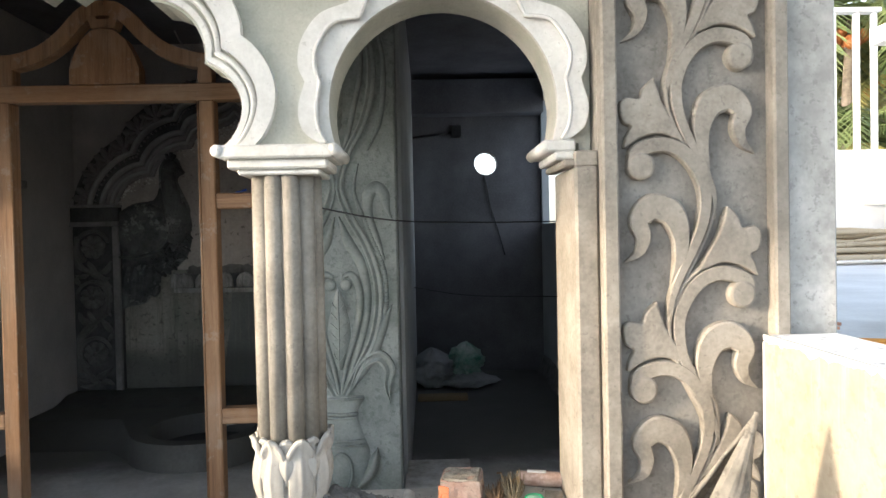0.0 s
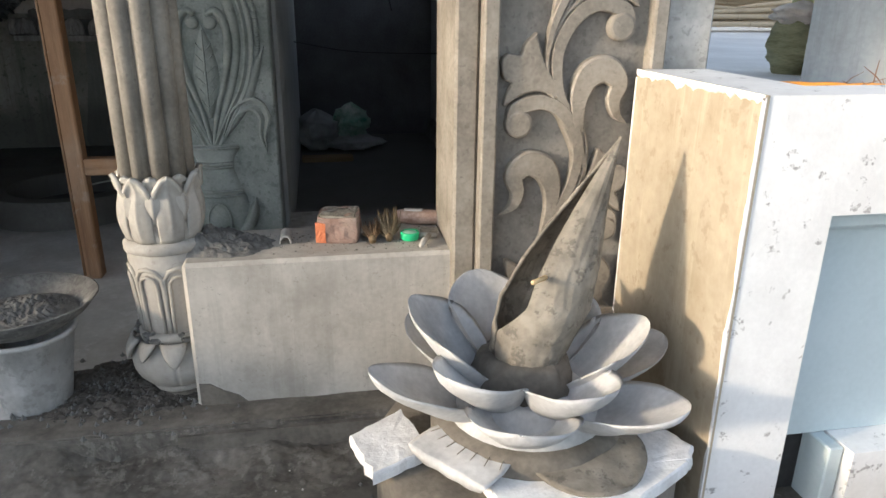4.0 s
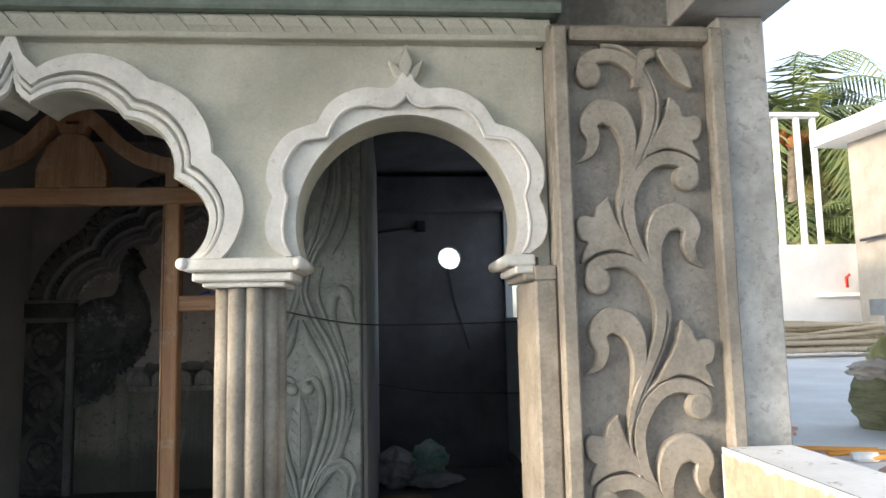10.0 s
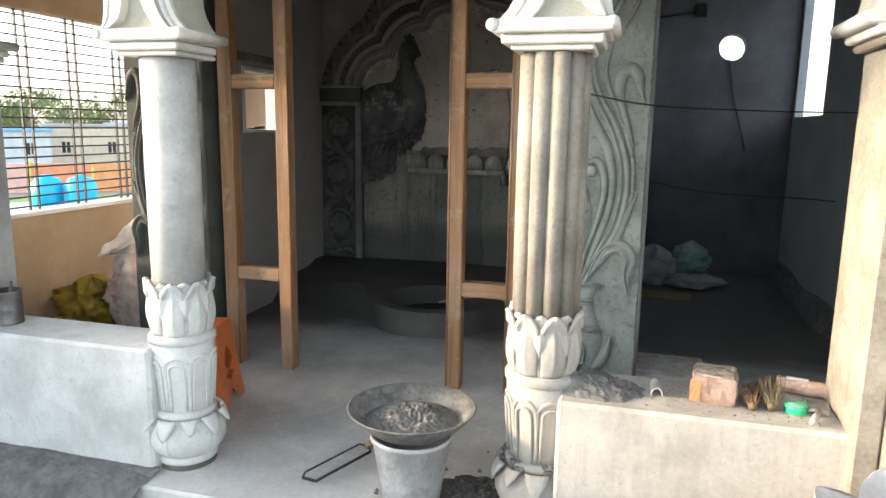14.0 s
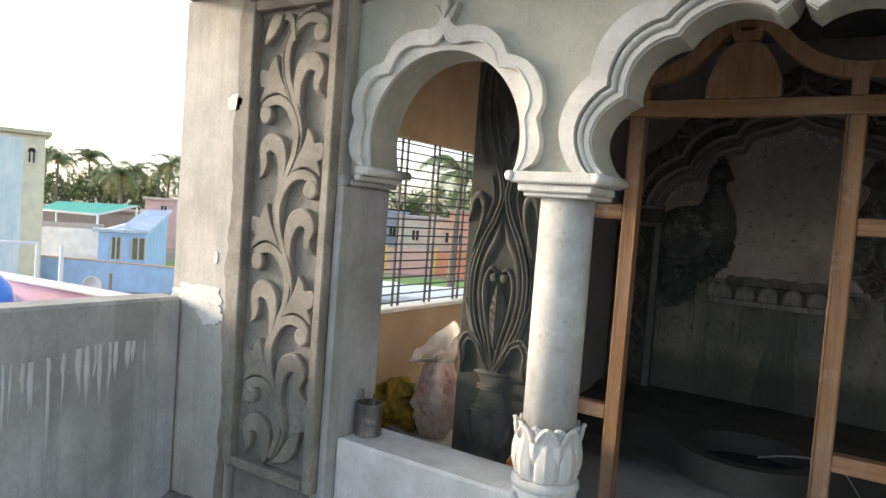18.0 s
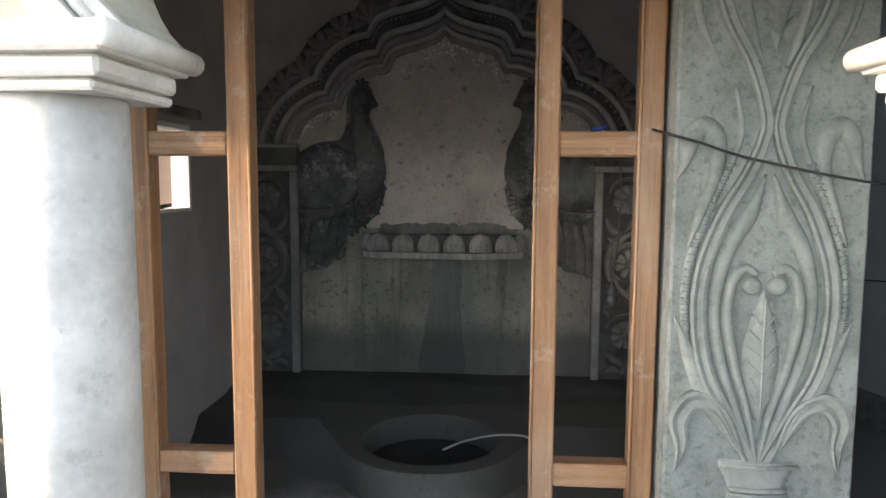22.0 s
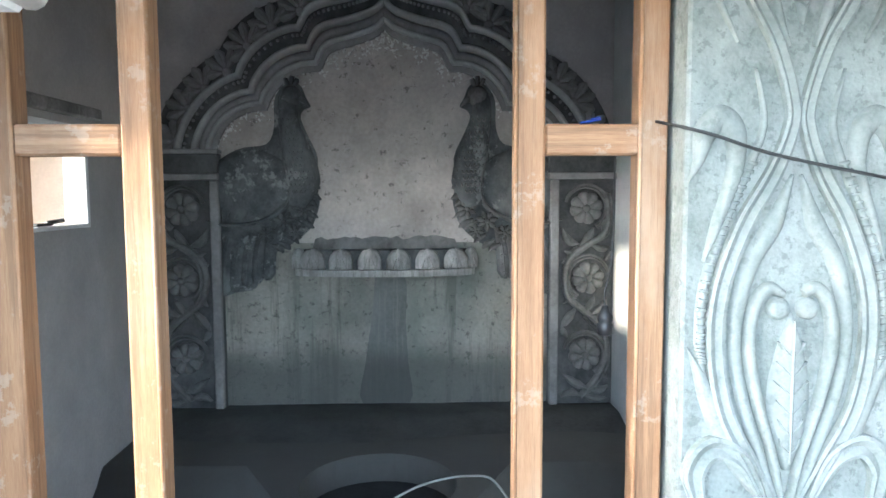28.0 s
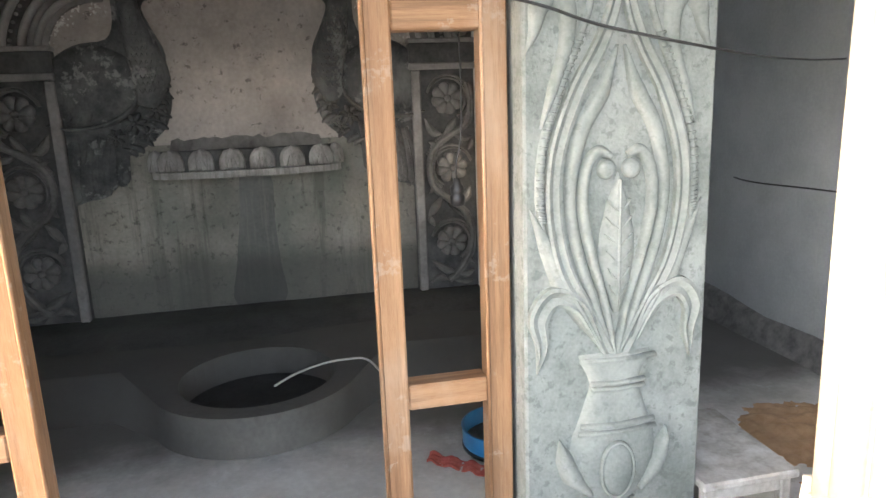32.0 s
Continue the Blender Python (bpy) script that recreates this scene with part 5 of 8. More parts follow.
# ---- shrine platform and basin ----
BX, BY = -1.565, 4.71
m = M()
pl = [(-2.87, 5.72), (-2.87, 4.95), (-2.2, 4.93)]
for k in range(25):
    a = math.radians(205 + 130 * k / 24)
    pl.append((BX + 0.46 * math.cos(a), BY + 0.02 + 0.46 * math.sin(a)))
pl += [(-0.95, 4.93), (-0.27, 4.90), (-0.27, 5.72)]
hole = [(BX + 0.345 * math.cos(2 * math.pi * k / 36), BY + 0.345 * math.sin(2 * math.pi * k / 36)) for k in range(36)]
bm = bmesh.new()
rings = []
for loop in (pl, hole):
    vs = [bm.verts.new((x, y, 0.16)) for x, y in loop]
    rings += [bm.edges.new((vs[k], vs[(k + 1) % len(vs)])) for k in range(len(vs))]
got = bmesh.ops.triangle_fill(bm, use_beauty=True, edges=rings)
bm.verts.index_update()
vv = [tuple(v.co) for v in bm.verts]
tri = [tuple(v.index for v in f.verts) for f in bm.faces]
bm.free()
m.add(vv, tri)
nb = len(pl)
edge_rings = ((0.16, 0.0, 0.0), (0.145, 0.025, 0.006), (0.09, 0.075, 0.012), (0.0, 0.20, 0.03))
m.add([(x, y - (out if abs(x - BX) > 0.45 else swell), z) for z, out, swell in edge_rings for x, y in pl], [(r * nb + k, r * nb + (k + 1) % nb, (r + 1) * nb + (k + 1) % nb, (r + 1) * nb + k) for r in range(3) for k in range(nb)], True)
m.add([(x, y, z) for z in (0.16, 0.02) for x, y in hole], [((k + 1) % 36, k, k + 36, (k + 1) % 36 + 36) for k in range(36)])
pf = thing("shrine_platform", "low dark cement platform with a round sunken basin", "platform")
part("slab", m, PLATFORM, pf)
# the deep hole's shade is put into the bottom's near-black colour
part("basin", M().add([(BX + 0.36 * math.cos(2 * math.pi * k / 36), BY + 0.36 * math.sin(2 * math.pi * k / 36), 0.021) for k in range(36)], [tuple(range(36))]), DARK, pf, "basin bottom coloured dark for its shaded depth")
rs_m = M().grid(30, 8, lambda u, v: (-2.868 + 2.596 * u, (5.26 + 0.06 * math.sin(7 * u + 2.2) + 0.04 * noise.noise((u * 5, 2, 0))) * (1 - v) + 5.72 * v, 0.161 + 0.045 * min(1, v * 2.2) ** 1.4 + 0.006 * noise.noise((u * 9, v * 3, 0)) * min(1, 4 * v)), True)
part("rear_slope", rs_m, PLATFORM_REAR, pf, "black strip along the wall")

# ---- niche on the back wall ----
def niche_half(d):
    """Half of the niche's arch line; d moves it out from the inner edge."""
    p0, c1, c2, top = (0.975 + 0.77 * d, 1.66), (0.68 + 0.55 * d, 1.92 + 0.70 * d), (0.375 + 0.42 * d, 2.14 + 0.87 * d), 2.38 + 0.98 * d
    og = curve([c2, (0.84 * c2[0], c2[1] + 0.42 * (top - c2[1])), (0.42 * c2[0], c2[1] + 0.63 * (top - c2[1])), (0.14 * c2[0], c2[1] + 0.80 * (top - c2[1])), (0.0, top)], 7)
    return chain(lobe(p0, c1, -0.082, 12), lobe(c1, c2, -0.066, 10), og)


def niche_line(d):
    h = niche_half(d)
    return [(NX + x, z) for x, z in h] + [(NX - x, z) for x, z in reversed(h[:-1])]


inside = niche_line(-0.005)
struct("wall_niche_plaster", M().prism([(NX + 0.97, 1.15)] + inside + [(NX - 0.97, 1.15)], BACK_Y - 0.006, BACK_Y + 0.003), NICHE_PLASTER, "paler plaster inside a niche arch")
ni = thing("niche_arch", "dark cement niche arch with cusped mouldings and leaf border", "arch")
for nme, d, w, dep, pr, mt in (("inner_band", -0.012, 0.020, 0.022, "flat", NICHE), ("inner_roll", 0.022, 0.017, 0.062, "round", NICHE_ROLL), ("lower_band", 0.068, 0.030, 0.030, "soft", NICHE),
                               ("middle_roll", 0.120, 0.019, 0.072, "round", NICHE_ROLL), ("dark_band", 0.180, 0.036, 0.028, "flat", NEAR_BLACK), ("outer_roll", 0.240, 0.019, 0.085, "round", NICHE_ROLL)):
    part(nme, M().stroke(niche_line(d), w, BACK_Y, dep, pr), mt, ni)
line = niche_line(0.195)
m = M()
for k in range(0, len(line) - 1):
    (xa, za), (xb, zb) = line[k], line[k + 1]
    c = max(1, round(math.hypot(xb - xa, zb - za) / 0.032))
    for j in range(c):
        m.dome(xa + (xb - xa) * j / c, za + (zb - za) * j / c, 0.010, BACK_Y - 0.03, 0.014, seg=8)
tagged(part("bead_row", m, NICHE, ni), kind="stuff")
border = niche_line(0.325)
part("border_ground", M().stroke(border, 0.088, BACK_Y, 0.02, "flat"), NEAR_BLACK, ni)
fl = M()
for k, a in enumerate((-78, -39, 0, 39, 78)):
    c, s = math.cos(radians(90 + a)), math.sin(radians(90 + a))
    fl.stroke([(0.02 * c, 0.02 * s), (0.06 * c, 0.06 * s), (0.095 * c, 0.095 * s), (0.112 * c, 0.112 * s)], [0.008, 0.024, 0.026, 0.010], 0, 0.034)
    fl.stroke([(0.03 * c, 0.03 * s), (0.07 * c, 0.07 * s), (0.10 * c, 0.10 * s)], [0.003, 0.006, 0.002], -0.028, 0.010)
fl.dome(0, 0, 0.026, 0, 0.026, seg=12)
fl_me = fl.mesh("border_flower", NICHE)
dist = [0]
for k in range(1, len(border)):
    dist.append(dist[-1] + math.hypot(border[k][0] - border[k - 1][0], border[k][1] - border[k - 1][1]))
nfl = 19
for k in range(nfl):
    t = dist[-1] * (k + 0.5) / nfl
    j = max(1, int(np.searchsorted(dist, t)))
    o = new("border_flower", fl_me)
    o.parent = ni
    px, pz = border[j]
    dx, dz = px - NX, pz - 1.75
    o.matrix_basis = Matrix.Translation((px - 0.04 * dx, BACK_Y - 0.018, pz - 0.05 * dz)) @ Matrix.Rotation(math.atan2(dx, dz) * 0.9, 4, "Y") @ Matrix.Diagonal((1.14, 1.0, 1.14, 1.0))


m = M()
rs = random.Random(8)
for k in range(420):
    line = niche_line(-0.035 - 0.08 * rs.random() ** 2)
    px, pz = line[rs.randrange(len(line))]
    if pz < 1.68:
        continue
    r = rs.uniform(0.003, 0.013)
    squeeze, turn = rs.uniform(0.3, 0.9), rs.uniform(0, 3.1)
    px, pz = px + rs.uniform(-0.02, 0.02), pz + rs.uniform(-0.02, 0.02)
    n = 9
    rim = []
    for j in range(n):
        a, g = 2 * math.pi * j / n, r * rs.uniform(0.45, 1.5)
        e, h = g * math.cos(a), g * squeeze * math.sin(a)
        rim.append((e * math.cos(turn) - h * math.sin(turn), e * math.sin(turn) + h * math.cos(turn)))
    v = [(px + q * e, BACK_Y - 0.006 - h, pz + q * g) for q, h in ((1, 0), (0.8, 0.0015 + 0.00003 * k)) for e, g in rim]
    m.add(v, [(j, (j + 1) % n, (j + 1) % n + n, j + n) for j in range(n)] + [tuple(range(n, 2 * n))])
tagged(part("lime_scraps", m, PRIMED), "scraps of white lime along the niche mouldings", "plaster", kind="stuff")


def flower(cx, cz, r, y):
    m = M()
    for k in range(8):
        a = 2 * math.pi * (k + 0.3) / 8
        c, s = math.cos(a), math.sin(a)
        m.stroke([(cx + q * r * c, cz + q * r * s) for q in (0.2, 0.5, 0.8, 0.95, 1.02)], [r * 0.12, r * 0.30, r * 0.36, r * 0.26, r * 0.06], y, 0.036)
    m.dome(cx, cz, r * 0.27, y, 0.05, seg=12)
    return m


def niche_pilaster(s):
    """s=1: beside the right peacock; -1 its mirror."""
    cx = NX + s * 1.115
    y = BACK_Y - 0.05
    t = thing("niche_pilaster", "dark cement pilaster carved with round flowers and stems", "pilaster", group="niche pilasters")
    part("ground", M().box(cx - 0.185, cx + 0.185, y, BACK_Y + 0.01, 0.206, 1.51, 0.004), NEAR_BLACK, t)
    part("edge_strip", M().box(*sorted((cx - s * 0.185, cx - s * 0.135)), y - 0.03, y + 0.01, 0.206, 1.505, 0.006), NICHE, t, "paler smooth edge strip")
    part("cap", M().box(cx - 0.195, cx + 0.185, y - 0.03, BACK_Y + 0.01, 1.545, 1.655, 0.005), NEAR_BLACK, t)
    part("cap_fillet", M().box(cx - 0.20, cx + 0.19, y - 0.045, BACK_Y + 0.01, 1.508, 1.545, 0.006), NICHE, t)
    part("cap_top", M().box(cx - 0.205, cx + 0.19, y - 0.045, BACK_Y + 0.01, 1.655, 1.68, 0.006), NICHE, t)
    def at(u, z):
        return cx + s * u, z
    blooms = ((0.022, 1.345, -1), (0.036, 0.945, 1), (0.022, 0.500, -1))
    for u, z, d in blooms:
        part("flower", flower(*at(u, z), 0.092, y), PILASTER, t)
        # the stem's end curls over the flower
        ring = [at(u - d * 0.122 * math.cos(radians(a)), z + 0.125 * math.sin(radians(a))) for a in range(-60, 176, 14)]
        part("curl", M().stroke(ring, [0.016, 0.018, 0.017, 0.015, 0.012, 0.006], y, 0.032, "groove"), PILASTER, t)
        for a, b, w in (((-0.10, 0.10), (-0.125, 0.165), 0.016), ((0.095, 0.115), (0.135, 0.155), 0.015), ((0.105, -0.10), (0.14, -0.15), 0.016)):
            mid = ((a[0] + b[0]) / 2 - 0.012, (a[1] + b[1]) / 2 + 0.006)
            if z + b[1] < 1.49:
                part("leaf", M().stroke(curve([at(max(-0.118, min(0.165, u - d * q)), z + r) for q, r in (a, mid, b)], 5), [0.005, w * 1.3, w, 0.001], y, 0.030), PILASTER, t)
    stem = [(0.128, 1.43), (0.150, 1.30), (0.118, 1.19), (0.02, 1.13), (-0.07, 1.055), (-0.098, 0.95), (-0.075, 0.83), (0.01, 0.755), (0.10, 0.68), (0.148, 0.56), (0.135, 0.44), (0.08, 0.34), (0.0, 0.25)]
    for off, w, dep in ((0.0, 0.017, 0.036), (0.026, 0.008, 0.028)):
        part("stem", M().stroke([at(min(u + off, 0.166) if off else u, z) for u, z in curve(stem, 8)], w, y, dep), PILASTER, t)
    for u, z in curve([(0.03, 1.165), (-0.05, 1.105), (-0.105, 1.03)], 6) + curve([(0.02, 0.715), (0.10, 0.645), (0.158, 0.60)], 6):
        part("bead", M().dome(*at(u, z), 0.009, y, 0.020, seg=8), PILASTER, t)
    for pts, w in ((((-0.02, 1.14), (-0.075, 1.16), (-0.115, 1.235)), 0.026), (((0.0, 1.145), (0.045, 1.19), (0.065, 1.235)), 0.022), (((0.06, 1.13), (0.12, 1.11), (0.16, 1.125)), 0.020),
                   (((0.02, 0.745), (0.06, 0.80), (0.075, 0.835)), 0.020), (((0.05, 0.735), (0.12, 0.765), (0.145, 0.83)), 0.028), (((-0.03, 0.77), (-0.08, 0.70), (-0.115, 0.66)), 0.026),
                   (((0.04, 0.30), (-0.03, 0.33), (-0.105, 0.385)), 0.026), (((0.0, 0.26), (-0.06, 0.275), (-0.115, 0.25)), 0.022), (((0.05, 0.30), (0.115, 0.285), (0.16, 0.315)), 0.020), (((0.02, 0.26), (0.08, 0.235), (0.15, 0.245)), 0.018)):
        part("leaf", M().stroke(curve([at(u, z) for u, z in pts], 6), [0.005, w, w * 0.85, 0.001], y, 0.032), PILASTER, t)
        part("leaf_vein", M().stroke(curve([at(u, z) for u, z in pts], 4), [0.002, 0.004, 0.001], y - 0.027, 0.009), PILASTER, t)
    return t


niche_pilaster(1)
niche_pilaster(-1)

PEACOCK = [(-0.51, 2.06), (-0.47, 2.03), (-0.445, 1.97), (-0.42, 1.92), (-0.46, 1.90), (-0.478, 1.855), (-0.44, 1.76), (-0.385, 1.63), (-0.40, 1.48), (-0.378, 1.40), (-0.40, 1.30), (-0.44, 1.225), (-0.54, 1.145), (-0.66, 1.08), (-0.72, 1.0), (-0.75, 0.895),
           (-0.86, 0.87), (-1.0, 0.85), (-1.03, 1.1), (-1.035, 1.35), (-0.985, 1.55), (-0.90, 1.645), (-0.80, 1.69), (-0.67, 1.71), (-0.625, 1.80), (-0.62, 1.95), (-0.575, 2.03)]


def peacock(s):
    def X(u):
        return NX + u if s < 0 else NX - u

    def line(pts, n=5):
        return [(X(u), z) for u, z in curve(pts, n)]
    y = BACK_Y
    skin = DAMP_RELIEF if s < 0 else DRY_RELIEF
    t = thing("peacock_relief", "dark wet-cement relief of a standing peacock" if s < 0 else "half-dry grey cement relief of a standing peacock", "relief", group="peacock reliefs")
    edge = curve(PEACOCK + PEACOCK[:1], 3)[:-1]
    m = M().prism([(X(u), z) for u, z in edge], y - 0.022, y + 0.01)
    m.dome(X(-0.76), 1.47, 0.25, y - 0.02, 0.055, 0.215, 32)
    part("body", m, DAMP_RELIEF, t)
    m = M().stroke(line([(-0.50, 1.36), (-0.47, 1.50), (-0.495, 1.65), (-0.535, 1.80), (-0.545, 1.92), (-0.53, 1.985)], 6), [0.06, 0.098, 0.088, 0.062, 0.054, 0.05], y - 0.02, 0.075)
    part("neck", m, DAMP_RELIEF, t)
    m = M()
    for k in range(12):
        z = 1.44 + 0.036 * k
        mid = float(np.interp(z, (1.36, 1.50, 1.65, 1.80, 1.92), (-0.50, -0.47, -0.495, -0.535, -0.545)))
        half = float(np.interp(z, (1.40, 1.50, 1.65, 1.80, 1.92), (0.07, 0.088, 0.078, 0.054, 0.046)))
        for j in range(-3, 4):
            q = (j + 0.5 * (k % 2)) * 0.026
            if abs(q) < half * 0.92:
                m.stroke([(X(mid + q) - 0.012, z + 0.012), (X(mid + q) - 0.008, z - 0.002), (X(mid + q), z - 0.009), (X(mid + q) + 0.008, z - 0.002), (X(mid + q) + 0.012, z + 0.012)], 0.0035, y - 0.022 - 0.073 * math.sqrt(1 - (q / half) ** 2), 0.006)
    part("scaled_skin", m, skin, t)
    m = M().dome(X(-0.52), 1.975, 0.058, y - 0.02, 0.09)
    m.stroke([(X(-0.49), 1.968), (X(-0.452), 1.948), (X(-0.425), 1.918)], [0.022, 0.013, 0.002], y - 0.03, 0.045)
    m.dome(X(-0.505), 1.985, 0.009, y - 0.098, 0.012, seg=8)
    part("head", m, skin, t)
    for du, dz in ((-0.035, 0.062), (0.0, 0.075), (0.03, 0.062)):
        part("crest_plume", M().stroke(line([(-0.52, 2.01), (-0.52 + du * 0.6, 2.04), (-0.52 + du, 2.01 + dz)], 4), [0.006, 0.013, 0.012], y - 0.012, 0.04), skin, t)
    # wing
    part("wing_edge", M().stroke(line([(-0.56, 1.60), (-0.53, 1.46), (-0.57, 1.36), (-0.70, 1.28), (-0.88, 1.255), (-1.0, 1.28)]), [0.010, 0.014, 0.014, 0.013, 0.011, 0.006], y - 0.03, 0.05), skin, t)
    for k in range(7):
        u0, z0 = -0.585 - 0.052 * k, 1.325 - 0.016 * k + 0.002 * k * k
        part("wing_feather", M().stroke(line([(u0 + 0.01, z0 + 0.16), (u0 - 0.015, z0 + 0.08), (u0 - 0.05, z0)]), [0.010, 0.021, 0.007], y - 0.052 + 0.003 * abs(k - 3), 0.016), DAMP_RELIEF, t)
    for k in range(9):
        a = radians(20 + 16 * k)
        part("back_scale", M().dome(X(-0.76) + 0.16 * math.cos(a), 1.50 + 0.12 * math.sin(a), 0.022, y - 0.050, 0.014, 0.018, 10), skin, t)
    # flowers and leaves on the breast
    for u, z, r in ((-0.46, 1.345, 0.055), (-0.575, 1.275, 0.058), (-0.675, 1.205, 0.045), (-0.51, 1.215, 0.042)):
        m = M()
        for k in range(7):
            a = 2 * math.pi * k / 7 + u * 9
            m.stroke([(X(u) + q * r * math.cos(a), z + q * r * math.sin(a)) for q in (0.15, 0.6, 1.08)], [0.005, r * 0.34, 0.005], y - 0.022, 0.048)
        m.dome(X(u), z, r * 0.3, y - 0.022, 0.062)
        part("breast_flower", m, skin, t)
    rp = random.Random(5)
    for k in range(13):
        a = k / 12
        ex, ez = -0.395 - 0.10 * a ** 2 - 0.22 * max(0, a - 0.6) + rp.uniform(-0.012, 0.008), 1.47 - 0.36 * a + rp.uniform(-0.012, 0.012)
        ln, w = rp.uniform(0.03, 0.055), rp.uniform(0.016, 0.026)
        m = M().stroke(line([(ex - 0.06, ez + 0.03), (ex - 0.012, ez + 0.006), (ex - 0.03 + ln, ez - 0.018)], 4), [0.010, w, 0.004], y - 0.012, 0.034)
        part("breast_leaf", m, skin, t)
    # long tail feathers, each with a midrib and notched vane
    for k in range(6):
        u0 = -0.665 - 0.062 * k
        top, low = 1.235 - 0.012 * k, 0.985 - 0.022 * k
        path = line([(u0 + 0.03, top), (u0, (top + low) / 2), (u0 - 0.012, low), (u0 - 0.02, low - 0.045)])
        part("tail_feather", M().stroke(path, [0.022, 0.040, 0.042, 0.012], y - 0.018 - 0.003 * (k % 2), 0.018, "soft"), skin, t)
        m = M().stroke(path, [0.005, 0.004, 0.002], y - 0.033 - 0.003 * (k % 2), 0.008)
        for j in range(6):
            px, pz = path[2 + 2 * j]
            for d in (-1, 1):
                m.stroke([(px, pz), (px + d * 0.024, pz - 0.016)], [0.004, 0.002], y - 0.030 - 0.003 * (k % 2), 0.007)
        part("feather_rib", m, skin, t)
    return t


peacock(-1)
peacock(1)

# shelf with lotus petals
sh = thing("lotus_shelf", "grey cement shelf edged with rounded lotus petals", "shelf")
SX = -1.578
prof = [(SX + 0.515 * math.cos(math.pi * k / 28), BACK_Y - 0.19 * abs(math.sin(math.pi * k / 28)) ** 0.6) for k in range(29)]
m = M()
for z0, z1, q in ((0.972, 1.008, 1.0),):
    v = [(SX + (x - SX) * q, BACK_Y + 0.005 - (BACK_Y - y) * q, z) for z in (z0, z1) for x, y in prof]
    n = len(prof)
    m.add(v, [(k, k + 1, k + 1 + n, k + n) for k in range(n - 1)] + [tuple(reversed(range(n))), tuple(range(n, 2 * n))])
part("slab", m, SHELF_PETAL, sh)
m = M()
v = [(SX + (x - SX) * 0.9, BACK_Y + 0.005 - (BACK_Y - y) * 0.75, z) for z in (1.006, 1.115) for x, y in prof]
m.add(v, [(k, k + 1, k + 1 + n, k + n) for k in range(n - 1)] + [tuple(range(n, 2 * n))])
# dark core colour paints the shade in the gaps between petals
part("core", m, NEAR_BLACK, sh)
for k in range(8):
    u = (-0.485, -0.40, -0.24, -0.08, 0.08, 0.24, 0.40, 0.485)[k]
    px, rx = SX + u, 0.069 if 0 < k < 7 else 0.042
    py = BACK_Y - 0.165 * max(0.08, 1 - (u / 0.52) ** 4) ** 0.5
    q = M().grid(16, 10, lambda s, v, px=px, rx=rx, py=py: (px + rx * (2 * s - 1) * math.sqrt(max(0.0, 1 - (max(0, v - 0.30) / 0.70) ** 2.2)), py + 0.030 * (2 * s - 1) ** 2 - 0.026 * math.sin(math.pi * min(1, 0.18 + 0.75 * v)) + 0.012, 1.010 + 0.118 * v), True, 0.03)
    for d in (-0.024, 0, 0.024):
        q.tube([(px + d * 1.3, py - 0.010, 1.014), (px + d, py - 0.018, 1.04), (px + d * 0.5, py - 0.018, 1.075)], 0.005, 6, 0.001)
    part("petal", q, SHELF_PETAL, sh)
m = M()
top = [(SX - 0.40 + 0.80 * k / 24, 1.178 + 0.03 * noise.noise((k * 0.7, 3.3, 0))) for k in range(25)]
m.prism([(SX + 0.42, 1.10), (SX - 0.42, 1.10)] + top, BACK_Y - 0.012, BACK_Y + 0.005)
part("bedding_mortar", m, DRY_RELIEF, sh, "rough mortar edge left on the wall")
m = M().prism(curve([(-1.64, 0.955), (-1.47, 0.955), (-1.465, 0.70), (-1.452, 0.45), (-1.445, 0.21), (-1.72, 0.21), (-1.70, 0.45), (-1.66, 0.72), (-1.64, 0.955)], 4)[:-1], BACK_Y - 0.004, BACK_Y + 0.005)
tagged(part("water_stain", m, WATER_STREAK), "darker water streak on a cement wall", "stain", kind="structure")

# ---- small things ----
def blob(cx, cy, z0, rx, ry, h, seed, crumple=0.18, nu=28, nv=16, lean=(0, 0), power=0.75):
    """A slumped sack standing on z0."""
    m = M()

    def fn(u, v):
        a = 2 * math.pi * u
        s = math.sin(math.pi * min(v * 0.93 + 0.07, 1)) ** power
        p = Vector((math.cos(a) * 1.7, math.sin(a) * 1.7, v * 3 + seed * 7.1))
        q = 1 + crumple * 0.8 * noise.noise(p * 1.1) + crumple * 0.4 * noise.noise(p * 2.7) + crumple * 0.8 * (0.22 - abs(noise.noise(p * 2.9))) + crumple * 0.35 * (0.2 - abs(noise.noise(p * 6.5)))
        if v >= 1:
            s = 0
        return cx + rx * s * q * math.cos(a) + lean[0] * v, cy + ry * s * q * math.sin(a) + lean[1] * v, z0 + h * v * (1 + 0.12 * noise.noise(p * 1.6))
    m.grid(nu, nv, fn, True)
    return m


t = thing("sack", "torn white woven sack with red print, slumped open", "sack")
part("body", blob(-3.39, 3.85, 0.0, 0.155, 0.14, 0.56, 3, 0.48, 56, 32, (0.03, 0), 0.55), RED_SACK, t, "red printed woven body")
m = M()


def flap(u, v):
    a = 2 * math.pi * u
    q = 0.115 + 0.025 * v + 0.03 * noise.noise((2 * math.cos(a), 2 * math.sin(a), v * 2))
    tall = 0.08 + 0.17 * max(0, math.cos(a - 1.0)) - 0.10 * max(0, math.cos(a - 4.0))
    return -3.39 + q * math.cos(a) - 0.05 * v * max(0, math.cos(a - 3.6)), 3.84 + q * 0.8 * math.sin(a), 0.52 + tall * v + 0.02 * noise.noise((u * 9, v * 5, 1))


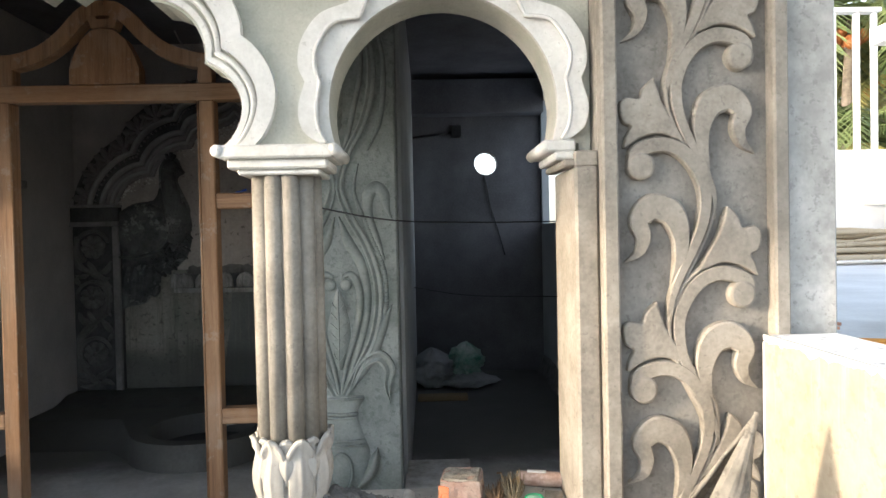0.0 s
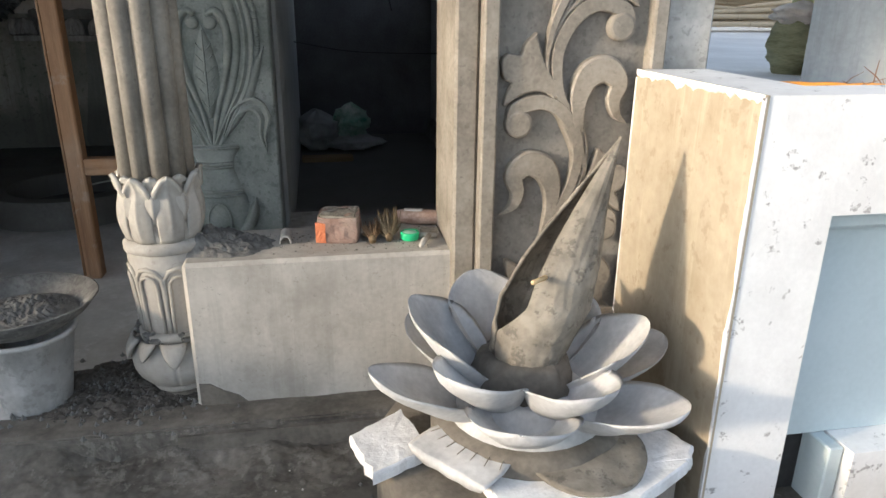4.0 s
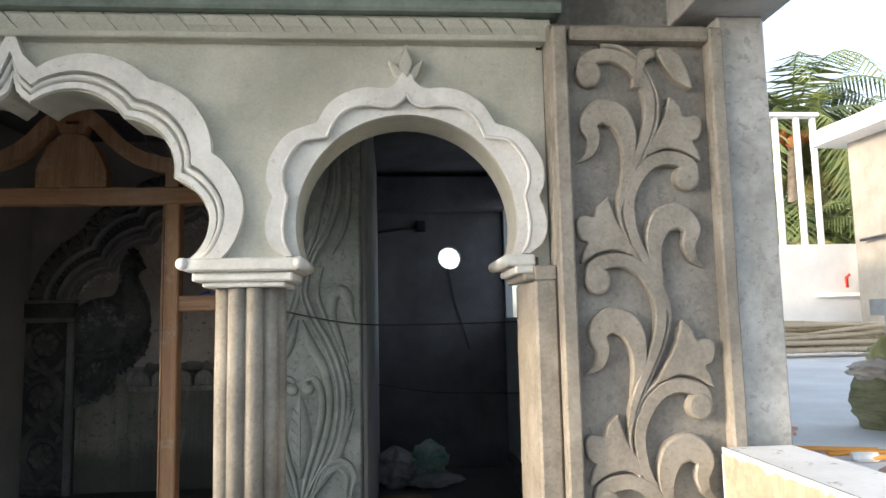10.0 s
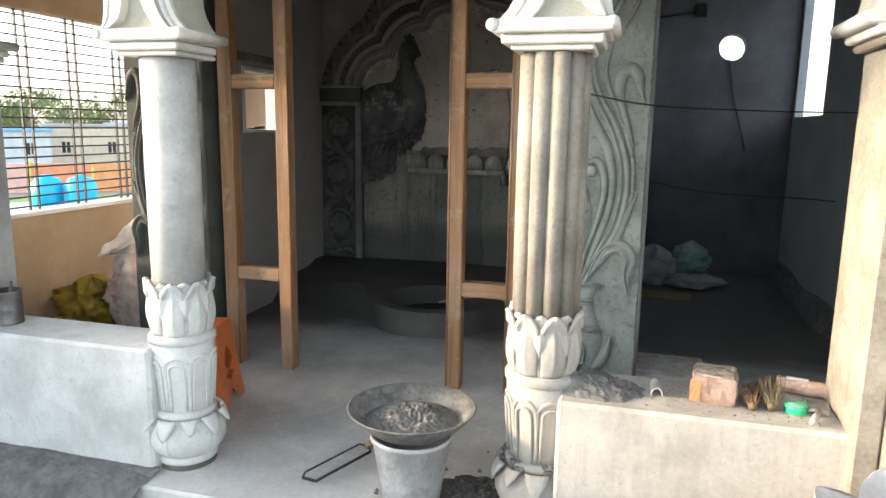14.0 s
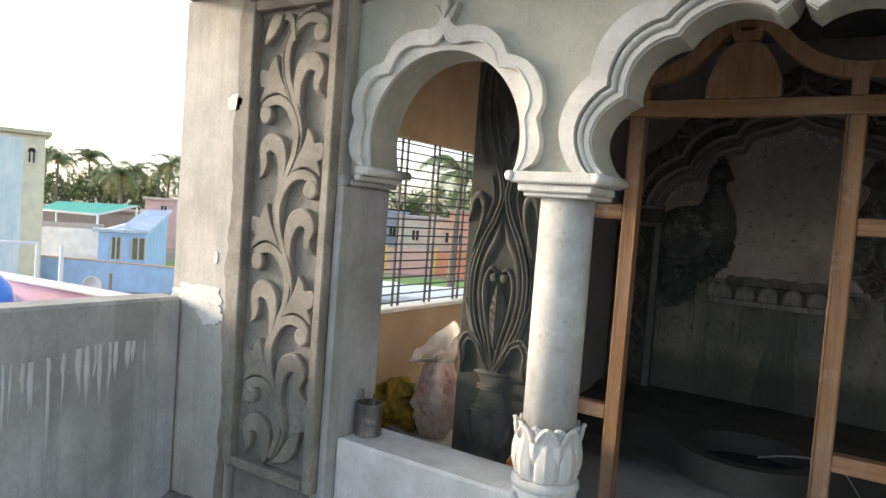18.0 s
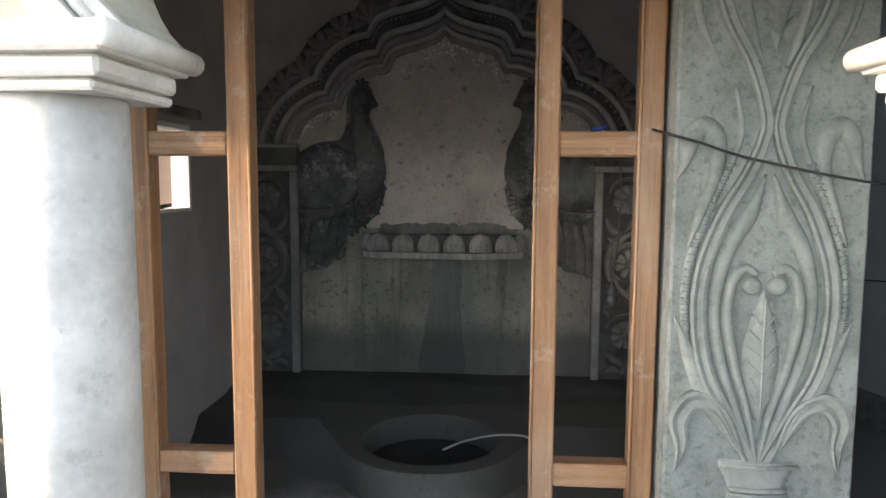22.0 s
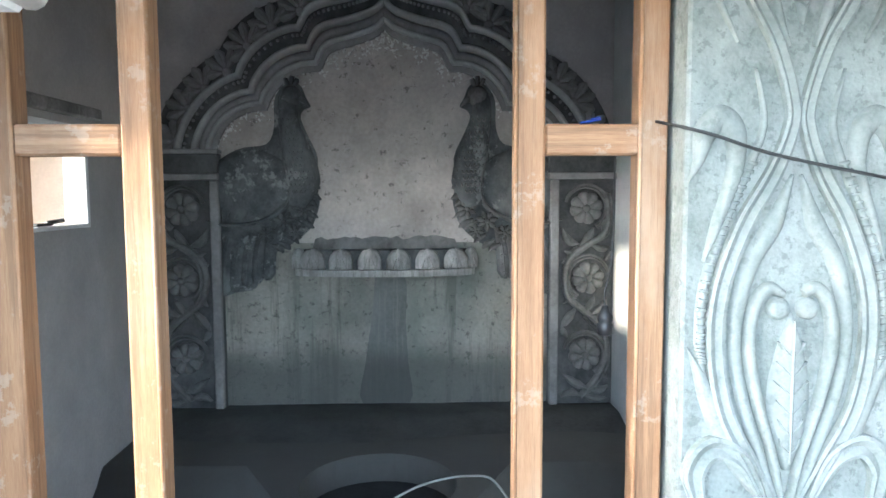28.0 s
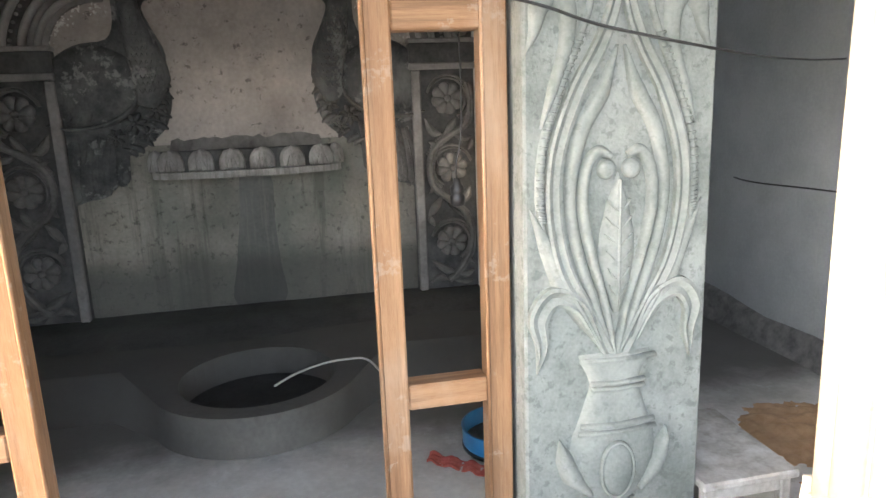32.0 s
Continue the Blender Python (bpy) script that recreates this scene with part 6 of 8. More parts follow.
m.grid(40, 10, flap, True, 0.006)
part("open_mouth", m, WHITE_SACK, t, "frayed off-white sack mouth")
tagged(part("sack", blob(-3.66, 3.82, 0.0, 0.20, 0.20, 0.33, 5, 0.75, 60, 30, power=0.5), YELLOW_SACK), "crumpled dark yellow plastic sack on the floor", "sack")
tagged(part("sack", blob(-3.20, 3.12, 0.0, 0.20, 0.15, 0.27, 8, 0.35), DARK_SACK), "dark dirty sack lying on the floor", "sack")
tagged(part("sack", blob(-3.80, 2.95, 0.0, 0.16, 0.2, 0.18, 9, 0.35), DARK_SACK), "dark flattened sack beside the wall", "sack")
tagged(part("sack", blob(-0.04, 6.42, 0.0, 0.17, 0.18, 0.34, 11, 0.5, 44, 24, power=0.5), GREY_SACK), "crumpled grey cement sack on the floor", "sack")
tagged(part("sack", blob(0.27, 6.40, 0.10, 0.15, 0.15, 0.30, 12, 0.55, 44, 24, power=0.5), GREEN_SACK), "crumpled green and white sack on another sack", "sack")
tagged(part("sack", blob(0.28, 6.38, 0.0, 0.22, 0.18, 0.14, 13, 0.5, 44, 16, power=0.45), GREY_SACK), "flat grey cement sack under another", "sack")
tagged(part("plank", M().box(-0.17, 0.25, 5.85, 5.98, 0.0, 0.04, 0.008), flat("ochre_board", (0.28, 0.2, 0.1))), "short ochre board on the floor", "board")

# tin with brushes
t = thing("tin_can", "rusty round paint tin with sticks, on the sill", "can", (-2.79, 2.395, 0.495))
part("body", M().lathe(0, 0, [(0.058, 0), (0.060, 0.004), (0.058, 0.01), (0.058, 0.06), (0.0595, 0.065), (0.058, 0.07), (0.058, 0.135), (0.061, 0.142), (0.055, 0.143), (0.053, 0.05), (0.01, 0.05)], 32), TIN, t)
for a, b in (((-0.03, 0, 0.05), (-0.05, 0.01, 0.19)), ((0.01, 0.01, 0.05), (0.0, 0.03, 0.175)), ((0.02, -0.01, 0.05), (0.045, -0.02, 0.165))):
    part("brush_stick", M().tube([a, b], 0.005, 6), BARK, t)

# things on the right sill
ZS = 0.497


def rough_block(lx, ly, lz, amount, seed, n=9):
    """A block with worn, uneven faces, standing on z = 0."""
    m = M()

    def push(x, y, z):
        p = (x * 28 + seed, y * 28, z * 28)
        q = (x * 80 + seed, y * 80, z * 80)
        w = 0.9 if z > 0.01 else 0.0
        corner = 1 - 0.05 * (abs(2 * x / lx) ** 6 * abs(2 * y / ly) ** 6 + abs(2 * z / lz - 1) ** 8 * (abs(2 * x / lx) ** 6 + abs(2 * y / ly) ** 6) * 0.6)
        k = amount * w
        return (x * corner + k * noise.noise(p) + 0.4 * k * noise.noise(q), y * corner + k * noise.noise((p[1], p[2], p[0])) + 0.4 * k * noise.noise((q[1], q[2], q[0])), z + (k * noise.noise((p[2], p[0], p[1])) + 0.4 * k * noise.noise((q[2], q[0], q[1]))))
    for a, b in ((0, 1), (1, 2), (2, 0)):
        c = 3 - a - b
        size = (lx, ly, lz)
        for side in (0, 1):
            def fn(u, v):
                p = [0.0, 0.0, 0.0]
                p[a], p[b], p[c] = (u if side else 1 - u) * size[a], v * size[b], side * size[c]
                return push(p[0] - lx / 2, p[1] - ly / 2, p[2])
            m.grid(n, n, fn, False)
    first, slot = {}, []
    for p in m.v:
        key = tuple(round(c, 5) for c in p)
        slot.append(first.setdefault(key, len(first)))
    skin = M()
    return skin.add(list(first), [tuple(slot[k] for k in q) for q in m.f])


t = thing("brick", "broken red clay brick with a dusty top on the sill", "brick", (0.028, 2.425, ZS), "bricks")
part("body", rough_block(0.135, 0.145, 0.086, 0.006, 3.0), BRICK, t, "mauve-brown broken clay")
m = M()
m.grid(14, 14, lambda u, v: (-0.066 + 0.130 * u, -0.070 + 0.139 * v, 0.0885 + 0.005 * noise.noise((u * 5, v * 5, 2)) + 0.003 * noise.noise((u * 16, v * 16, 5)) - 0.008 * max(0, 2 * max(abs(u - 0.5), abs(v - 0.5)) - 0.86) / 0.14), False)
tagged(part("dust_layer", m, BRICK_DUST, t, "grey-brown caked dust"), kind="stuff")
m = M()
m.grid(6, 10, lambda u, v: (-0.0700 + (0.032 + 0.006 * noise.noise((v * 4, 2, 1))) * u, -0.0750 + 0.003 * noise.noise((u * 4, v * 6, 3)), 0.004 + 0.070 * v + 0.006 * u * math.sin(5 * v)), False, 0.006)
part("broken_face", m, BRICK_RED, t, "fresh orange broken face")
t.rotation_euler = (0, 0, radians(-8))
t = thing("paper_roll", "pinkish brown wrapped roll with a torn strip on the sill", "roll", (0.316, 2.528, ZS + 0.026))
t.rotation_euler = (0, radians(90), radians(-14))
part("wrapper", M().lathe(0, 0, [(0.002, -0.084), (0.018, -0.084), (0.024, -0.078), (0.026, -0.03), (0.0265, 0.03), (0.024, 0.078), (0.017, 0.084), (0.002, 0.083)], 28, lambda a, z: 1 + 0.05 * noise.noise((2 * math.cos(a), 2 * math.sin(a), z * 30)) + 0.03 * noise.noise((5 * math.cos(a), 5 * math.sin(a), z * 70))), ROLL_PAPER, t)
m = M()
m.grid(8, 6, lambda u, v: (0.0282 * math.cos(radians(150 + 60 * v)), 0.0282 * math.sin(radians(150 + 60 * v)), -0.055 + 0.065 * u), True, 0.001)
part("torn_strip", m, flat("white_paper", (0.72, 0.70, 0.66)), t, "torn white paper strip")
t = thing("bottle_cap", "green plastic lid with a pale top on the sill", "lid", (0.259, 2.368, ZS))
part("rim", M().lathe(0, 0, [(0.001, 0), (0.029, 0), (0.031, 0.003), (0.032, 0.022), (0.030, 0.026), (0.027, 0.026), (0.026, 0.0225), (0.001, 0.0225)], 32), GREEN_P, t)
part("top_disc", M().lathe(0, 0, [(0.0255, 0.0226), (0.024, 0.0245), (0.001, 0.025)], 28), flat("pale_green_plastic", (0.38, 0.62, 0.50), 0.5), t, "pale green disc")
t = thing("pipe_fitting", "short split piece of whitish pipe lying on the sill", "pipe fitting", (-0.150, 2.40, ZS))
m = M()
m.grid(14, 8, lambda u, v: (0.0195 * math.cos(math.pi * (1 - u)) * (1 + 0.04 * noise.noise((u * 3, v * 3, 0))), -0.028 + 0.098 * v + 0.003 * noise.noise((u * 6, 0, v)), 0.002 + 0.026 * math.sin(math.pi * u)), True, 0.004)
part("half_tube", m, STOOL_W, t)


def tied_brush(x, y, reach, lift, count, width, mat, name, label, seed):
    """A bundle of bristles lying with its tied end towards the sill's edge."""
    rb = random.Random(seed)
    t = thing(name, label, "brush", (x, y, ZS))
    part("tied_end", M().tube([(-0.003, -0.016, 0.013), (0, 0.012, 0.015)], 0.0125, 10), flat("string_binding", (0.15, 0.105, 0.055)) if "string_binding" not in bpy.data.materials else bpy.data.materials["string_binding"], t)
    m = M()
    for k in range(count):
        e, g = rb.uniform(-1, 1), rb.uniform(0, 1)
        p = Vector((0.009 * e, -0.010 + 0.02 * rb.random(), 0.010 + 0.009 * g))
        q = Vector((width * e + rb.uniform(-0.008, 0.008), reach * rb.uniform(0.75, 1.1), 0.008 + lift * g * rb.uniform(0.6, 1.1)))
        m.tube([p, (p + q) / 2 + Vector((0.3 * width * e, 0, 0.008)), q], 0.0013, 4)
    tagged(part("bristles", m, mat, t), kind="stuff")


tied_brush(0.134, 2.348, 0.075, 0.055, 110, 0.032, flat("coir", (0.24, 0.15, 0.08)), "coir_brush", "small bundle of brown coconut fibre on the sill", 3)
tied_brush(0.190, 2.362, 0.080, 0.085, 160, 0.040, flat("bristle", (0.22, 0.17, 0.10)), "old_brush", "worn olive-brown bristle brush lying on the sill", 5)
t = thing("scraper", "whitish paint scraper with a brown-grey blade on the sill", "tool", (0.305, 2.33, ZS))
part("handle", M().tube([(-0.022, -0.062, 0.011), (-0.005, -0.02, 0.013), (0.018, 0.030, 0.012)], 0.0095, 8), STOOL_W, t)
part("ferrule", M().tube([(-0.012, 0.045, 0.010), (0.045, 0.032, 0.010)], 0.0085, 8), STOOL_W, t)
m = M().add([(-0.012, 0.046, z) for z in (0.007, 0.011)] + [(0.046, 0.034, z) for z in (0.007, 0.011)] + [(0.064, 0.118, z) for z in (0.007, 0.011)] + [(0.004, 0.132, z) for z in (0.007, 0.011)], [(0, 2, 4, 6), (7, 5, 3, 1), (0, 1, 3, 2), (2, 3, 5, 4), (4, 5, 7, 6), (6, 7, 1, 0)])
part("blade", m, BRICK_DUST, t, "brown-grey blade")
m = M()


def heap(u, v):
    a = 2 * math.pi * u
    edge = 1 + 0.18 * noise.noise((2 * math.cos(a), 2 * math.sin(a), 3)) + 0.10 * noise.noise((7 * math.cos(a), 7 * math.sin(a), 1))
    x, y = -0.345 + 0.155 * v * edge * math.cos(a), 2.395 + 0.118 * v * edge * math.sin(a)
    rise = 0.030 + 0.045 * max(0, min(1, (-0.30 - x) / 0.15))
    h = (1 - v ** 2.5) * rise * (1 + 0.5 * noise.noise((x * 22, y * 22, 0))) + min(1, 4 * (1 - v)) * (0.009 * noise.noise((x * 75, y * 75, 2)) + 0.006 * noise.noise((x * 160, y * 160, 4)))
    return max(x, -0.452), y, ZS - 0.003 + max(-0.001, h)


m.grid(120, 50, heap, True)
tagged(part("mortar_heap", m, MORTAR), "heap of damp crumbly mortar on the sill", "mortar", kind="stuff")

m = M()
for k in range(260):
    x, y = random.uniform(-0.25, 0.33), random.uniform(2.275, 2.50)
    r = random.uniform(0.0015, 0.005)
    b = [(x + r * math.cos(a) * random.uniform(0.7, 1.3), y + r * math.sin(a) * random.uniform(0.7, 1.3), ZS - 0.003) for a in (0, 1.57, 3.14, 4.71)]
    m.add(b + [(x, y, ZS - 0.002 + r * 0.8)], [(0, 1, 4), (1, 2, 4), (2, 3, 4), (3, 0, 4)])
tagged(part("sill_crumbs", m, MORTAR), "crumbs of mortar scattered on the sill", "rubble", kind="stuff")

# bucket and pan of mortar
t = thing("bucket", "cement-splashed pale plastic bucket", "bucket", (-0.975, 2.36, 0.0))
part("body", M().lathe(0, 0, [(0.098, 0), (0.102, 0.006), (0.122, 0.13), (0.142, 0.247), (0.15, 0.25), (0.15, 0.265), (0.138, 0.265), (0.118, 0.13), (0.096, 0.01), (0.001, 0.01)], 40), BUCKET, t)
t = thing("mortar_pan", "round iron mortar pan caked with cement, on a bucket", "pan", (-0.975, 2.36, 0.266))
t.scale = (0.93, 0.93, 0.93)
part("bowl", M().lathe(0, 0, [(0.10, 0.0), (0.16, 0.022), (0.21, 0.06), (0.242, 0.098), (0.248, 0.104), (0.243, 0.107), (0.206, 0.072), (0.155, 0.034), (0.09, 0.012), (0.001, 0.01)], 48), PAN_IRON, t)
m = M()


def pan_heap(u, v):
    a, r = 2 * math.pi * u, 0.188 * v
    x, y = r * math.cos(a), r * math.sin(a)
    lump = 1 + 0.5 * noise.noise((x * 15, y * 15, 4)) + 0.16 * noise.noise((x * 60, y * 60, 1))
    return x, y - 0.006, 0.050 + 0.038 * (1 - v ** 2) * lump + 0.010 * noise.noise((x * 75, y * 75, 7)) * (1 - v ** 4)


m.grid(72, 34, pan_heap, False)
tagged(part("mortar", m, MORTAR, t, "heap of wet grey mortar"), kind="stuff")

# hacksaw
t = thing("hacksaw", "black hacksaw with a wooden grip lying on the floor", "saw", (-1.33, 2.55, 0.0))
m = M().tube([(0.06, 0.13, 0.02), (0.09, 0.08, 0.022), (-0.02, -0.20, 0.02), (-0.08, -0.19, 0.02)], 0.006, 6)
m.tube([(0.06, 0.13, 0.02), (0.02, 0.135, 0.02), (-0.09, -0.15, 0.02), (-0.08, -0.19, 0.02)], 0.004, 6)
part("frame", m, IRON, t)
part("grip", M().tube([(0.055, 0.12, 0.022), (0.085, 0.20, 0.024)], 0.014, 8), WOOD, t)

# orange stool: four tapered panels with three-cornered cut-outs
t = thing("plastic_stool", "orange plastic stool with cut-out tapered sides", "stool", (-2.22, 2.92, 0.0))
t.rotation_euler = (0, 0, radians(14))
t.scale = (1, 1, 0.9)
part("seat", M().box(-0.108, 0.108, -0.108, 0.108, 0.425, 0.447, 0.010), ORANGE, t)
slots = [(0.0, 0.075), (0.05, 0.05), (0.09, 0.0), (0.13, 0.0), (0.17, 0.062), (0.19, 0.0), (0.23, 0.058), (0.27, 0.046), (0.31, 0.022), (0.33, 0.0), (0.43, 0.0)]
for k in range(4):
    ca, sa = math.cos(math.pi / 2 * k), math.sin(math.pi / 2 * k)
    v, spot, f = [], {}, []

    def at(e, z, back):
        key = (round(e, 5), z, back)
        if key not in spot:
            r = 0.152 - 0.105 * z - 0.008 * back
            spot[key] = len(v)
            v.append((r * ca - e * sa, r * sa + e * ca, z))
        return spot[key]
    for d in (-1, 1):
        for (za, ga), (zb, gb) in zip(slots, slots[1:]):
            e = [(d * ga, za), (d * (0.150 - 0.105 * za), za), (d * (0.150 - 0.105 * zb), zb), (d * gb, zb)]
            fa, ba = [at(w, z, 0) for w, z in e], [at(w, z, 1) for w, z in e]
            f += [tuple(fa), tuple(reversed(ba)), (fa[1], ba[1], ba[2], fa[2])]
            if ga or gb:
                f.append((fa[3], ba[3], ba[0], fa[0]))
    part("side_panel", M().add(v, f), ORANGE, t)

# low wooden stool, sand, sieve, cloth, hose
t = thing("low_stool", "low paint-splashed wooden stool beside a carved pillar", "stool", (-0.02, 3.575, 0.0))
part("top", M().box(-0.18, 0.155, -0.235, 0.23, 0.158, 0.186, 0.006), STOOL_W, t)
for x in (-0.16, 0.11):
    for y in (-0.21, 0.18):
        part("leg", M().box(x, x + 0.035, y, y + 0.035, 0.0, 0.158, 0.004), STOOL_W, t)
part("apron", M().box(-0.125, 0.11, -0.205, -0.185, 0.105, 0.158, 0.003), STOOL_W, t)
part("apron", M().box(0.125, 0.14, -0.175, 0.18, 0.105, 0.158, 0.003), STOOL_W, t)
m = M()
m.grid(60, 60, lambda u, v: (0.30 + 0.62 * u, 3.50 + 0.62 * v, -0.006 + 0.04 * max(0, 1 - ((2 * u - 1) ** 2 + (2 * v - 1) ** 2)) * (1 + 0.5 * noise.noise((u * 6, v * 6, 9))) + 0.012 * noise.noise((u * 11, v * 11, 3)) + 0.006 * noise.noise((u * 30, v * 30, 5))), True)
tagged(part("sand_patch", m, SAND), "spread of orange sand on the floor", "sand", kind="stuff")
t = thing("sieve", "round sand sieve with a blue rim", "sieve", (-0.60, 4.08, 0.0))
part("rim", M().lathe(0, 0, [(0.165, 0.004), (0.168, 0.03), (0.168, 0.085), (0.172, 0.09), (0.163, 0.09), (0.161, 0.004)], 40), BLUE_P, t, "bright blue rim")
part("foot_ring", M().lathe(0, 0, [(0.166, 0.0), (0.170, 0.004), (0.170, 0.016), (0.166, 0.02)], 40), IRON, t)
part("mesh_sheet", M().lathe(0, 0, [(0.001, 0.02), (0.16, 0.02), (0.16, 0.024), (0.001, 0.024)], 32), MORTAR, t)
m = M()
m.grid(20, 12, lambda u, v: (-0.93 + 0.20 * u + 0.03 * v, 4.02 - 0.17 * u + 0.07 * v, 0.004 + 0.018 * abs(noise.noise((u * 5, v * 4, 3))) + 0.006 * math.sin(20 * u)), True, 0.004)
tagged(part("cloth", m, RED_CLOTH), "crumpled red net cloth on the floor", "cloth")
tagged(part("hose", M().tube(curve([(-1.49, 4.545, 0.165), (-1.395, 4.62, 0.180), (-1.28, 4.68, 0.187), (-1.17, 4.71, 0.186), (-1.07, 4.71, 0.172), (-0.99, 4.70, 0.075), (-0.94, 4.67, 0.012)], 8), 0.0055, 8), flat("pale_hose", (0.40, 0.40, 0.36))), "thin pale hose curving out of the basin", "hose")
t = thing("pen", "blue plastic pen cap on a wooden rail", "pen", (-0.945, 3.475, 1.603))
t.scale = (0.6, 0.6, 0.6)
part("barrel", M().tube([(-0.055, 0, 0.006), (-0.02, 0.001, 0.010), (0.03, 0.004, 0.022)], 0.0055, 8, 0.0075), flat("blue_cap", (0.012, 0.045, 0.28), 0.3), t)
part("clip", M().tube([(-0.012, -0.001, 0.020), (0.026, 0.002, 0.030)], 0.0025, 6), flat("blue_cap_clip", (0.012, 0.045, 0.28), 0.3), t)

# cables
tagged(part("cable", M().tube(curve([(-0.80, 3.440, 1.606), (-0.765, 3.36, 1.585), (-0.70, 3.325, 1.562), (-0.55, 3.318, 1.515), (-0.22, 3.322, 1.452), (0.2, 3.66, 1.442), (0.65, 4.02, 1.445), (1.097, 4.38, 1.458)], 8), 0.004, 6), CABLE), "thin black cable strung across the pillar", "cable")
tagged(part("cable", M().tube(curve([(-0.18, 5.9, 0.95), (0.3, 5.8, 0.88), (1.08, 5.5, 0.875), (1.085, 5.0, 0.845), (1.085, 4.5, 0.862), (1.085, 3.5, 0.90), (1.085, 2.7, 0.93)], 8), 0.0045, 6), CABLE), "thin black cable along the plaster wall", "cable")
tagged(part("cable", M().tube(curve([(0.52, 7.08, 1.99), (0.55, 7.085, 1.85), (0.585, 7.085, 1.65), (0.66, 7.085, 1.40), (0.72, 7.085, 1.17)], 6), 0.006, 6), CABLE), "black cable hanging on the dark wall", "cable")
t = thing("lamp_holder", "black bulb holder hanging on a thin wire", "bulb holder", (-0.875, 3.56, 0))
part("wire", M().tube(curve([(0, -0.03, 1.53), (0.01, 0, 1.4), (0.005, 0.0, 1.25), (-0.012, 0, 1.17), (-0.01, 0, 1.13)], 6), 0.003, 6), CABLE, t)
part("holder", M().lathe(-0.01, 0, [(0.008, 1.135), (0.012, 1.12), (0.020, 1.11), (0.020, 1.095), (0.016, 1.09), (0.021, 1.085), (0.021, 1.06), (0.012, 1.055)], 20), IRON, t)
t = thing("conduit", "black pipe with a junction box on the dark wall", "conduit")
part("pipe", M().tube([(-0.19, 7.085, 2.365), (0.22, 7.085, 2.415)], 0.012, 8), IRON, t)
part("box", M().box(0.20, 0.30, 7.05, 7.10, 2.365, 2.48, 0.006), IRON, t)
tagged(part("cable", M().tube(curve([(-1.30, 3.62, 2.42), (-1.25, 3.6, 2.34), (-1.14, 3.58, 2.27), (-1.08, 3.58, 2.29), (-1.02, 3.59, 2.20)], 6), 0.004, 6), flat("grey_wire", (0.3, 0.3, 0.3))), "loose grey wires above the lintel", "cable")

# ---- cement lotus on its pedestal ----
LX, LY = 0.475, 1.70
ped = thing("pedestal", "round brown wet-cement pedestal drum", "pedestal", (LX, LY, -0.1))
part("drum", M().lathe(0, 0, [(0.395, 0), (0.395, 0.24), (0.38, 0.262), (0.28, 0.265)], 56), MUD, ped)
part("upper_drum", M().lathe(0.0, 0.0, [(0.25, 0.26), (0.25, 0.33), (0.23, 0.35), (0.15, 0.36)], 48), MUD, ped)


def slab(outline, z0, z1, seed):
    """A broken plate with a crumbled edge."""
    pts = []
    for k in range(len(outline)):
        (xa, ya), (xb, yb) = outline[k], outline[(k + 1) % len(outline)]
        for j in range(7):
            s = j / 7
            pts.append((xa + (xb - xa) * s + 0.012 * noise.noise((k * 9.1 + j * 0.9, seed, 0)), ya + (yb - ya) * s + 0.012 * noise.noise((k * 9.1 + j * 0.9, seed, 7))))
    n = len(pts)
    mx, my = sum(p[0] for p in pts) / n, sum(p[1] for p in pts) / n
    m = M()
    v = []
    for q, z in ((0.985, z0), (1.0, (z0 + z1) / 2), (0.99, z1 - 0.004), (0.96, z1), (0.6, z1), (0.3, z1)):
        for k, (x, y) in enumerate(pts):
            v.append((mx + (x - mx) * q, my + (y - my) * q, z + (0.0025 * noise.noise((x * q * 40, y * q * 40, seed)) if z > z0 else 0)))
    f = [(r * n + k, r * n + (k + 1) % n, (r + 1) * n + (k + 1) % n, (r + 1) * n + k) for r in range(5) for k in range(n)]
    f += [tuple(reversed(range(n))), tuple(range(5 * n, 6 * n))]
    return m.add(v, f)


for k, (outline, z1) in enumerate((([(0.784, 1.70), (0.868, 1.525), (0.822, 1.462), (0.60, 1.335), (0.47, 1.35), (0.40, 1.375), (0.325, 1.40), (0.30, 1.51), (0.5, 1.62)], 0.202), ([(0.012, 1.71), (0.06, 1.545), (0.21, 1.62), (0.16, 1.81)], 0.200))):
    tagged(part("white_slab", slab(outline, 0.166, z1, k + 3), FOAM), "broken crumbly white slab under the lotus", "slab", "white slabs")
lot = thing("lotus_flower", "large grey cement lotus flower with an unfinished cone", "flower sculpture", (LX, LY, 0.0))


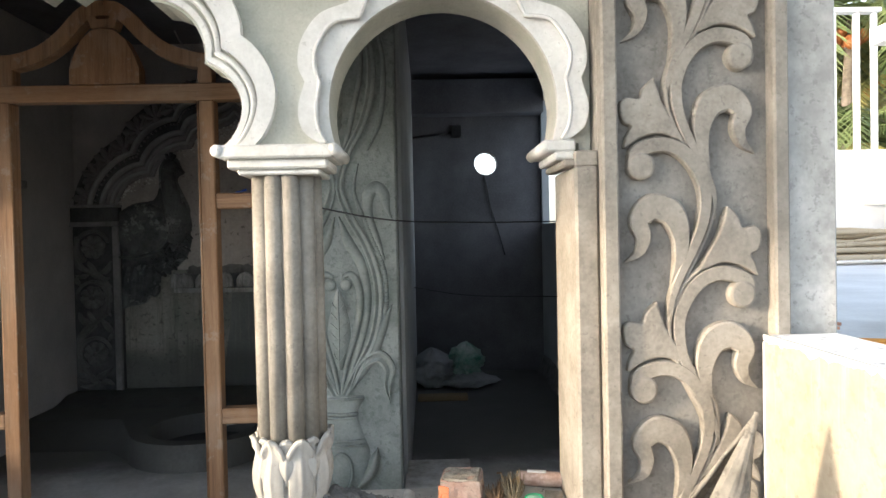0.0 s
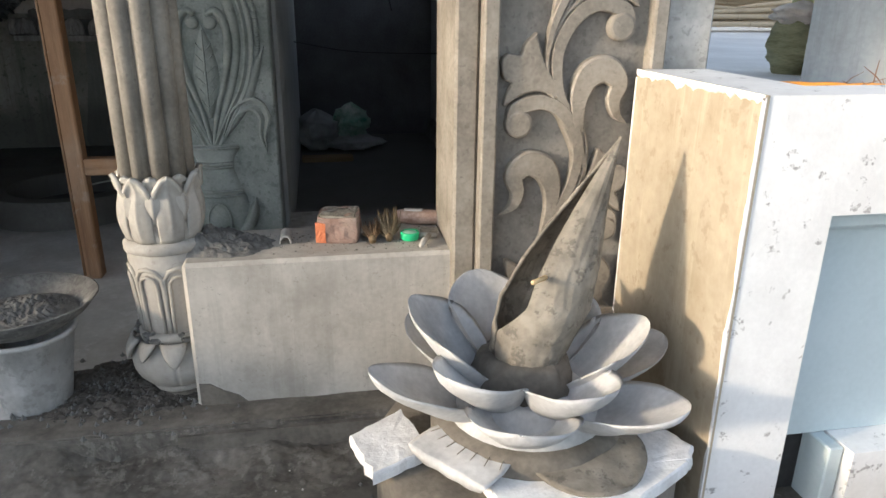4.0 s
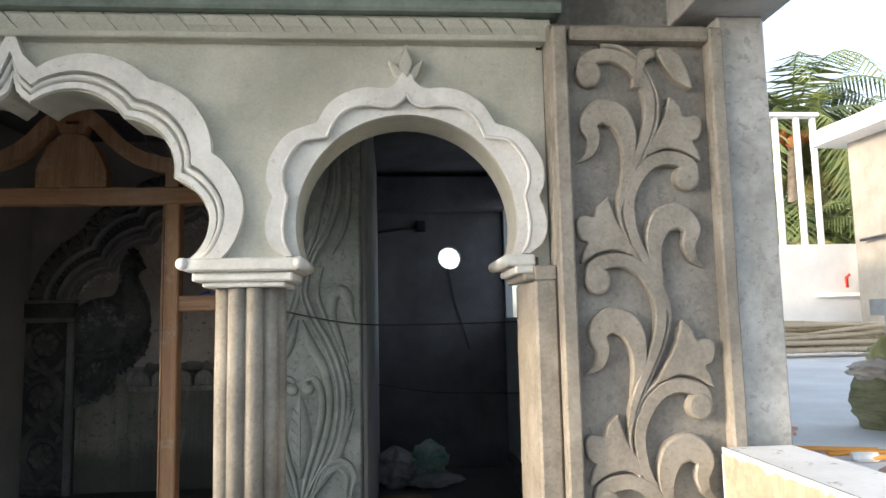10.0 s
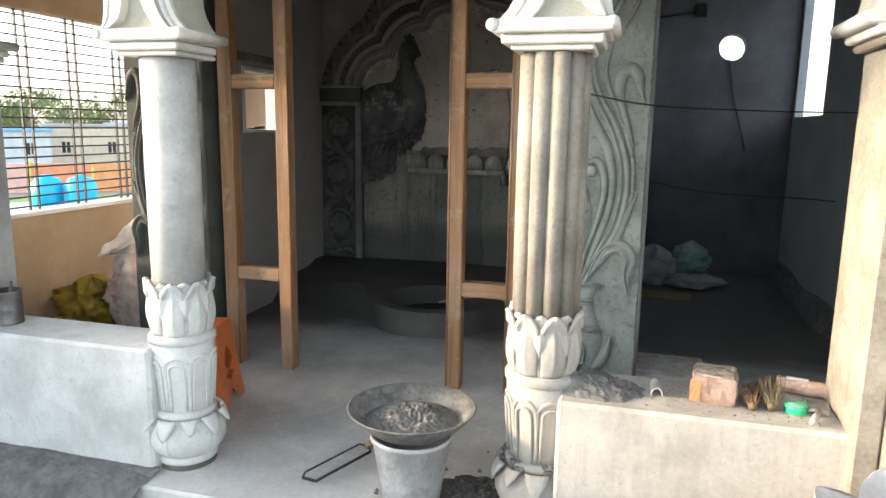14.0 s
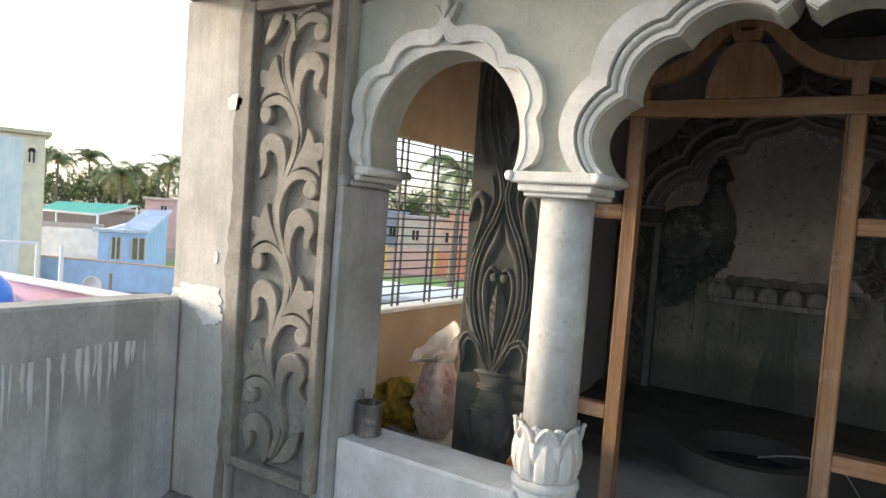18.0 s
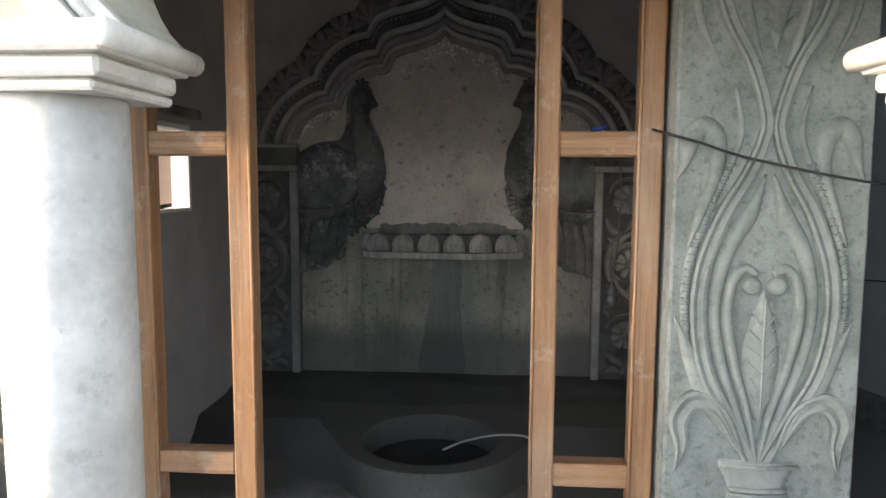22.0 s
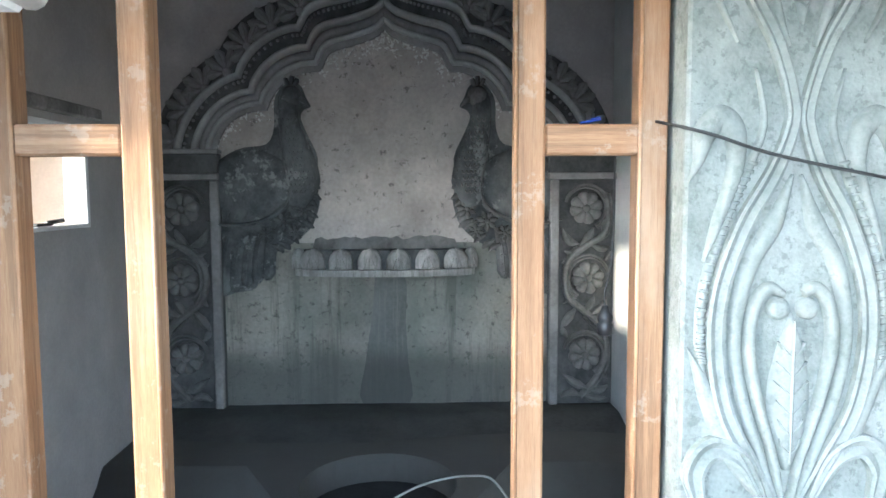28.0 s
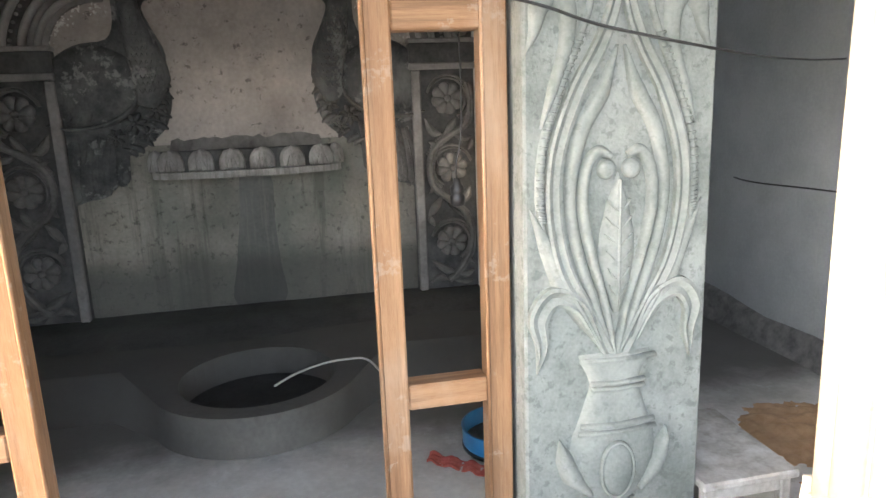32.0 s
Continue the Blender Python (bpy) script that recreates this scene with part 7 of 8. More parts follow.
def lotus_petal(az, length, width, rise, z0, r0, cup=0.35, power=1.5, thick=0.021, cut=1.0):
    """A spoon-shaped petal with a rounded point; cut below 1 trims the tip off straight."""
    ca, sa = math.cos(radians(az)), math.sin(radians(az))

    def fn(u, v):
        s = 2 * u - 1
        if v < 0.5:
            w, f = width * (0.52 + 0.48 * math.sin(math.pi * v)), 0.45 * v / 0.5
        else:
            th = radians(86) * (v - 0.5) / 0.5
            w, f = width * math.cos(th) ** 1.12, 0.45 + 0.55 * math.sin(th)
        if cut < 1:
            f, w = cut * v, width * (0.55 + 0.45 * math.sin(1.9 * v))
        r = r0 + length * f + 0.006 * noise.noise((s * 3, az, 2)) * (cut < 1)
        lip = 1 - 0.45 * f ** 3
        z = z0 + rise * length * f ** power + cup * abs(s) ** 1.9 * w * (1 - 0.70 * f * f) * lip + 0.004 * noise.noise((az + s * 2, f * 4, 1)) + 0.0012 * noise.noise((az + s * 9, f * 16, 5))
        return r * ca - s * w * sa, r * sa + s * w * ca, z
    nu, nv = 20, 34
    m = M()
    top = [Vector(fn(i / nu, j / nv)) for j in range(nv + 1) for i in range(nu + 1)]
    low = []
    for j in range(nv + 1):
        row = top[j * (nu + 1):(j + 1) * (nu + 1)]
        mid = (row[0] + row[-1]) / 2
        half = (row[-1] - row[0]).length / 2
        for i, p in enumerate(row):
            e = abs(2 * i / nu - 1)
            q = mid + (p - mid) * (1 - 0.10 * e)
            low.append(Vector((q.x, q.y, p.z - thick * min(1, half / 0.045) * (1 - 0.45 * e ** 4) - 0.003)))
    n = len(top)
    w = nu + 1
    f = [(j * w + i, j * w + i + 1, (j + 1) * w + i + 1, (j + 1) * w + i) for j in range(nv) for i in range(nu)]
    rim = [i for i in range(w)] + [j * w + nu for j in range(1, nv + 1)] + [nv * w + i for i in range(nu - 1, -1, -1)] + [j * w for j in range(nv - 1, 0, -1)]
    f += [tuple(k + n for k in reversed(q)) for q in f]
    f += [(rim[(k + 1) % len(rim)], rim[k], rim[k] + n, rim[(k + 1) % len(rim)] + n) for k in range(len(rim))]
    return m.add(top + low, f, True)


for k, (az, L, w, rise) in enumerate(((-109, 0.225, 0.135, 0.58), (-47, 0.29, 0.115, 0.46), (11, 0.295, 0.115, 0.42), (71, 0.29, 0.115, 0.45), (131, 0.275, 0.11, 0.5), (-167, 0.30, 0.112, 0.58))):
    part("outer_petal", lotus_petal(az, L, w, rise, 0.262, 0.125, 0.62, 1.6), PETAL, lot)
for k, (az, L, w, rise) in enumerate(((-143, 0.225, 0.118, 0.74), (-76, 0.225, 0.118, 0.70), (-12, 0.212, 0.126, 0.98), (48, 0.20, 0.122, 1.0), (106, 0.21, 0.13, 1.12), (163, 0.225, 0.135, 1.08))):
    part("inner_petal", lotus_petal(az, L, w, rise, 0.292, 0.085, 0.85, 1.45), PETAL, lot)
part("lower_leaf", lotus_petal(-143, 0.225, 0.125, -0.10, 0.250, 0.10, -0.06, 1.5, 0.026, 0.95), PETAL, lot, "lower veined leaf")
part("lower_leaf", lotus_petal(-62, 0.25, 0.16, -0.12, 0.244, 0.10, -0.08, 1.5, 0.03), CONE, lot, "lower brown leaf")
for k in range(7):
    a = radians(-143 + 8 * (k - 3))
    part("leaf_vein", M().tube([(q * math.cos(a), q * math.sin(a), 0.2515 - 0.10 * 0.225 * ((q - 0.10) / 0.225) ** 1.5) for q in (0.20, 0.24, 0.27)], 0.0022, 6, 0.001), CONE, lot)
part("core", M().lathe(0, 0, [(0.215, 0.245), (0.185, 0.288), (0.155, 0.318), (0.12, 0.330), (0.0015, 0.335)], 32), PETAL, lot)
m = M()
BX, BY = -0.012, 0.01


def cone(u, v):
    q = v
    gap = radians(2 + 40 * max(0, min(1, (q - 0.235) / 0.13)) ** 0.7 - 22 * max(0, q - 0.33) / 0.67)
    a = radians(186) + gap + (2 * math.pi - 2 * gap) * u
    r = float(np.interp(q, (0, 0.15, 0.33, 0.5, 0.7, 0.87, 1.0), (0.080, 0.098, 0.117, 0.098, 0.060, 0.026, 0.003)))
    wob = 1 + 0.05 * noise.noise((3 * math.cos(a), 3 * math.sin(a), q * 5)) + 0.03 * noise.noise((9 * math.cos(a), 9 * math.sin(a), q * 14)) + 0.016 * noise.noise((20 * math.cos(a), 20 * math.sin(a), q * 34))
    return BX + 0.242 * q ** 1.35 + r * wob * math.cos(a), BY + 0.06 * q + r * wob * math.sin(a), 0.325 + 0.615 * q


m.grid(96, 72, cone, True, 0.009)
part("cone", m, CONE, lot, "unfinished pointed cement cone split at one side")
m = M().lathe(BX, BY, [(0.140, 0.30), (0.132, 0.335), (0.124, 0.365), (0.112, 0.392), (0.092, 0.405), (0.06, 0.395)], 56, lambda a, z: 1 + 0.14 * noise.noise((3 * math.cos(a), 3 * math.sin(a), z * 22)) + 0.08 * noise.noise((9 * math.cos(a), 9 * math.sin(a), z * 60)))
part("cone_bedding", m, MUD, lot, "rough brown bedding mortar")
part("wood_pin", M().tube([(0.02, -0.04, 0.625), (-0.03, -0.095, 0.637)], 0.006, 6), flat("pale_stick", (0.6, 0.45, 0.25)), lot)
tagged(part("plastic_tub", M().lathe(1.36, 1.16, [(0.14, -0.1), (0.17, 0.02), (0.19, 0.12), (0.195, 0.13), (0.185, 0.13), (0.16, 0.0), (0.13, -0.08), (0.001, -0.08)], 36), flat("pinkish_plastic", (0.75, 0.62, 0.60), 0.4)), "pinkish white plastic tub on the ground", "tub")

# mud crumbs and pebbles on the ground
for nme, mt, cnt, rmax, lab, sd in (("mud_crumbs", MORTAR, 1500, 0.012, "crumbs of mortar and mud scattered on the ground", 4), ("plaster_crumbs", SILL, 420, 0.009, "pale crumbs of plaster scattered on the ground", 9)):
    m = M()
    for k in range(cnt):
        x, y = random.uniform(-2.2, 0.9), random.uniform(0.9, 2.14)
        if noise.noise((x * 2.2, y * 2.2, sd)) < -0.05:
            continue
        r = random.uniform(0.003, rmax)
        b = [(x + r * math.cos(a) * random.uniform(0.7, 1.2), y + r * math.sin(a) * random.uniform(0.7, 1.2), -0.1) for a in (0, 1.57, 3.14, 4.71)]
        m.add(b + [(x, y, -0.1 + r * 0.9)], [(0, 1, 4), (1, 2, 4), (2, 3, 4), (3, 0, 4)])
    for k in range(cnt // 3 if mt is MORTAR else 0):
        x, y = -0.72 + 0.30 * random.gauss(0, 0.55), 2.37 + 0.20 * random.gauss(0, 0.55)
        if (x + 0.522) ** 2 + (y - 2.40) ** 2 < 0.0125 or (x + 0.975) ** 2 + (y - 2.36) ** 2 < 0.011:
            continue
        r = random.uniform(0.003, rmax)
        b = [(x + r * math.cos(a) * random.uniform(0.7, 1.2), y + r * math.sin(a) * random.uniform(0.7, 1.2), 0.006) for a in (0, 1.57, 3.14, 4.71)]
        m.add(b + [(x, y, 0.012 + r * 0.9)], [(0, 1, 4), (1, 2, 4), (2, 3, 4), (3, 0, 4)])
    tagged(part(nme, m, mt), lab, "rubble", kind="stuff")
m = M()


def bank(u, v):
    x, y = -1.75 + 2.6 * u, 1.85 + 0.29 * v
    e = max(0, v - 0.1) ** 1.2
    n = 0.55 + 0.8 * noise.noise((x * 4, y * 4, 6))
    return x, y, -0.103 + 0.085 * e * n + (0.012 * noise.noise((x * 16, y * 16, 2)) + 0.006 * noise.noise((x * 50, y * 50, 3)) + 0.004 * noise.noise((x * 110, y * 110, 7))) * min(1, v * 3)


m.grid(300, 44, bank, True)


m.grid(150, 6, lambda u, v: (-1.38 + 2.18 * u, 2.12 - 0.02 * v + 0.012 * noise.noise((u * 40, v * 3, 1)), (0.004 - 0.12 * v) - 0.02 * max(0, 1 - 8 * u)), False)
tagged(part("mud_bank", m, GROUND), "dried mud bank against the plinth", "mud", kind="stuff")


def step_mud(u, v):
    x = -1.30 + 1.90 * u
    reach = 0.155 + 0.02 * noise.noise((x * 5, 0.3, 0)) + 0.012 * noise.noise((x * 17, 0.3, 4))
    thin = min(1, 5 * (1 - v), 8 * u, 8 * (1 - u), 0.25 + 5 * v)
    return x, 2.115 + reach * v, -0.006 + (0.013 + 0.004 * noise.noise((x * 9, v * 3, 2)) + 0.002 * noise.noise((x * 40, v * 9, 3))) * thin


m = M()
m.grid(130, 14, step_mud, True)
tagged(part("step_mud", m, MUD), "smooth brown mud plastered over a step", "mud", kind="stuff")


def floor_mud(u, v):
    a = 2 * math.pi * u
    edge = 1 + 0.30 * noise.noise((2 * math.cos(a), 2 * math.sin(a), 3)) + 0.12 * noise.noise((7 * math.cos(a), 7 * math.sin(a), 1))
    x, y = -0.715 + 0.34 * v * edge * math.cos(a), 2.385 + 0.235 * v * edge * math.sin(a)
    h = (1 - v ** 3) * (0.016 + 0.012 * noise.noise((x * 9, y * 9, 2))) + min(1, 4 * (1 - v)) * (0.010 * noise.noise((x * 45, y * 45, 3)) + 0.007 * noise.noise((x * 110, y * 110, 5)))
    return x, y, -0.002 + max(-0.003, h + 0.003 * (1 - v))


m = M()
m.grid(200, 70, floor_mud, True)
tagged(part("floor_mud", m, WET_MUD), "dark crumbly wet mud round a column foot", "mud", kind="stuff")
tagged(part("mud_stain", M().prism([(-0.443, 0.0), (-0.29, 0.0), (-0.325, 0.035), (-0.37, 0.055), (-0.41, 0.082), (-0.443, 0.085)], 2.2315, 2.236), MUD), "brown damp mud on the foot of a sill", "stain", "mud stains", "structure")
tagged(part("drain_pipe", M().lathe(0, 0, [(0.045, 0), (0.05, 0.002), (0.05, 0.05), (0.042, 0.05), (0.04, 0.01), (0.001, 0.01)], 24), TIN), "short grey drain pipe at the parapet foot", "pipe")
bpy.data.objects["drain_pipe"].matrix_basis = pose(-3.79, 1.75, -0.04, 0, 90, 20)

def slanted(p, q, z0, z1, back):
    """A wall along the floor line p to q, back metres thick."""
    p, q = Vector((*p, 0)), Vector((*q, 0))
    d = (q - p).normalized()
    n = Vector((-d.y, d.x, 0)) * back
    v = [(w.x, w.y, z) for z in (z0, z1) for w in (p, q, q + n, p + n)]
    return M().add(v, [(0, 1, 5, 4), (1, 2, 6, 5), (2, 3, 7, 6), (3, 0, 4, 7), (4, 5, 6, 7), (3, 2, 1, 0)])


# ---- raised terrace to the right: white wall, tank, bamboo ----
for nme, b in (("wall_terrace_pier", (0.92, 1.13, 1.53, 2.15, -0.1, 1.065)), ("wall_terrace_front", (1.13, 5.0, 1.53, 1.70, 0.79, 1.065)), ("wall_terrace_back", (1.13, 5.0, 1.68, 1.70, 0.11, 0.79)), ("wall_terrace_foot", (1.35, 5.0, 1.53, 1.68, -0.1, 0.112))):
    struct(nme, M().box(*b, 0), WHITEWASH, "whitewashed terrace wall with peeling spots")
struct("wall_terrace_end", M().box(0.913, 0.9195, 1.5265, 2.15, -0.1, 1.0665, 0), CREAM, "cream plastered end of a white wall")
m = M()
for run in range(2):
    n = 60
    inner, outer = [], []
    for k in range(n + 1):
        u = k / n
        g = 0.012 + 0.010 * noise.noise((u * 9, run * 5.0, 1)) + 0.007 * noise.noise((u * 30, run * 5.0, 4))
        g = max(0.003, g)
        if run == 0:
            y = 1.527 + 0.62 * u
            outer.append((y, 1.0672))
            inner.append((y, 1.066 - 1.5 * g))
        else:
            z = -0.098 + 1.16 * u
            outer.append((1.5258, z))
            inner.append((1.5258 + g, z))
    v = [(x, y, z) for x, line in ((0.9125, outer), (0.9085, outer), (0.9085, [((a + 3 * c) / 4, (b + 3 * d) / 4) for (a, b), (c, d) in zip(outer, inner)]), (0.9128, inner)) for y, z in line]
    m.add(v, [(r * (n + 1) + k, r * (n + 1) + k + 1, (r + 1) * (n + 1) + k + 1, (r + 1) * (n + 1) + k) for r in range(3) for k in range(n)])
struct("wall_terrace_lip", m, WHITEWASH, "uneven lip of whitewash along a cream wall")
struct("wall_panel", M().box(1.13, 5.0, 1.635, 1.678, 0.112, 0.73, 0.003), PALE_BLUE, "pale blue recessed wall panel")
struct("wall_panel_moulding", M().box(1.13, 5.0, 1.59, 1.678, 0.732, 0.79, 0.01), PALE_BLUE, "pale blue moulding strip")
struct("opening_back", M().box(1.13, 1.35, 1.672, 1.70, -0.1, 0.112, 0), DARK, "dark low opening in a white wall")
struct("opening_frame", M().box(1.30, 1.345, 1.56, 1.67, -0.1, 0.11, 0.004), PALE_BLUE, "pale frame of a low opening")
struct("terrace_floor", M().box(1.19, 10.0, 1.705, 11.0, -0.1, 0.975, 0), ROOF_FLOOR, "sunlit pale roof terrace floor")
struct("wall_terrace_side", M().box(0.925, 1.188, 2.155, 2.185, -0.1, 1.04, 0), WHITEWASH, "end of a whitewashed wall")
t = thing("water_tank", "grey cement water tank with a projecting lid", "tank")
part("body", slanted((1.75, 2.54), (2.45, 1.99), 0.975, 1.445, 0.5), TANK, t)
part("lid", slanted((1.70, 2.545), (2.48, 1.93), 1.445, 1.505, 0.6), TANK, t)
tagged(part("rubble_block", blob(2.35, 2.32, 0.975, 0.16, 0.10, 0.12, 21, 0.4, 14, 8, power=0.35), FOAM), "broken whitewashed block beside the tank", "rubble")
tagged(part("rubble_block", blob(2.16, 2.30, 0.975, 0.10, 0.08, 0.11, 22, 0.4, 14, 8, power=0.35), FOAM), "broken pale block beside the tank", "rubble")
t = thing("sack", "woven green-grey sack with a torn white top beside the tank", "sack")
part("body", blob(1.975, 2.90, 0.975, 0.112, 0.10, 0.235, 31, 0.22, 40, 24, power=0.22), ramp_mat("straw_sack", (0.16, 0.155, 0.075), (0.36, 0.345, 0.21), scale=5, fine=60, bump=0.6, stretch=(1, 1, 5)), t)
part("cover", blob(1.955, 2.885, 1.165, 0.11, 0.09, 0.10, 32, 0.6, 40, 20), WHITE_SACK, t, "torn white plastic top")
part("torn_flap", blob(2.03, 2.92, 1.15, 0.07, 0.07, 0.20, 35, 0.7), flat("yellow_print", (0.55, 0.52, 0.24)), t, "yellow printed torn flap")
# debris along the wall top
for k in range(16):
    x, y = random.uniform(1.25, 2.5), random.uniform(1.75, 2.35)
    o = tagged(part("rubble_piece", M().box(-0.04, 0.04, -0.025, 0.025, 0, 0.03, 0.008), BRICK if k % 3 else FOAM), "broken brick piece among debris" if k % 3 else "broken white plaster piece among debris", "rubble", "debris on the terrace")
    o.location, o.rotation_euler = (x, y, 0.975), (random.uniform(-0.3, 0.3), 0, random.uniform(0, 3))
for k in range(6):
    x = 1.24 + 0.07 * k
    p = [(x, 2.56 - 0.09 * k, 0.985), (x + 0.16, 2.47 - 0.085 * k, 0.99 + 0.006 * k), (x + 0.36, 2.43 - 0.08 * k, 0.986)]
    tagged(part("hose", M().tube(curve(p, 6), 0.0075, 6), flat("orange_hose", (0.75, 0.33, 0.05), 0.4) if k == 0 else bpy.data.materials["orange_hose"]), "orange plastic pipe lying among debris", "pipe", "orange pipes")
m = M()
for k in range(90):
    b = Vector((random.uniform(1.55, 2.35), random.uniform(1.80, 2.30), 0.98))
    d = Vector((random.uniform(-1, 1), random.uniform(-1, 1), random.uniform(0, 0.35))).normalized() * random.uniform(0.04, 0.14)
    m.tube([b, b + d * 0.5 + Vector((0, 0, 0.01)), b + d], 0.0025, 4, 0.001)
tagged(part("dry_twigs", m, flat("dry_twig", (0.22, 0.12, 0.07))), "dry brown twigs among debris on the terrace", "twigs", kind="stuff")
for k in range(4):
    o = tagged(part("board", M().box(-0.11, 0.11, -0.035, 0.035, 0, 0.016, 0.003), STOOL_W if k % 2 else BARK), "short weathered board among debris", "board", "boards on the terrace")
    o.location, o.rotation_euler = (1.50 + 0.22 * k, 2.05 + 0.07 * (k % 3), 0.977), (0, 0.08 * k, 0.6 + 0.5 * k)
tagged(part("hose", M().tube(curve([(1.60, 2.9, 0.985), (1.45, 3.1, 1.0), (1.42, 3.0, 1.03), (1.5, 2.75, 0.99)], 8), 0.007, 6), flat("pink_hose", (0.75, 0.4, 0.25), 0.4)), "looped pinkish hose on the terrace", "pipe")
# bamboo poles
for k in range(18):
    z = 1.01 + 0.062 * (k // 4) + 0.014 * (k % 3)
    y = 7.3 + 0.13 * (k % 4) + 0.05 * (k // 4)
    x0, x1 = 3.4 + random.uniform(0, 0.7), 5.4 + random.uniform(0, 1.3)
    r = random.uniform(0.024, 0.036)
    t = thing("bamboo_pole", "dry pale bamboo pole lying in a pile", "bamboo", (0, 0, 0), "bamboo pile")
    pts = [(x0 + (x1 - x0) * j / 6, y + (j / 6 - 0.5) * 0.55 * noise.noise((k * 2.7, 5.1, 3)) + 0.05 * noise.noise((j * 0.5, k, 0)), z + 0.34 * (j / 6 - 0.5) * noise.noise((k * 3.1, 0.4, 1)) + 0.05 + 0.012 * noise.noise((j * 0.8, k, 3))) for j in range(7)]
    part("cane", M().tube(pts, r, 8, r * 0.8), BAMBOO, t)
    for j in range(1, 6):
        p = pts[j]
        part("node", M().tube([(p[0] - 0.006, p[1], p[2]), (p[0] + 0.006, p[1], p[2])], r * 1.1, 8), BAMBOO, t)
# far white parapet, posts, pipes
struct("parapet_far", M().box(2.4, 8.6, 9.2, 9.35, 0.975, 2.41, 0.01), WHITE_PAINT, "white parapet wall at the terrace edge")
for x in (5.42, 5.74, 5.98):
    tagged(part("white_post", M().box(x - 0.033, x + 0.033, 9.24, 9.31, 2.41, 4.24, 0.006), WHITE_PAINT), "slim white post on the parapet", "post", "white posts")
tagged(part("post_cap", M().box(5.15, 6.05, 9.20, 9.35, 4.24, 4.30, 0.008), WHITE_PAINT), "white slab across slim posts", "slab")
t = thing("water_pipe", "white plastic water pipe with a red tap", "pipe")
part("run", M().tube([(5.75, 9.16, 1.70), (6.45, 9.16, 1.70), (6.52, 9.16, 1.76), (6.52, 9.16, 2.38)], 0.028, 8), WHITE_PAINT, t)
part("riser", M().tube([(6.42, 9.14, 1.75), (6.42, 9.14, 2.38)], 0.028, 8), WHITE_PAINT, t)
part("tap", M().tube([(6.20, 9.12, 1.80), (6.20, 9.12, 1.94), (6.24, 9.1, 1.98)], 0.022, 8), RUST_RED, t, "red tap handle")
# old wall with a white roof slab
shd = thing("roof_hut", "weathered beige hut with a white roof slab", "hut")
part("wall", slanted((5.93, 8.5), (6.0, 6.9), 0.975, 3.66, 2.5), OLD_WALL, shd, "weathered beige rendered wall")
part("roof_slab", slanted((5.58, 8.75), (5.65, 6.6), 3.66, 3.86, 3.4), WHITE_PAINT, shd)
part("pipe_stub", M().tube([(5.86, 8.3, 2.36), (5.90, 7.8, 2.38)], 0.02, 8), IRON, shd)
part("drain_stub", M().tube([(5.94, 7.7, 3.25), (5.75, 7.6, 3.17)], 0.012, 6), IRON, shd)


# ---- plants ----
def palm(at, height, seed, lean=0.3, fronds=20, size=2.6):
    rnd = random.Random(seed)
    t = thing("palm_tree", "tall coconut palm with drooping feathery fronds", "palm", at, "coconut palms")
    pts = [(lean * (k / 8) ** 2, 0.2 * lean * math.sin(k), height * k / 8) for k in range(9)]
    part("trunk", M().tube(pts, 0.20, 10, 0.11), BARK, t)
    top = Vector(pts[-1])
    for k in range(fronds):
        az, el = 2 * math.pi * k / fronds * 2.4 + rnd.uniform(-0.2, 0.2), rnd.uniform(-0.35, 1.25)
        L = size * rnd.uniform(0.8, 1.1)
        m = M()
        spine = []
        for j in range(11):
            s = j / 10
            r = L * s * math.cos(el - 0.9 * s * s)
            spine.append(top + Vector((r * math.cos(az), r * math.sin(az), L * s * math.sin(el - 1.1 * s * s) * 0.9)))
        m.tube(spine, 0.025, 4, 0.006)
        side = Vector((-math.sin(az), math.cos(az), 0))
        for j in range(2, 42):
            s = j / 42
            i = min(int(s * 10), 9)
            b = spine[i].lerp(spine[i + 1], s * 10 - i)
            fw = (spine[i + 1] - spine[i]).normalized()
            ln = size * 0.26 * math.sin(math.pi * min(1, 0.15 + 0.85 * s)) ** 0.6
            for d in (-1, 1):
                q = b + side * d * ln * 0.72 + fw * ln * 0.45 + Vector((0, 0, -ln * rnd.uniform(0.25, 0.65)))
                w = fw * 0.022 * size / 2.6
                m.add([b - w, b + w, b.lerp(q, 0.6) + w * 0.8, q, b.lerp(q, 0.6) - w * 0.8], [(0, 1, 2, 3, 4)])
        part("frond", m, LEAF_DRY if el < -0.05 else LEAF, t)
    for k in range(7):
        a = rnd.uniform(0, 6.28)
        m = M().lathe(0, 0, [(0.02, -0.14), (0.10, -0.07), (0.12, 0), (0.08, 0.1), (0.02, 0.13)], 10)
        o = part("coconut", m, flat("coconut_husk", (0.45, 0.16, 0.05)) if k == 0 else bpy.data.materials["coconut_husk"], t)
        o.location = top + Vector((0.25 * math.cos(a), 0.25 * math.sin(a), -0.25 - 0.1 * (k % 3)))
    return t


palm((7.7, 13.0, -5), 10.3, 1, 0.4, 30, 2.9)
palm((9.7, 14.3, -5), 9.6, 2, -0.3, 28, 3.0)
palm((7.5, 12.6, -5), 7.9, 3, 0.2, 26, 2.4)
palm((8.7, 12.9, -5), 7.4, 4, 0.3, 24, 2.6)
palm((12.3, 17.0, -5), 10.6, 6, -0.3, 24, 3.2)

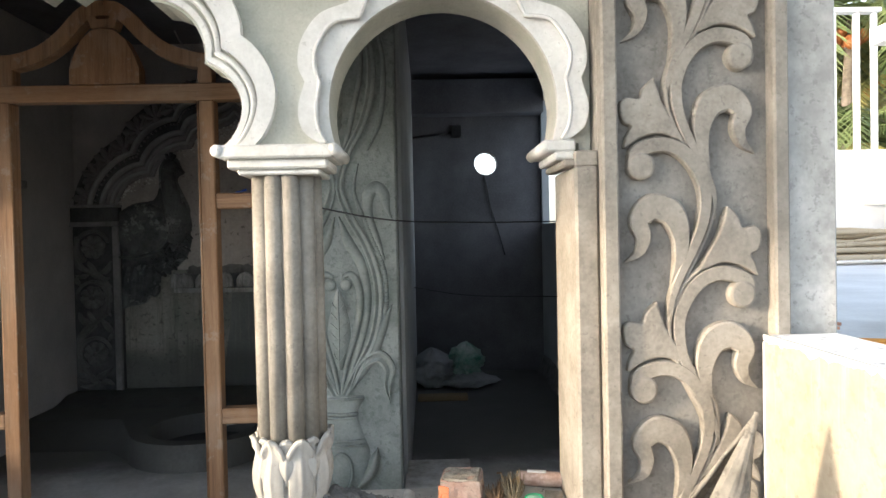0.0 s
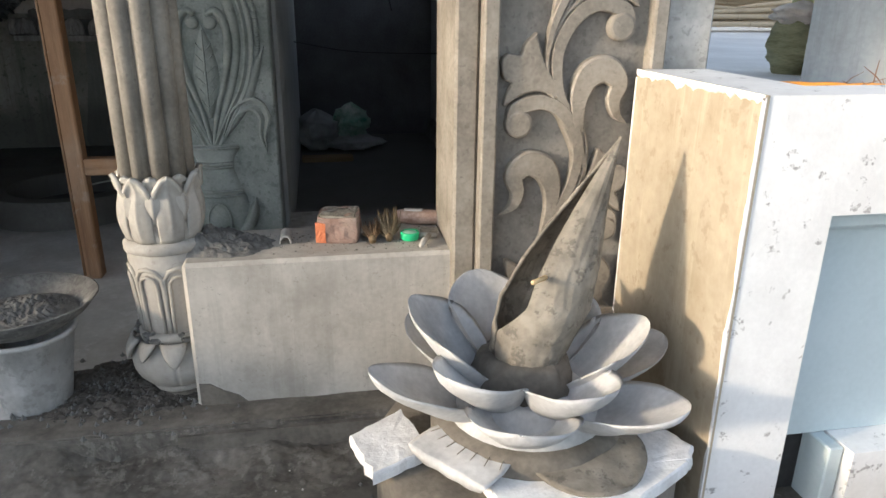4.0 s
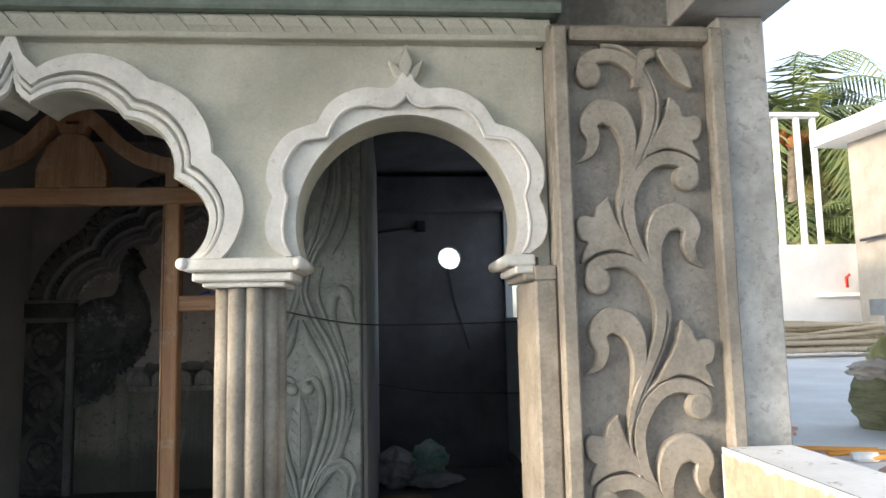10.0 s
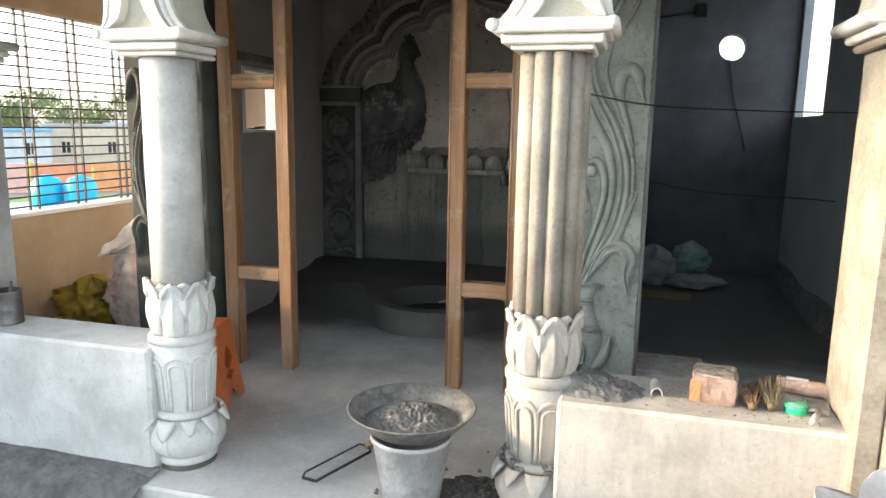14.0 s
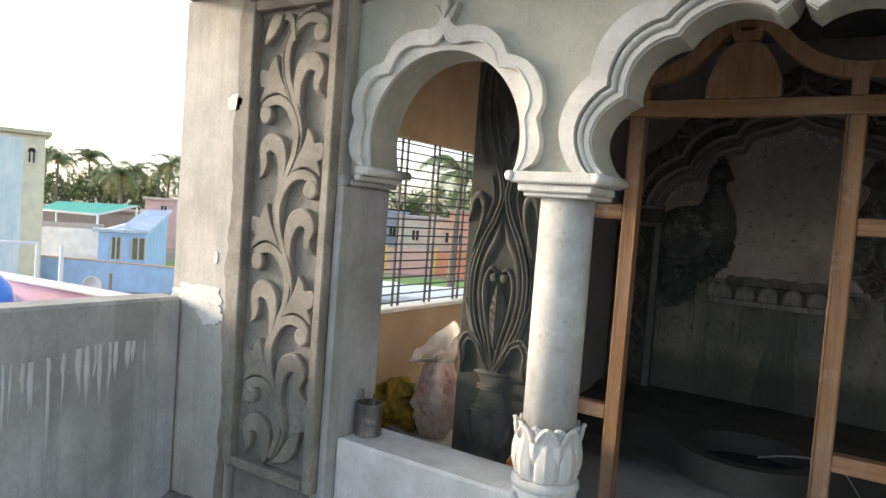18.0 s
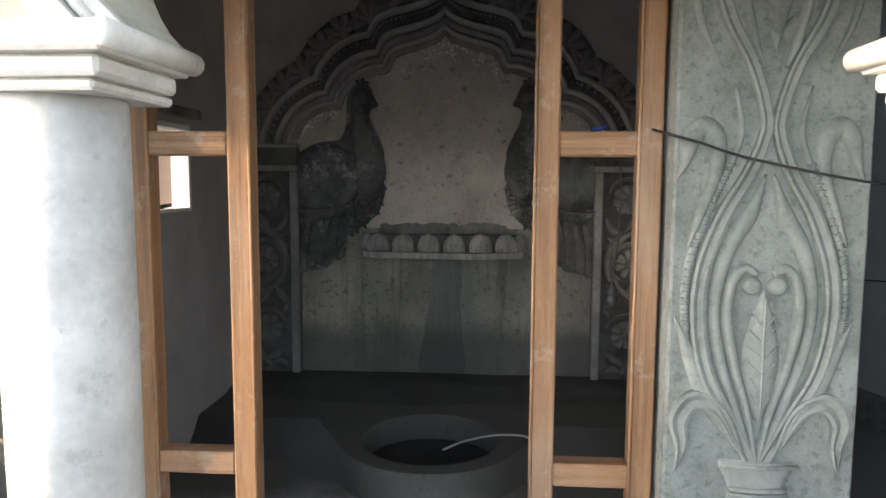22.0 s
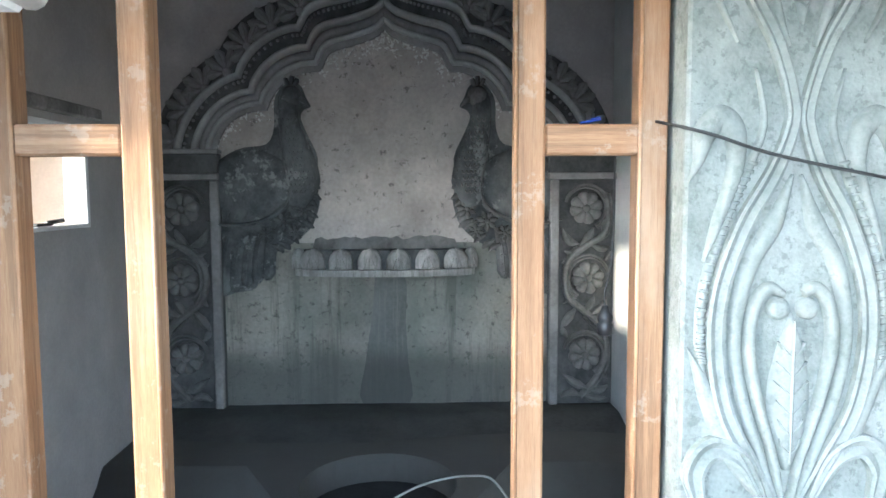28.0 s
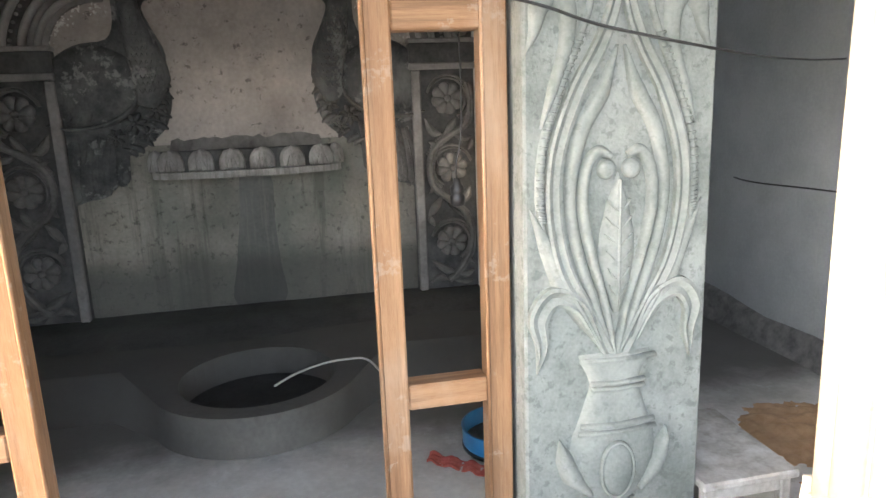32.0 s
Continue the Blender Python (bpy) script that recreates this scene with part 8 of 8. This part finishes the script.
br = thing("mango_branch", "twig of fresh green mango leaves", "branch")
tips = [(2.72, 3.4, 2.20), (2.95, 3.38, 2.05), (3.12, 3.4, 2.15), (3.3, 3.42, 2.05), (3.6, 3.5, 2.0)]
part("twig", M().tube(curve(tips, 5), 0.003, 6, 0.007), BARK, br)
part("stem", M().tube(curve([(3.6, 3.5, 2.0), (3.8, 3.52, 1.8), (3.9, 3.5, 1.3), (3.9, 3.5, 0.97)], 6), 0.013, 6, 0.02), BARK, br)
for k in range(30):
    b = Vector((random.uniform(3.05, 3.75), 3.42 + random.uniform(-0.08, 0.1), random.uniform(1.98, 2.20)))
    az, dr, L = random.uniform(0, 6.28), random.uniform(0.3, 1.2), random.uniform(0.10, 0.17)
    d = Vector((math.cos(az) * math.cos(dr), 0.4 * math.sin(az) * math.cos(dr), -math.sin(dr)))
    s = d.cross(Vector((0.2, 1, 0.1))).normalized()
    m = M()
    m.grid(4, 8, lambda u, v, b=b, d=d, s=s, L=L: b + d * L * v + s * (2 * u - 1) * 0.020 * math.sin(math.pi * min(1, 0.04 + 0.96 * v)) ** 0.8 + Vector((0, -0.012 * abs(2 * u - 1), -0.03 * v * v)), True)
    part("leaf", m, LEAF_G, br)


# ---- the town beyond the parapet ----
def town(az, dist, z):
    a = radians(az)
    return Vector((-0.95 + dist * math.cos(a), 0.1 + dist * math.sin(a), z))


def house(name, label, az, dist, width, depth, z1, colour, roof=None, windows=(), z0=-5.0, turn=0.0, roof_h=0.25):
    """A house whose front faces the porch; windows: (across, up, width, height) in metres from the front's middle and foot."""
    t = thing(name, label, "house", town(az, dist, z0))
    t.rotation_euler = (0, 0, radians(az - 90 + turn))
    wm = flat(name + "_paint", colour)
    part("wall", M().box(-width / 2, width / 2, 0, depth, 0, z1 - z0, 0.02), wm, t)
    part("roof", M().box(-width / 2 - 0.3, width / 2 + 0.3, -0.35, depth + 0.3, z1 - z0, z1 - z0 + roof_h, 0.03), flat(name + "_roof", roof or (0.6, 0.6, 0.6)), t)
    for u, v, w, h in windows:
        wi = part("window", M().box(u - w / 2, u + w / 2, -0.04, 0.05, v, v + h, 0.01), DARK, t)
        for d in (-w / 2, 0, w / 2):
            part("frame", M().box(u + d - 0.06, u + d + 0.06, -0.09, -0.04, v, v + h, 0.01), flat("window_trim", (0.62, 0.58, 0.45)) if "window_trim" not in bpy.data.materials else bpy.data.materials["window_trim"], wi)
        part("sill", M().box(u - w / 2 - 0.1, u + w / 2 + 0.1, -0.16, 0.0, v - 0.1, v, 0.01), wm, wi)
    return t


blue = (0.47, 0.64, 0.90)
h = thing("blue_house", "light blue painted house with a sloping pale roof", "house", town(148.1, 50, -5))
h.rotation_euler = (0, 0, radians(148.1 - 90))
wm = flat("blue_house_paint", blue)
m = M()
foot = [(-1.42, 0, 3.6), (1.42, 0, 3.6), (3.0, 5, 5.0), (-1.1, 5, 3.6)]
m.add([(x, y, 0) for x, y, z in foot] + foot, [(0, 1, 5, 4), (1, 2, 6, 5), (2, 3, 7, 6), (3, 0, 4, 7), (4, 5, 6, 7)])
part("wall", m, wm, h)
pale = flat("pale_roof_sheet", (0.66, 0.74, 0.86))
part("roof", M().box(-1.8, 1.5, -0.35, 0.6, 3.62, 3.84, 0.03), flat("roof_edge_paint", (0.60, 0.64, 0.74)), h)
m = M()
slope = [(-0.05, 0.3, 3.86), (1.62, -0.37, 3.66), (3.25, 5.1, 5.02), (1.34, 3.2, 4.95)]
m.add(slope + [(x, y, z + 0.18) for x, y, z in slope], [(4, 5, 6, 7), (0, 1, 5, 4), (1, 2, 6, 5), (2, 3, 7, 6), (3, 0, 4, 7), (3, 2, 1, 0)])
part("sloping_roof", m, pale, h)
trim_paint = flat("window_trim", (0.62, 0.58, 0.45))
for u, w in ((-0.37, 0.58), (0.98, 0.82)):
    wi = part("window", M().box(u - w / 2, u + w / 2, -0.04, 0.05, 1.85, 3.3, 0.01), flat("curtained_window", (0.20, 0.17, 0.12)) if "curtained_window" not in bpy.data.materials else bpy.data.materials["curtained_window"], h)
    for d in (-w / 2, 0, w / 2):
        part("frame", M().box(u + d - 0.05, u + d + 0.05, -0.09, -0.04, 1.85, 3.3, 0.01), trim_paint, wi)
    part("sill", M().box(u - w / 2 - 0.1, u + w / 2 + 0.1, -0.16, 0.0, 1.75, 1.85, 0.01), wm, wi)


def long_wall(name, label, a, b, z1, thick, paint, cope, cope_h, over):
    """A straight wall from a to b with a coping."""
    d = b - a
    t = thing(name, label, "wall", Vector((a.x, a.y, -5)))
    t.rotation_euler = (0, 0, math.atan2(d.y, d.x))
    part("wall", M().box(0, d.length, 0, thick, 0, z1 + 5, 0.02), paint, t)
    part("coping", M().box(0, d.length, -over, thick + over, z1 + 5, z1 + 5 + cope_h, 0.02), cope, t)
    return t


long_wall("garden_wall", "light blue boundary wall with an orange coping", town(144.0, 43.3, 0), town(153.6, 48.2, 0), -2.93, 0.2, flat("garden_wall_blue", blue), flat("orange_coping", (0.70, 0.48, 0.34)), 0.08, 0.05)
long_wall("compound_wall", "white plastered compound wall below a green canopy", town(149.4, 57, 0), town(153.9, 58, 0), -1.6, 0.2, flat("compound_white", (0.80, 0.79, 0.77)), flat("compound_cap", (0.42, 0.38, 0.35)), 0.35, 0.03)
house("low_shed", "low shed with a dark flat roof", 147.8, 36, 4.6, 5, -4.4, (0.4, 0.38, 0.36), (0.10, 0.09, 0.085))
h = house("tall_house", "tall cream and pale blue house with a small arched window", 156.0, 46, 4.2, 4, 4.2, (0.76, 0.70, 0.52), (0.55, 0.50, 0.34), ((1.42, 7.6, 0.42, 0.62),))
part("blue_wash", M().box(-2.1, 1.02, -0.03, 0.02, 0.0, 9.0, 0.01), ramp_mat("pale_blue_wash", (0.56, 0.68, 0.70), (0.74, 0.82, 0.82), scale=1.2, bump=0.05, streak=(0.80, 0.84, 0.84), streak_amount=0.6, streak_scale=2.0), h, "pale blue washed wall")
wa = [(1.42 + 0.21 * math.cos(math.pi * k / 12), 8.22 + 0.24 * math.sin(math.pi * k / 12)) for k in range(13)]
part("window_arch", M().prism(wa, -0.04, 0.05), DARK, h)
can = thing("green_canopy", "green sheet canopy on white posts", "canopy", town(150, 64, -5))
cv = [town(153.6, 64, -0.60), town(149.84, 62, -0.68), town(147.2, 70, 0.05), town(152.5, 70, -0.05)]
base = town(150, 64, -5)
cv = [c - base for c in cv]
up = Vector((0, 0, 0.05))
part("sheet", M().add(cv + [c + up for c in cv], [(0, 3, 2, 1), (4, 5, 6, 7), (0, 1, 5, 4), (1, 2, 6, 5), (2, 3, 7, 6), (3, 0, 4, 7)]), flat("green_sheet", (0.04, 0.40, 0.30)), can)
part("fascia", M().tube([cv[0] - up, cv[1] - up, cv[2] - up], 0.10, 6), WHITE_PAINT, can, "white edge pipe")
for c in cv:
    part("post", M().tube([(c.x, c.y, 0), (c.x, c.y, c.z)], 0.09, 8), WHITE_PAINT, can)
house("old_house", "old brown house behind the green canopy", 150.2, 76, 8.5, 6, -0.9, (0.36, 0.27, 0.22), (0.30, 0.22, 0.18), ((-2, 1, 1.2, 1.2), (1, 1, 1.2, 1.2)))
house("pink_house", "pink house among trees", 145.5, 86, 3.4, 4, 0.55, (0.72, 0.50, 0.46), (0.64, 0.55, 0.5), ((0.3, 3.9, 0.7, 1.0),))
long_wall("neighbour_parapet", "pink painted parapet of a neighbouring roof", town(147.0, 10.5, 0), town(156.5, 13.4, 0), -0.07, 0.15, flat("pink_paint", (0.72, 0.42, 0.47)), flat("pale_coping", (0.78, 0.72, 0.70)), 0.07, 0.08)
t = thing("plastic_water_tank", "blue ribbed plastic water tank", "tank", town(157.75, 11.5, -1.08))
part("body", M().lathe(0, 0, [(0.52, 0), (0.54, 0.05), (0.52, 0.2), (0.54, 0.28), (0.52, 0.4), (0.54, 0.5), (0.52, 0.62), (0.54, 0.75), (0.5, 1.05), (0.3, 1.3), (0.2, 1.36), (0.2, 1.45), (0.01, 1.46)], 32), flat("blue_tank", (0.04, 0.2, 0.75), 0.35), t)
part("stand", M().box(-0.6, 0.6, -0.6, 0.6, -3.92, 0, 0.02), OLD_WALL, t)
t = thing("white_pipe_rack", "white pipe frame above a neighbouring roof", "rack", town(155.2, 12.4, -0.2))
t.rotation_euler = (0, 0, radians(155 - 90))
for x in (-0.25, 0.3):
    part("upright", M().tube([(x, 0, -4.8), (x, 0, 0.75)], 0.025, 8), WHITE_PAINT, t)
part("upright", M().tube([(0.64, 0, -4.8), (0.64, 0, 0.72)], 0.035, 8), WHITE_PAINT, t)
part("crosspiece", M().tube([(-0.25, 0, 0.75), (0.32, 0, 0.75)], 0.025, 8), WHITE_PAINT, t)

# through the corridor grille
ow = thing("orange_wall", "long orange and pink compound wall", "wall", town(126, 70, -5))
ow.rotation_euler = (0, 0, radians(126 - 90))
for k in range(9):
    part("bay", M().box(-22 + 5 * k, -17.2 + 5 * k, 0, 0.3, 0, 2.6, 0.02), flat("bay_paint_%s" % "abc"[k % 3], ((0.72, 0.33, 0.14), (0.70, 0.42, 0.36), (0.72, 0.28, 0.16))[k % 3]), ow)
    part("pier", M().box(-17.2 + 5 * k, -17 + 5 * k, -0.1, 0.4, 0, 2.8, 0.02), flat("yellow_pier", (0.72, 0.58, 0.12)) if k == 0 else bpy.data.materials["yellow_pier"], ow)
gr = M()
a, b, c, d = town(112, 38, -4.96), town(145, 38, -4.96), town(145, 69, -4.96), town(112, 69, -4.96)
gr.add([a, b, c, d], [(0, 1, 2, 3)])
struct("lawn", gr, flat("sports_field_grass", (0.16, 0.30, 0.06)), "bright green sports field")
for k, (az, dist, w, z1, col, rf) in enumerate(((124, 92, 9, 0.6, (0.6, 0.58, 0.5), (0.5, 0.5, 0.5)), (128.5, 98, 8, 1.0, (0.45, 0.5, 0.6), (0.3, 0.4, 0.6)), (121, 88, 5, 1.8, (0.65, 0.35, 0.25), (0.6, 0.5, 0.4)),
                                              (132, 95, 10, 0.8, (0.62, 0.55, 0.42), (0.45, 0.45, 0.45)), (137, 90, 8, 0.2, (0.55, 0.6, 0.62), (0.2, 0.45, 0.7)), (141, 96, 7, 1.4, (0.7, 0.62, 0.5), (0.6, 0.6, 0.6)), (117, 94, 9, 1.2, (0.6, 0.6, 0.55), (0.5, 0.5, 0.5)))):
    house("town_house", "small painted house at the edge of town", az, dist, w, 6, z1, col, rf, ((-w / 4, 2.6, 1.0, 1.3), (w / 4, 2.6, 1.0, 1.3)))
for k, (az, dist, w) in enumerate(((125, 31, 7), (134, 33, 9), (138.6, 30, 5.6))):
    house("shed", "low shed with a white sheet roof", az, dist, w, 4.5, -2.6 - 0.15 * k, (0.7, 0.7, 0.68), (0.78, 0.8, 0.82), ())
for az, dist in ((131.9, 26), (134.1, 26.4)):
    t = thing("roof_water_tank", "bright cyan plastic water tank", "tank", town(az, dist, -1.5))
    part("body", M().lathe(0, 0, [(0.45, -3.5), (0.45, 0), (0.5, 0.02), (0.5, 0.75), (0.35, 0.95), (0.15, 1.0), (0.15, 1.06), (0.01, 1.07)], 20), flat("cyan_tank", (0.02, 0.45, 0.75), 0.35) if "cyan_tank" not in bpy.data.materials else bpy.data.materials["cyan_tank"], t)


def tree(at, h, r, seed):
    rnd = random.Random(seed)
    t = thing("tree", "broad dark green tree at the edge of town", "tree", at, "far trees")
    part("trunk", M().tube([(0, 0, 0), (0.1, 0, h * 0.3), (0.2, 0.1, h * 0.6)], 0.25, 7, 0.12), BARK, t)
    for k in range(3):
        a = rnd.uniform(0, 6.28)
        part("limb", M().tube([(0.15, 0.05, h * 0.45), (r * 0.5 * math.cos(a), r * 0.5 * math.sin(a), h * 0.75)], 0.12, 6, 0.05), BARK, t)
    m = M()
    cl = [(Vector((rnd.uniform(-r, r) * 0.8, rnd.uniform(-r, r) * 0.6, h * rnd.uniform(0.5, 0.95))), rnd.uniform(0.3, 0.5) * r) for _ in range(9)]
    for c, q in cl:
        for _ in range(110):
            d = Vector((rnd.gauss(0, 1), rnd.gauss(0, 1), rnd.gauss(0, 0.8))).normalized() * q * rnd.uniform(0.6, 1.05)
            p = c + d
            s1 = Vector((rnd.gauss(0, 1), rnd.gauss(0, 1), rnd.gauss(0, 1))).normalized() * 0.28
            s2 = s1.cross(d).normalized() * 0.16
            m.add([p - s1, p + s2, p + s1, p - s2], [(0, 1, 2, 3)])
    tagged(part("crown", m, LEAF, t), kind="stuff")
    return t


for k in range(30):
    az = 113 + 1.5 * k + random.uniform(-0.8, 0.8)
    d = random.uniform(104, 128)
    tree(town(az, d, -5), random.uniform(8.5, 11.5) * (0.82 if az > 143 else 1), random.uniform(3.2, 5), 40 + k)
for k, az in enumerate((144.8, 145.6, 147.6, 148.6, 149.3, 150.8, 152.4, 153.6, 155.0)):
    palm(town(az + random.uniform(-0.4, 0.4), 88 + 9 * (k % 3), -5), random.uniform(7.2, 10.8), 60 + k, random.uniform(-0.9, 0.9), 22, random.uniform(2.6, 3.8))
palm(town(122.3, 36, -5), 8.6, 71, 0.3, 20, 3.0)

# satellite dish, pole and pipes over the neighbouring roof
d = thing("satellite_dish", "small grey satellite dish on a thin pole", "dish", town(149.6, 14.5, -0.42))
d.rotation_euler = (0, 0, radians(20))
part("pole", M().tube([(0.22, 0, -4.58), (0.22, 0, 0.30)], 0.035, 8), OLD_WALL, d)
part("bowl", M().grid(20, 8, lambda u, v: (0.24 * v * math.cos(6.2832 * u) - 0.05, -0.10 - 0.07 * v * v + 0.05 * v * math.sin(6.2832 * u), 0.24 * v * math.sin(6.2832 * u)), True, 0.012), flat("dish_grey", (0.55, 0.56, 0.58), 0.4), d)
part("arm", M().tube([(-0.05, -0.10, -0.20), (-0.05, -0.32, -0.06)], 0.012, 6), IRON, d)
tagged(part("roof_pipe", M().tube([town(152.2, 13.6, -0.30), town(146.6, 11.4, -0.72)], 0.022, 8), WHITE_PAINT), "white plastic pipe slanting over a neighbouring roof", "pipe")
tk = thing("white_tank", "white plastic drum lying on a neighbouring roof", "tank", town(153.9, 12.6, -0.42))
tk.rotation_euler = (0, 0, radians(155 - 90))
part("drum", M().tube([(-0.45, 0, 0), (-0.40, 0, 0), (0.40, 0, 0), (0.45, 0, 0)], 0.16, 20), WHITE_PAINT, tk)
part("stand", M().box(-0.30, 0.30, -0.10, 0.10, -4.58, -0.155, 0.01), OLD_WALL, tk)
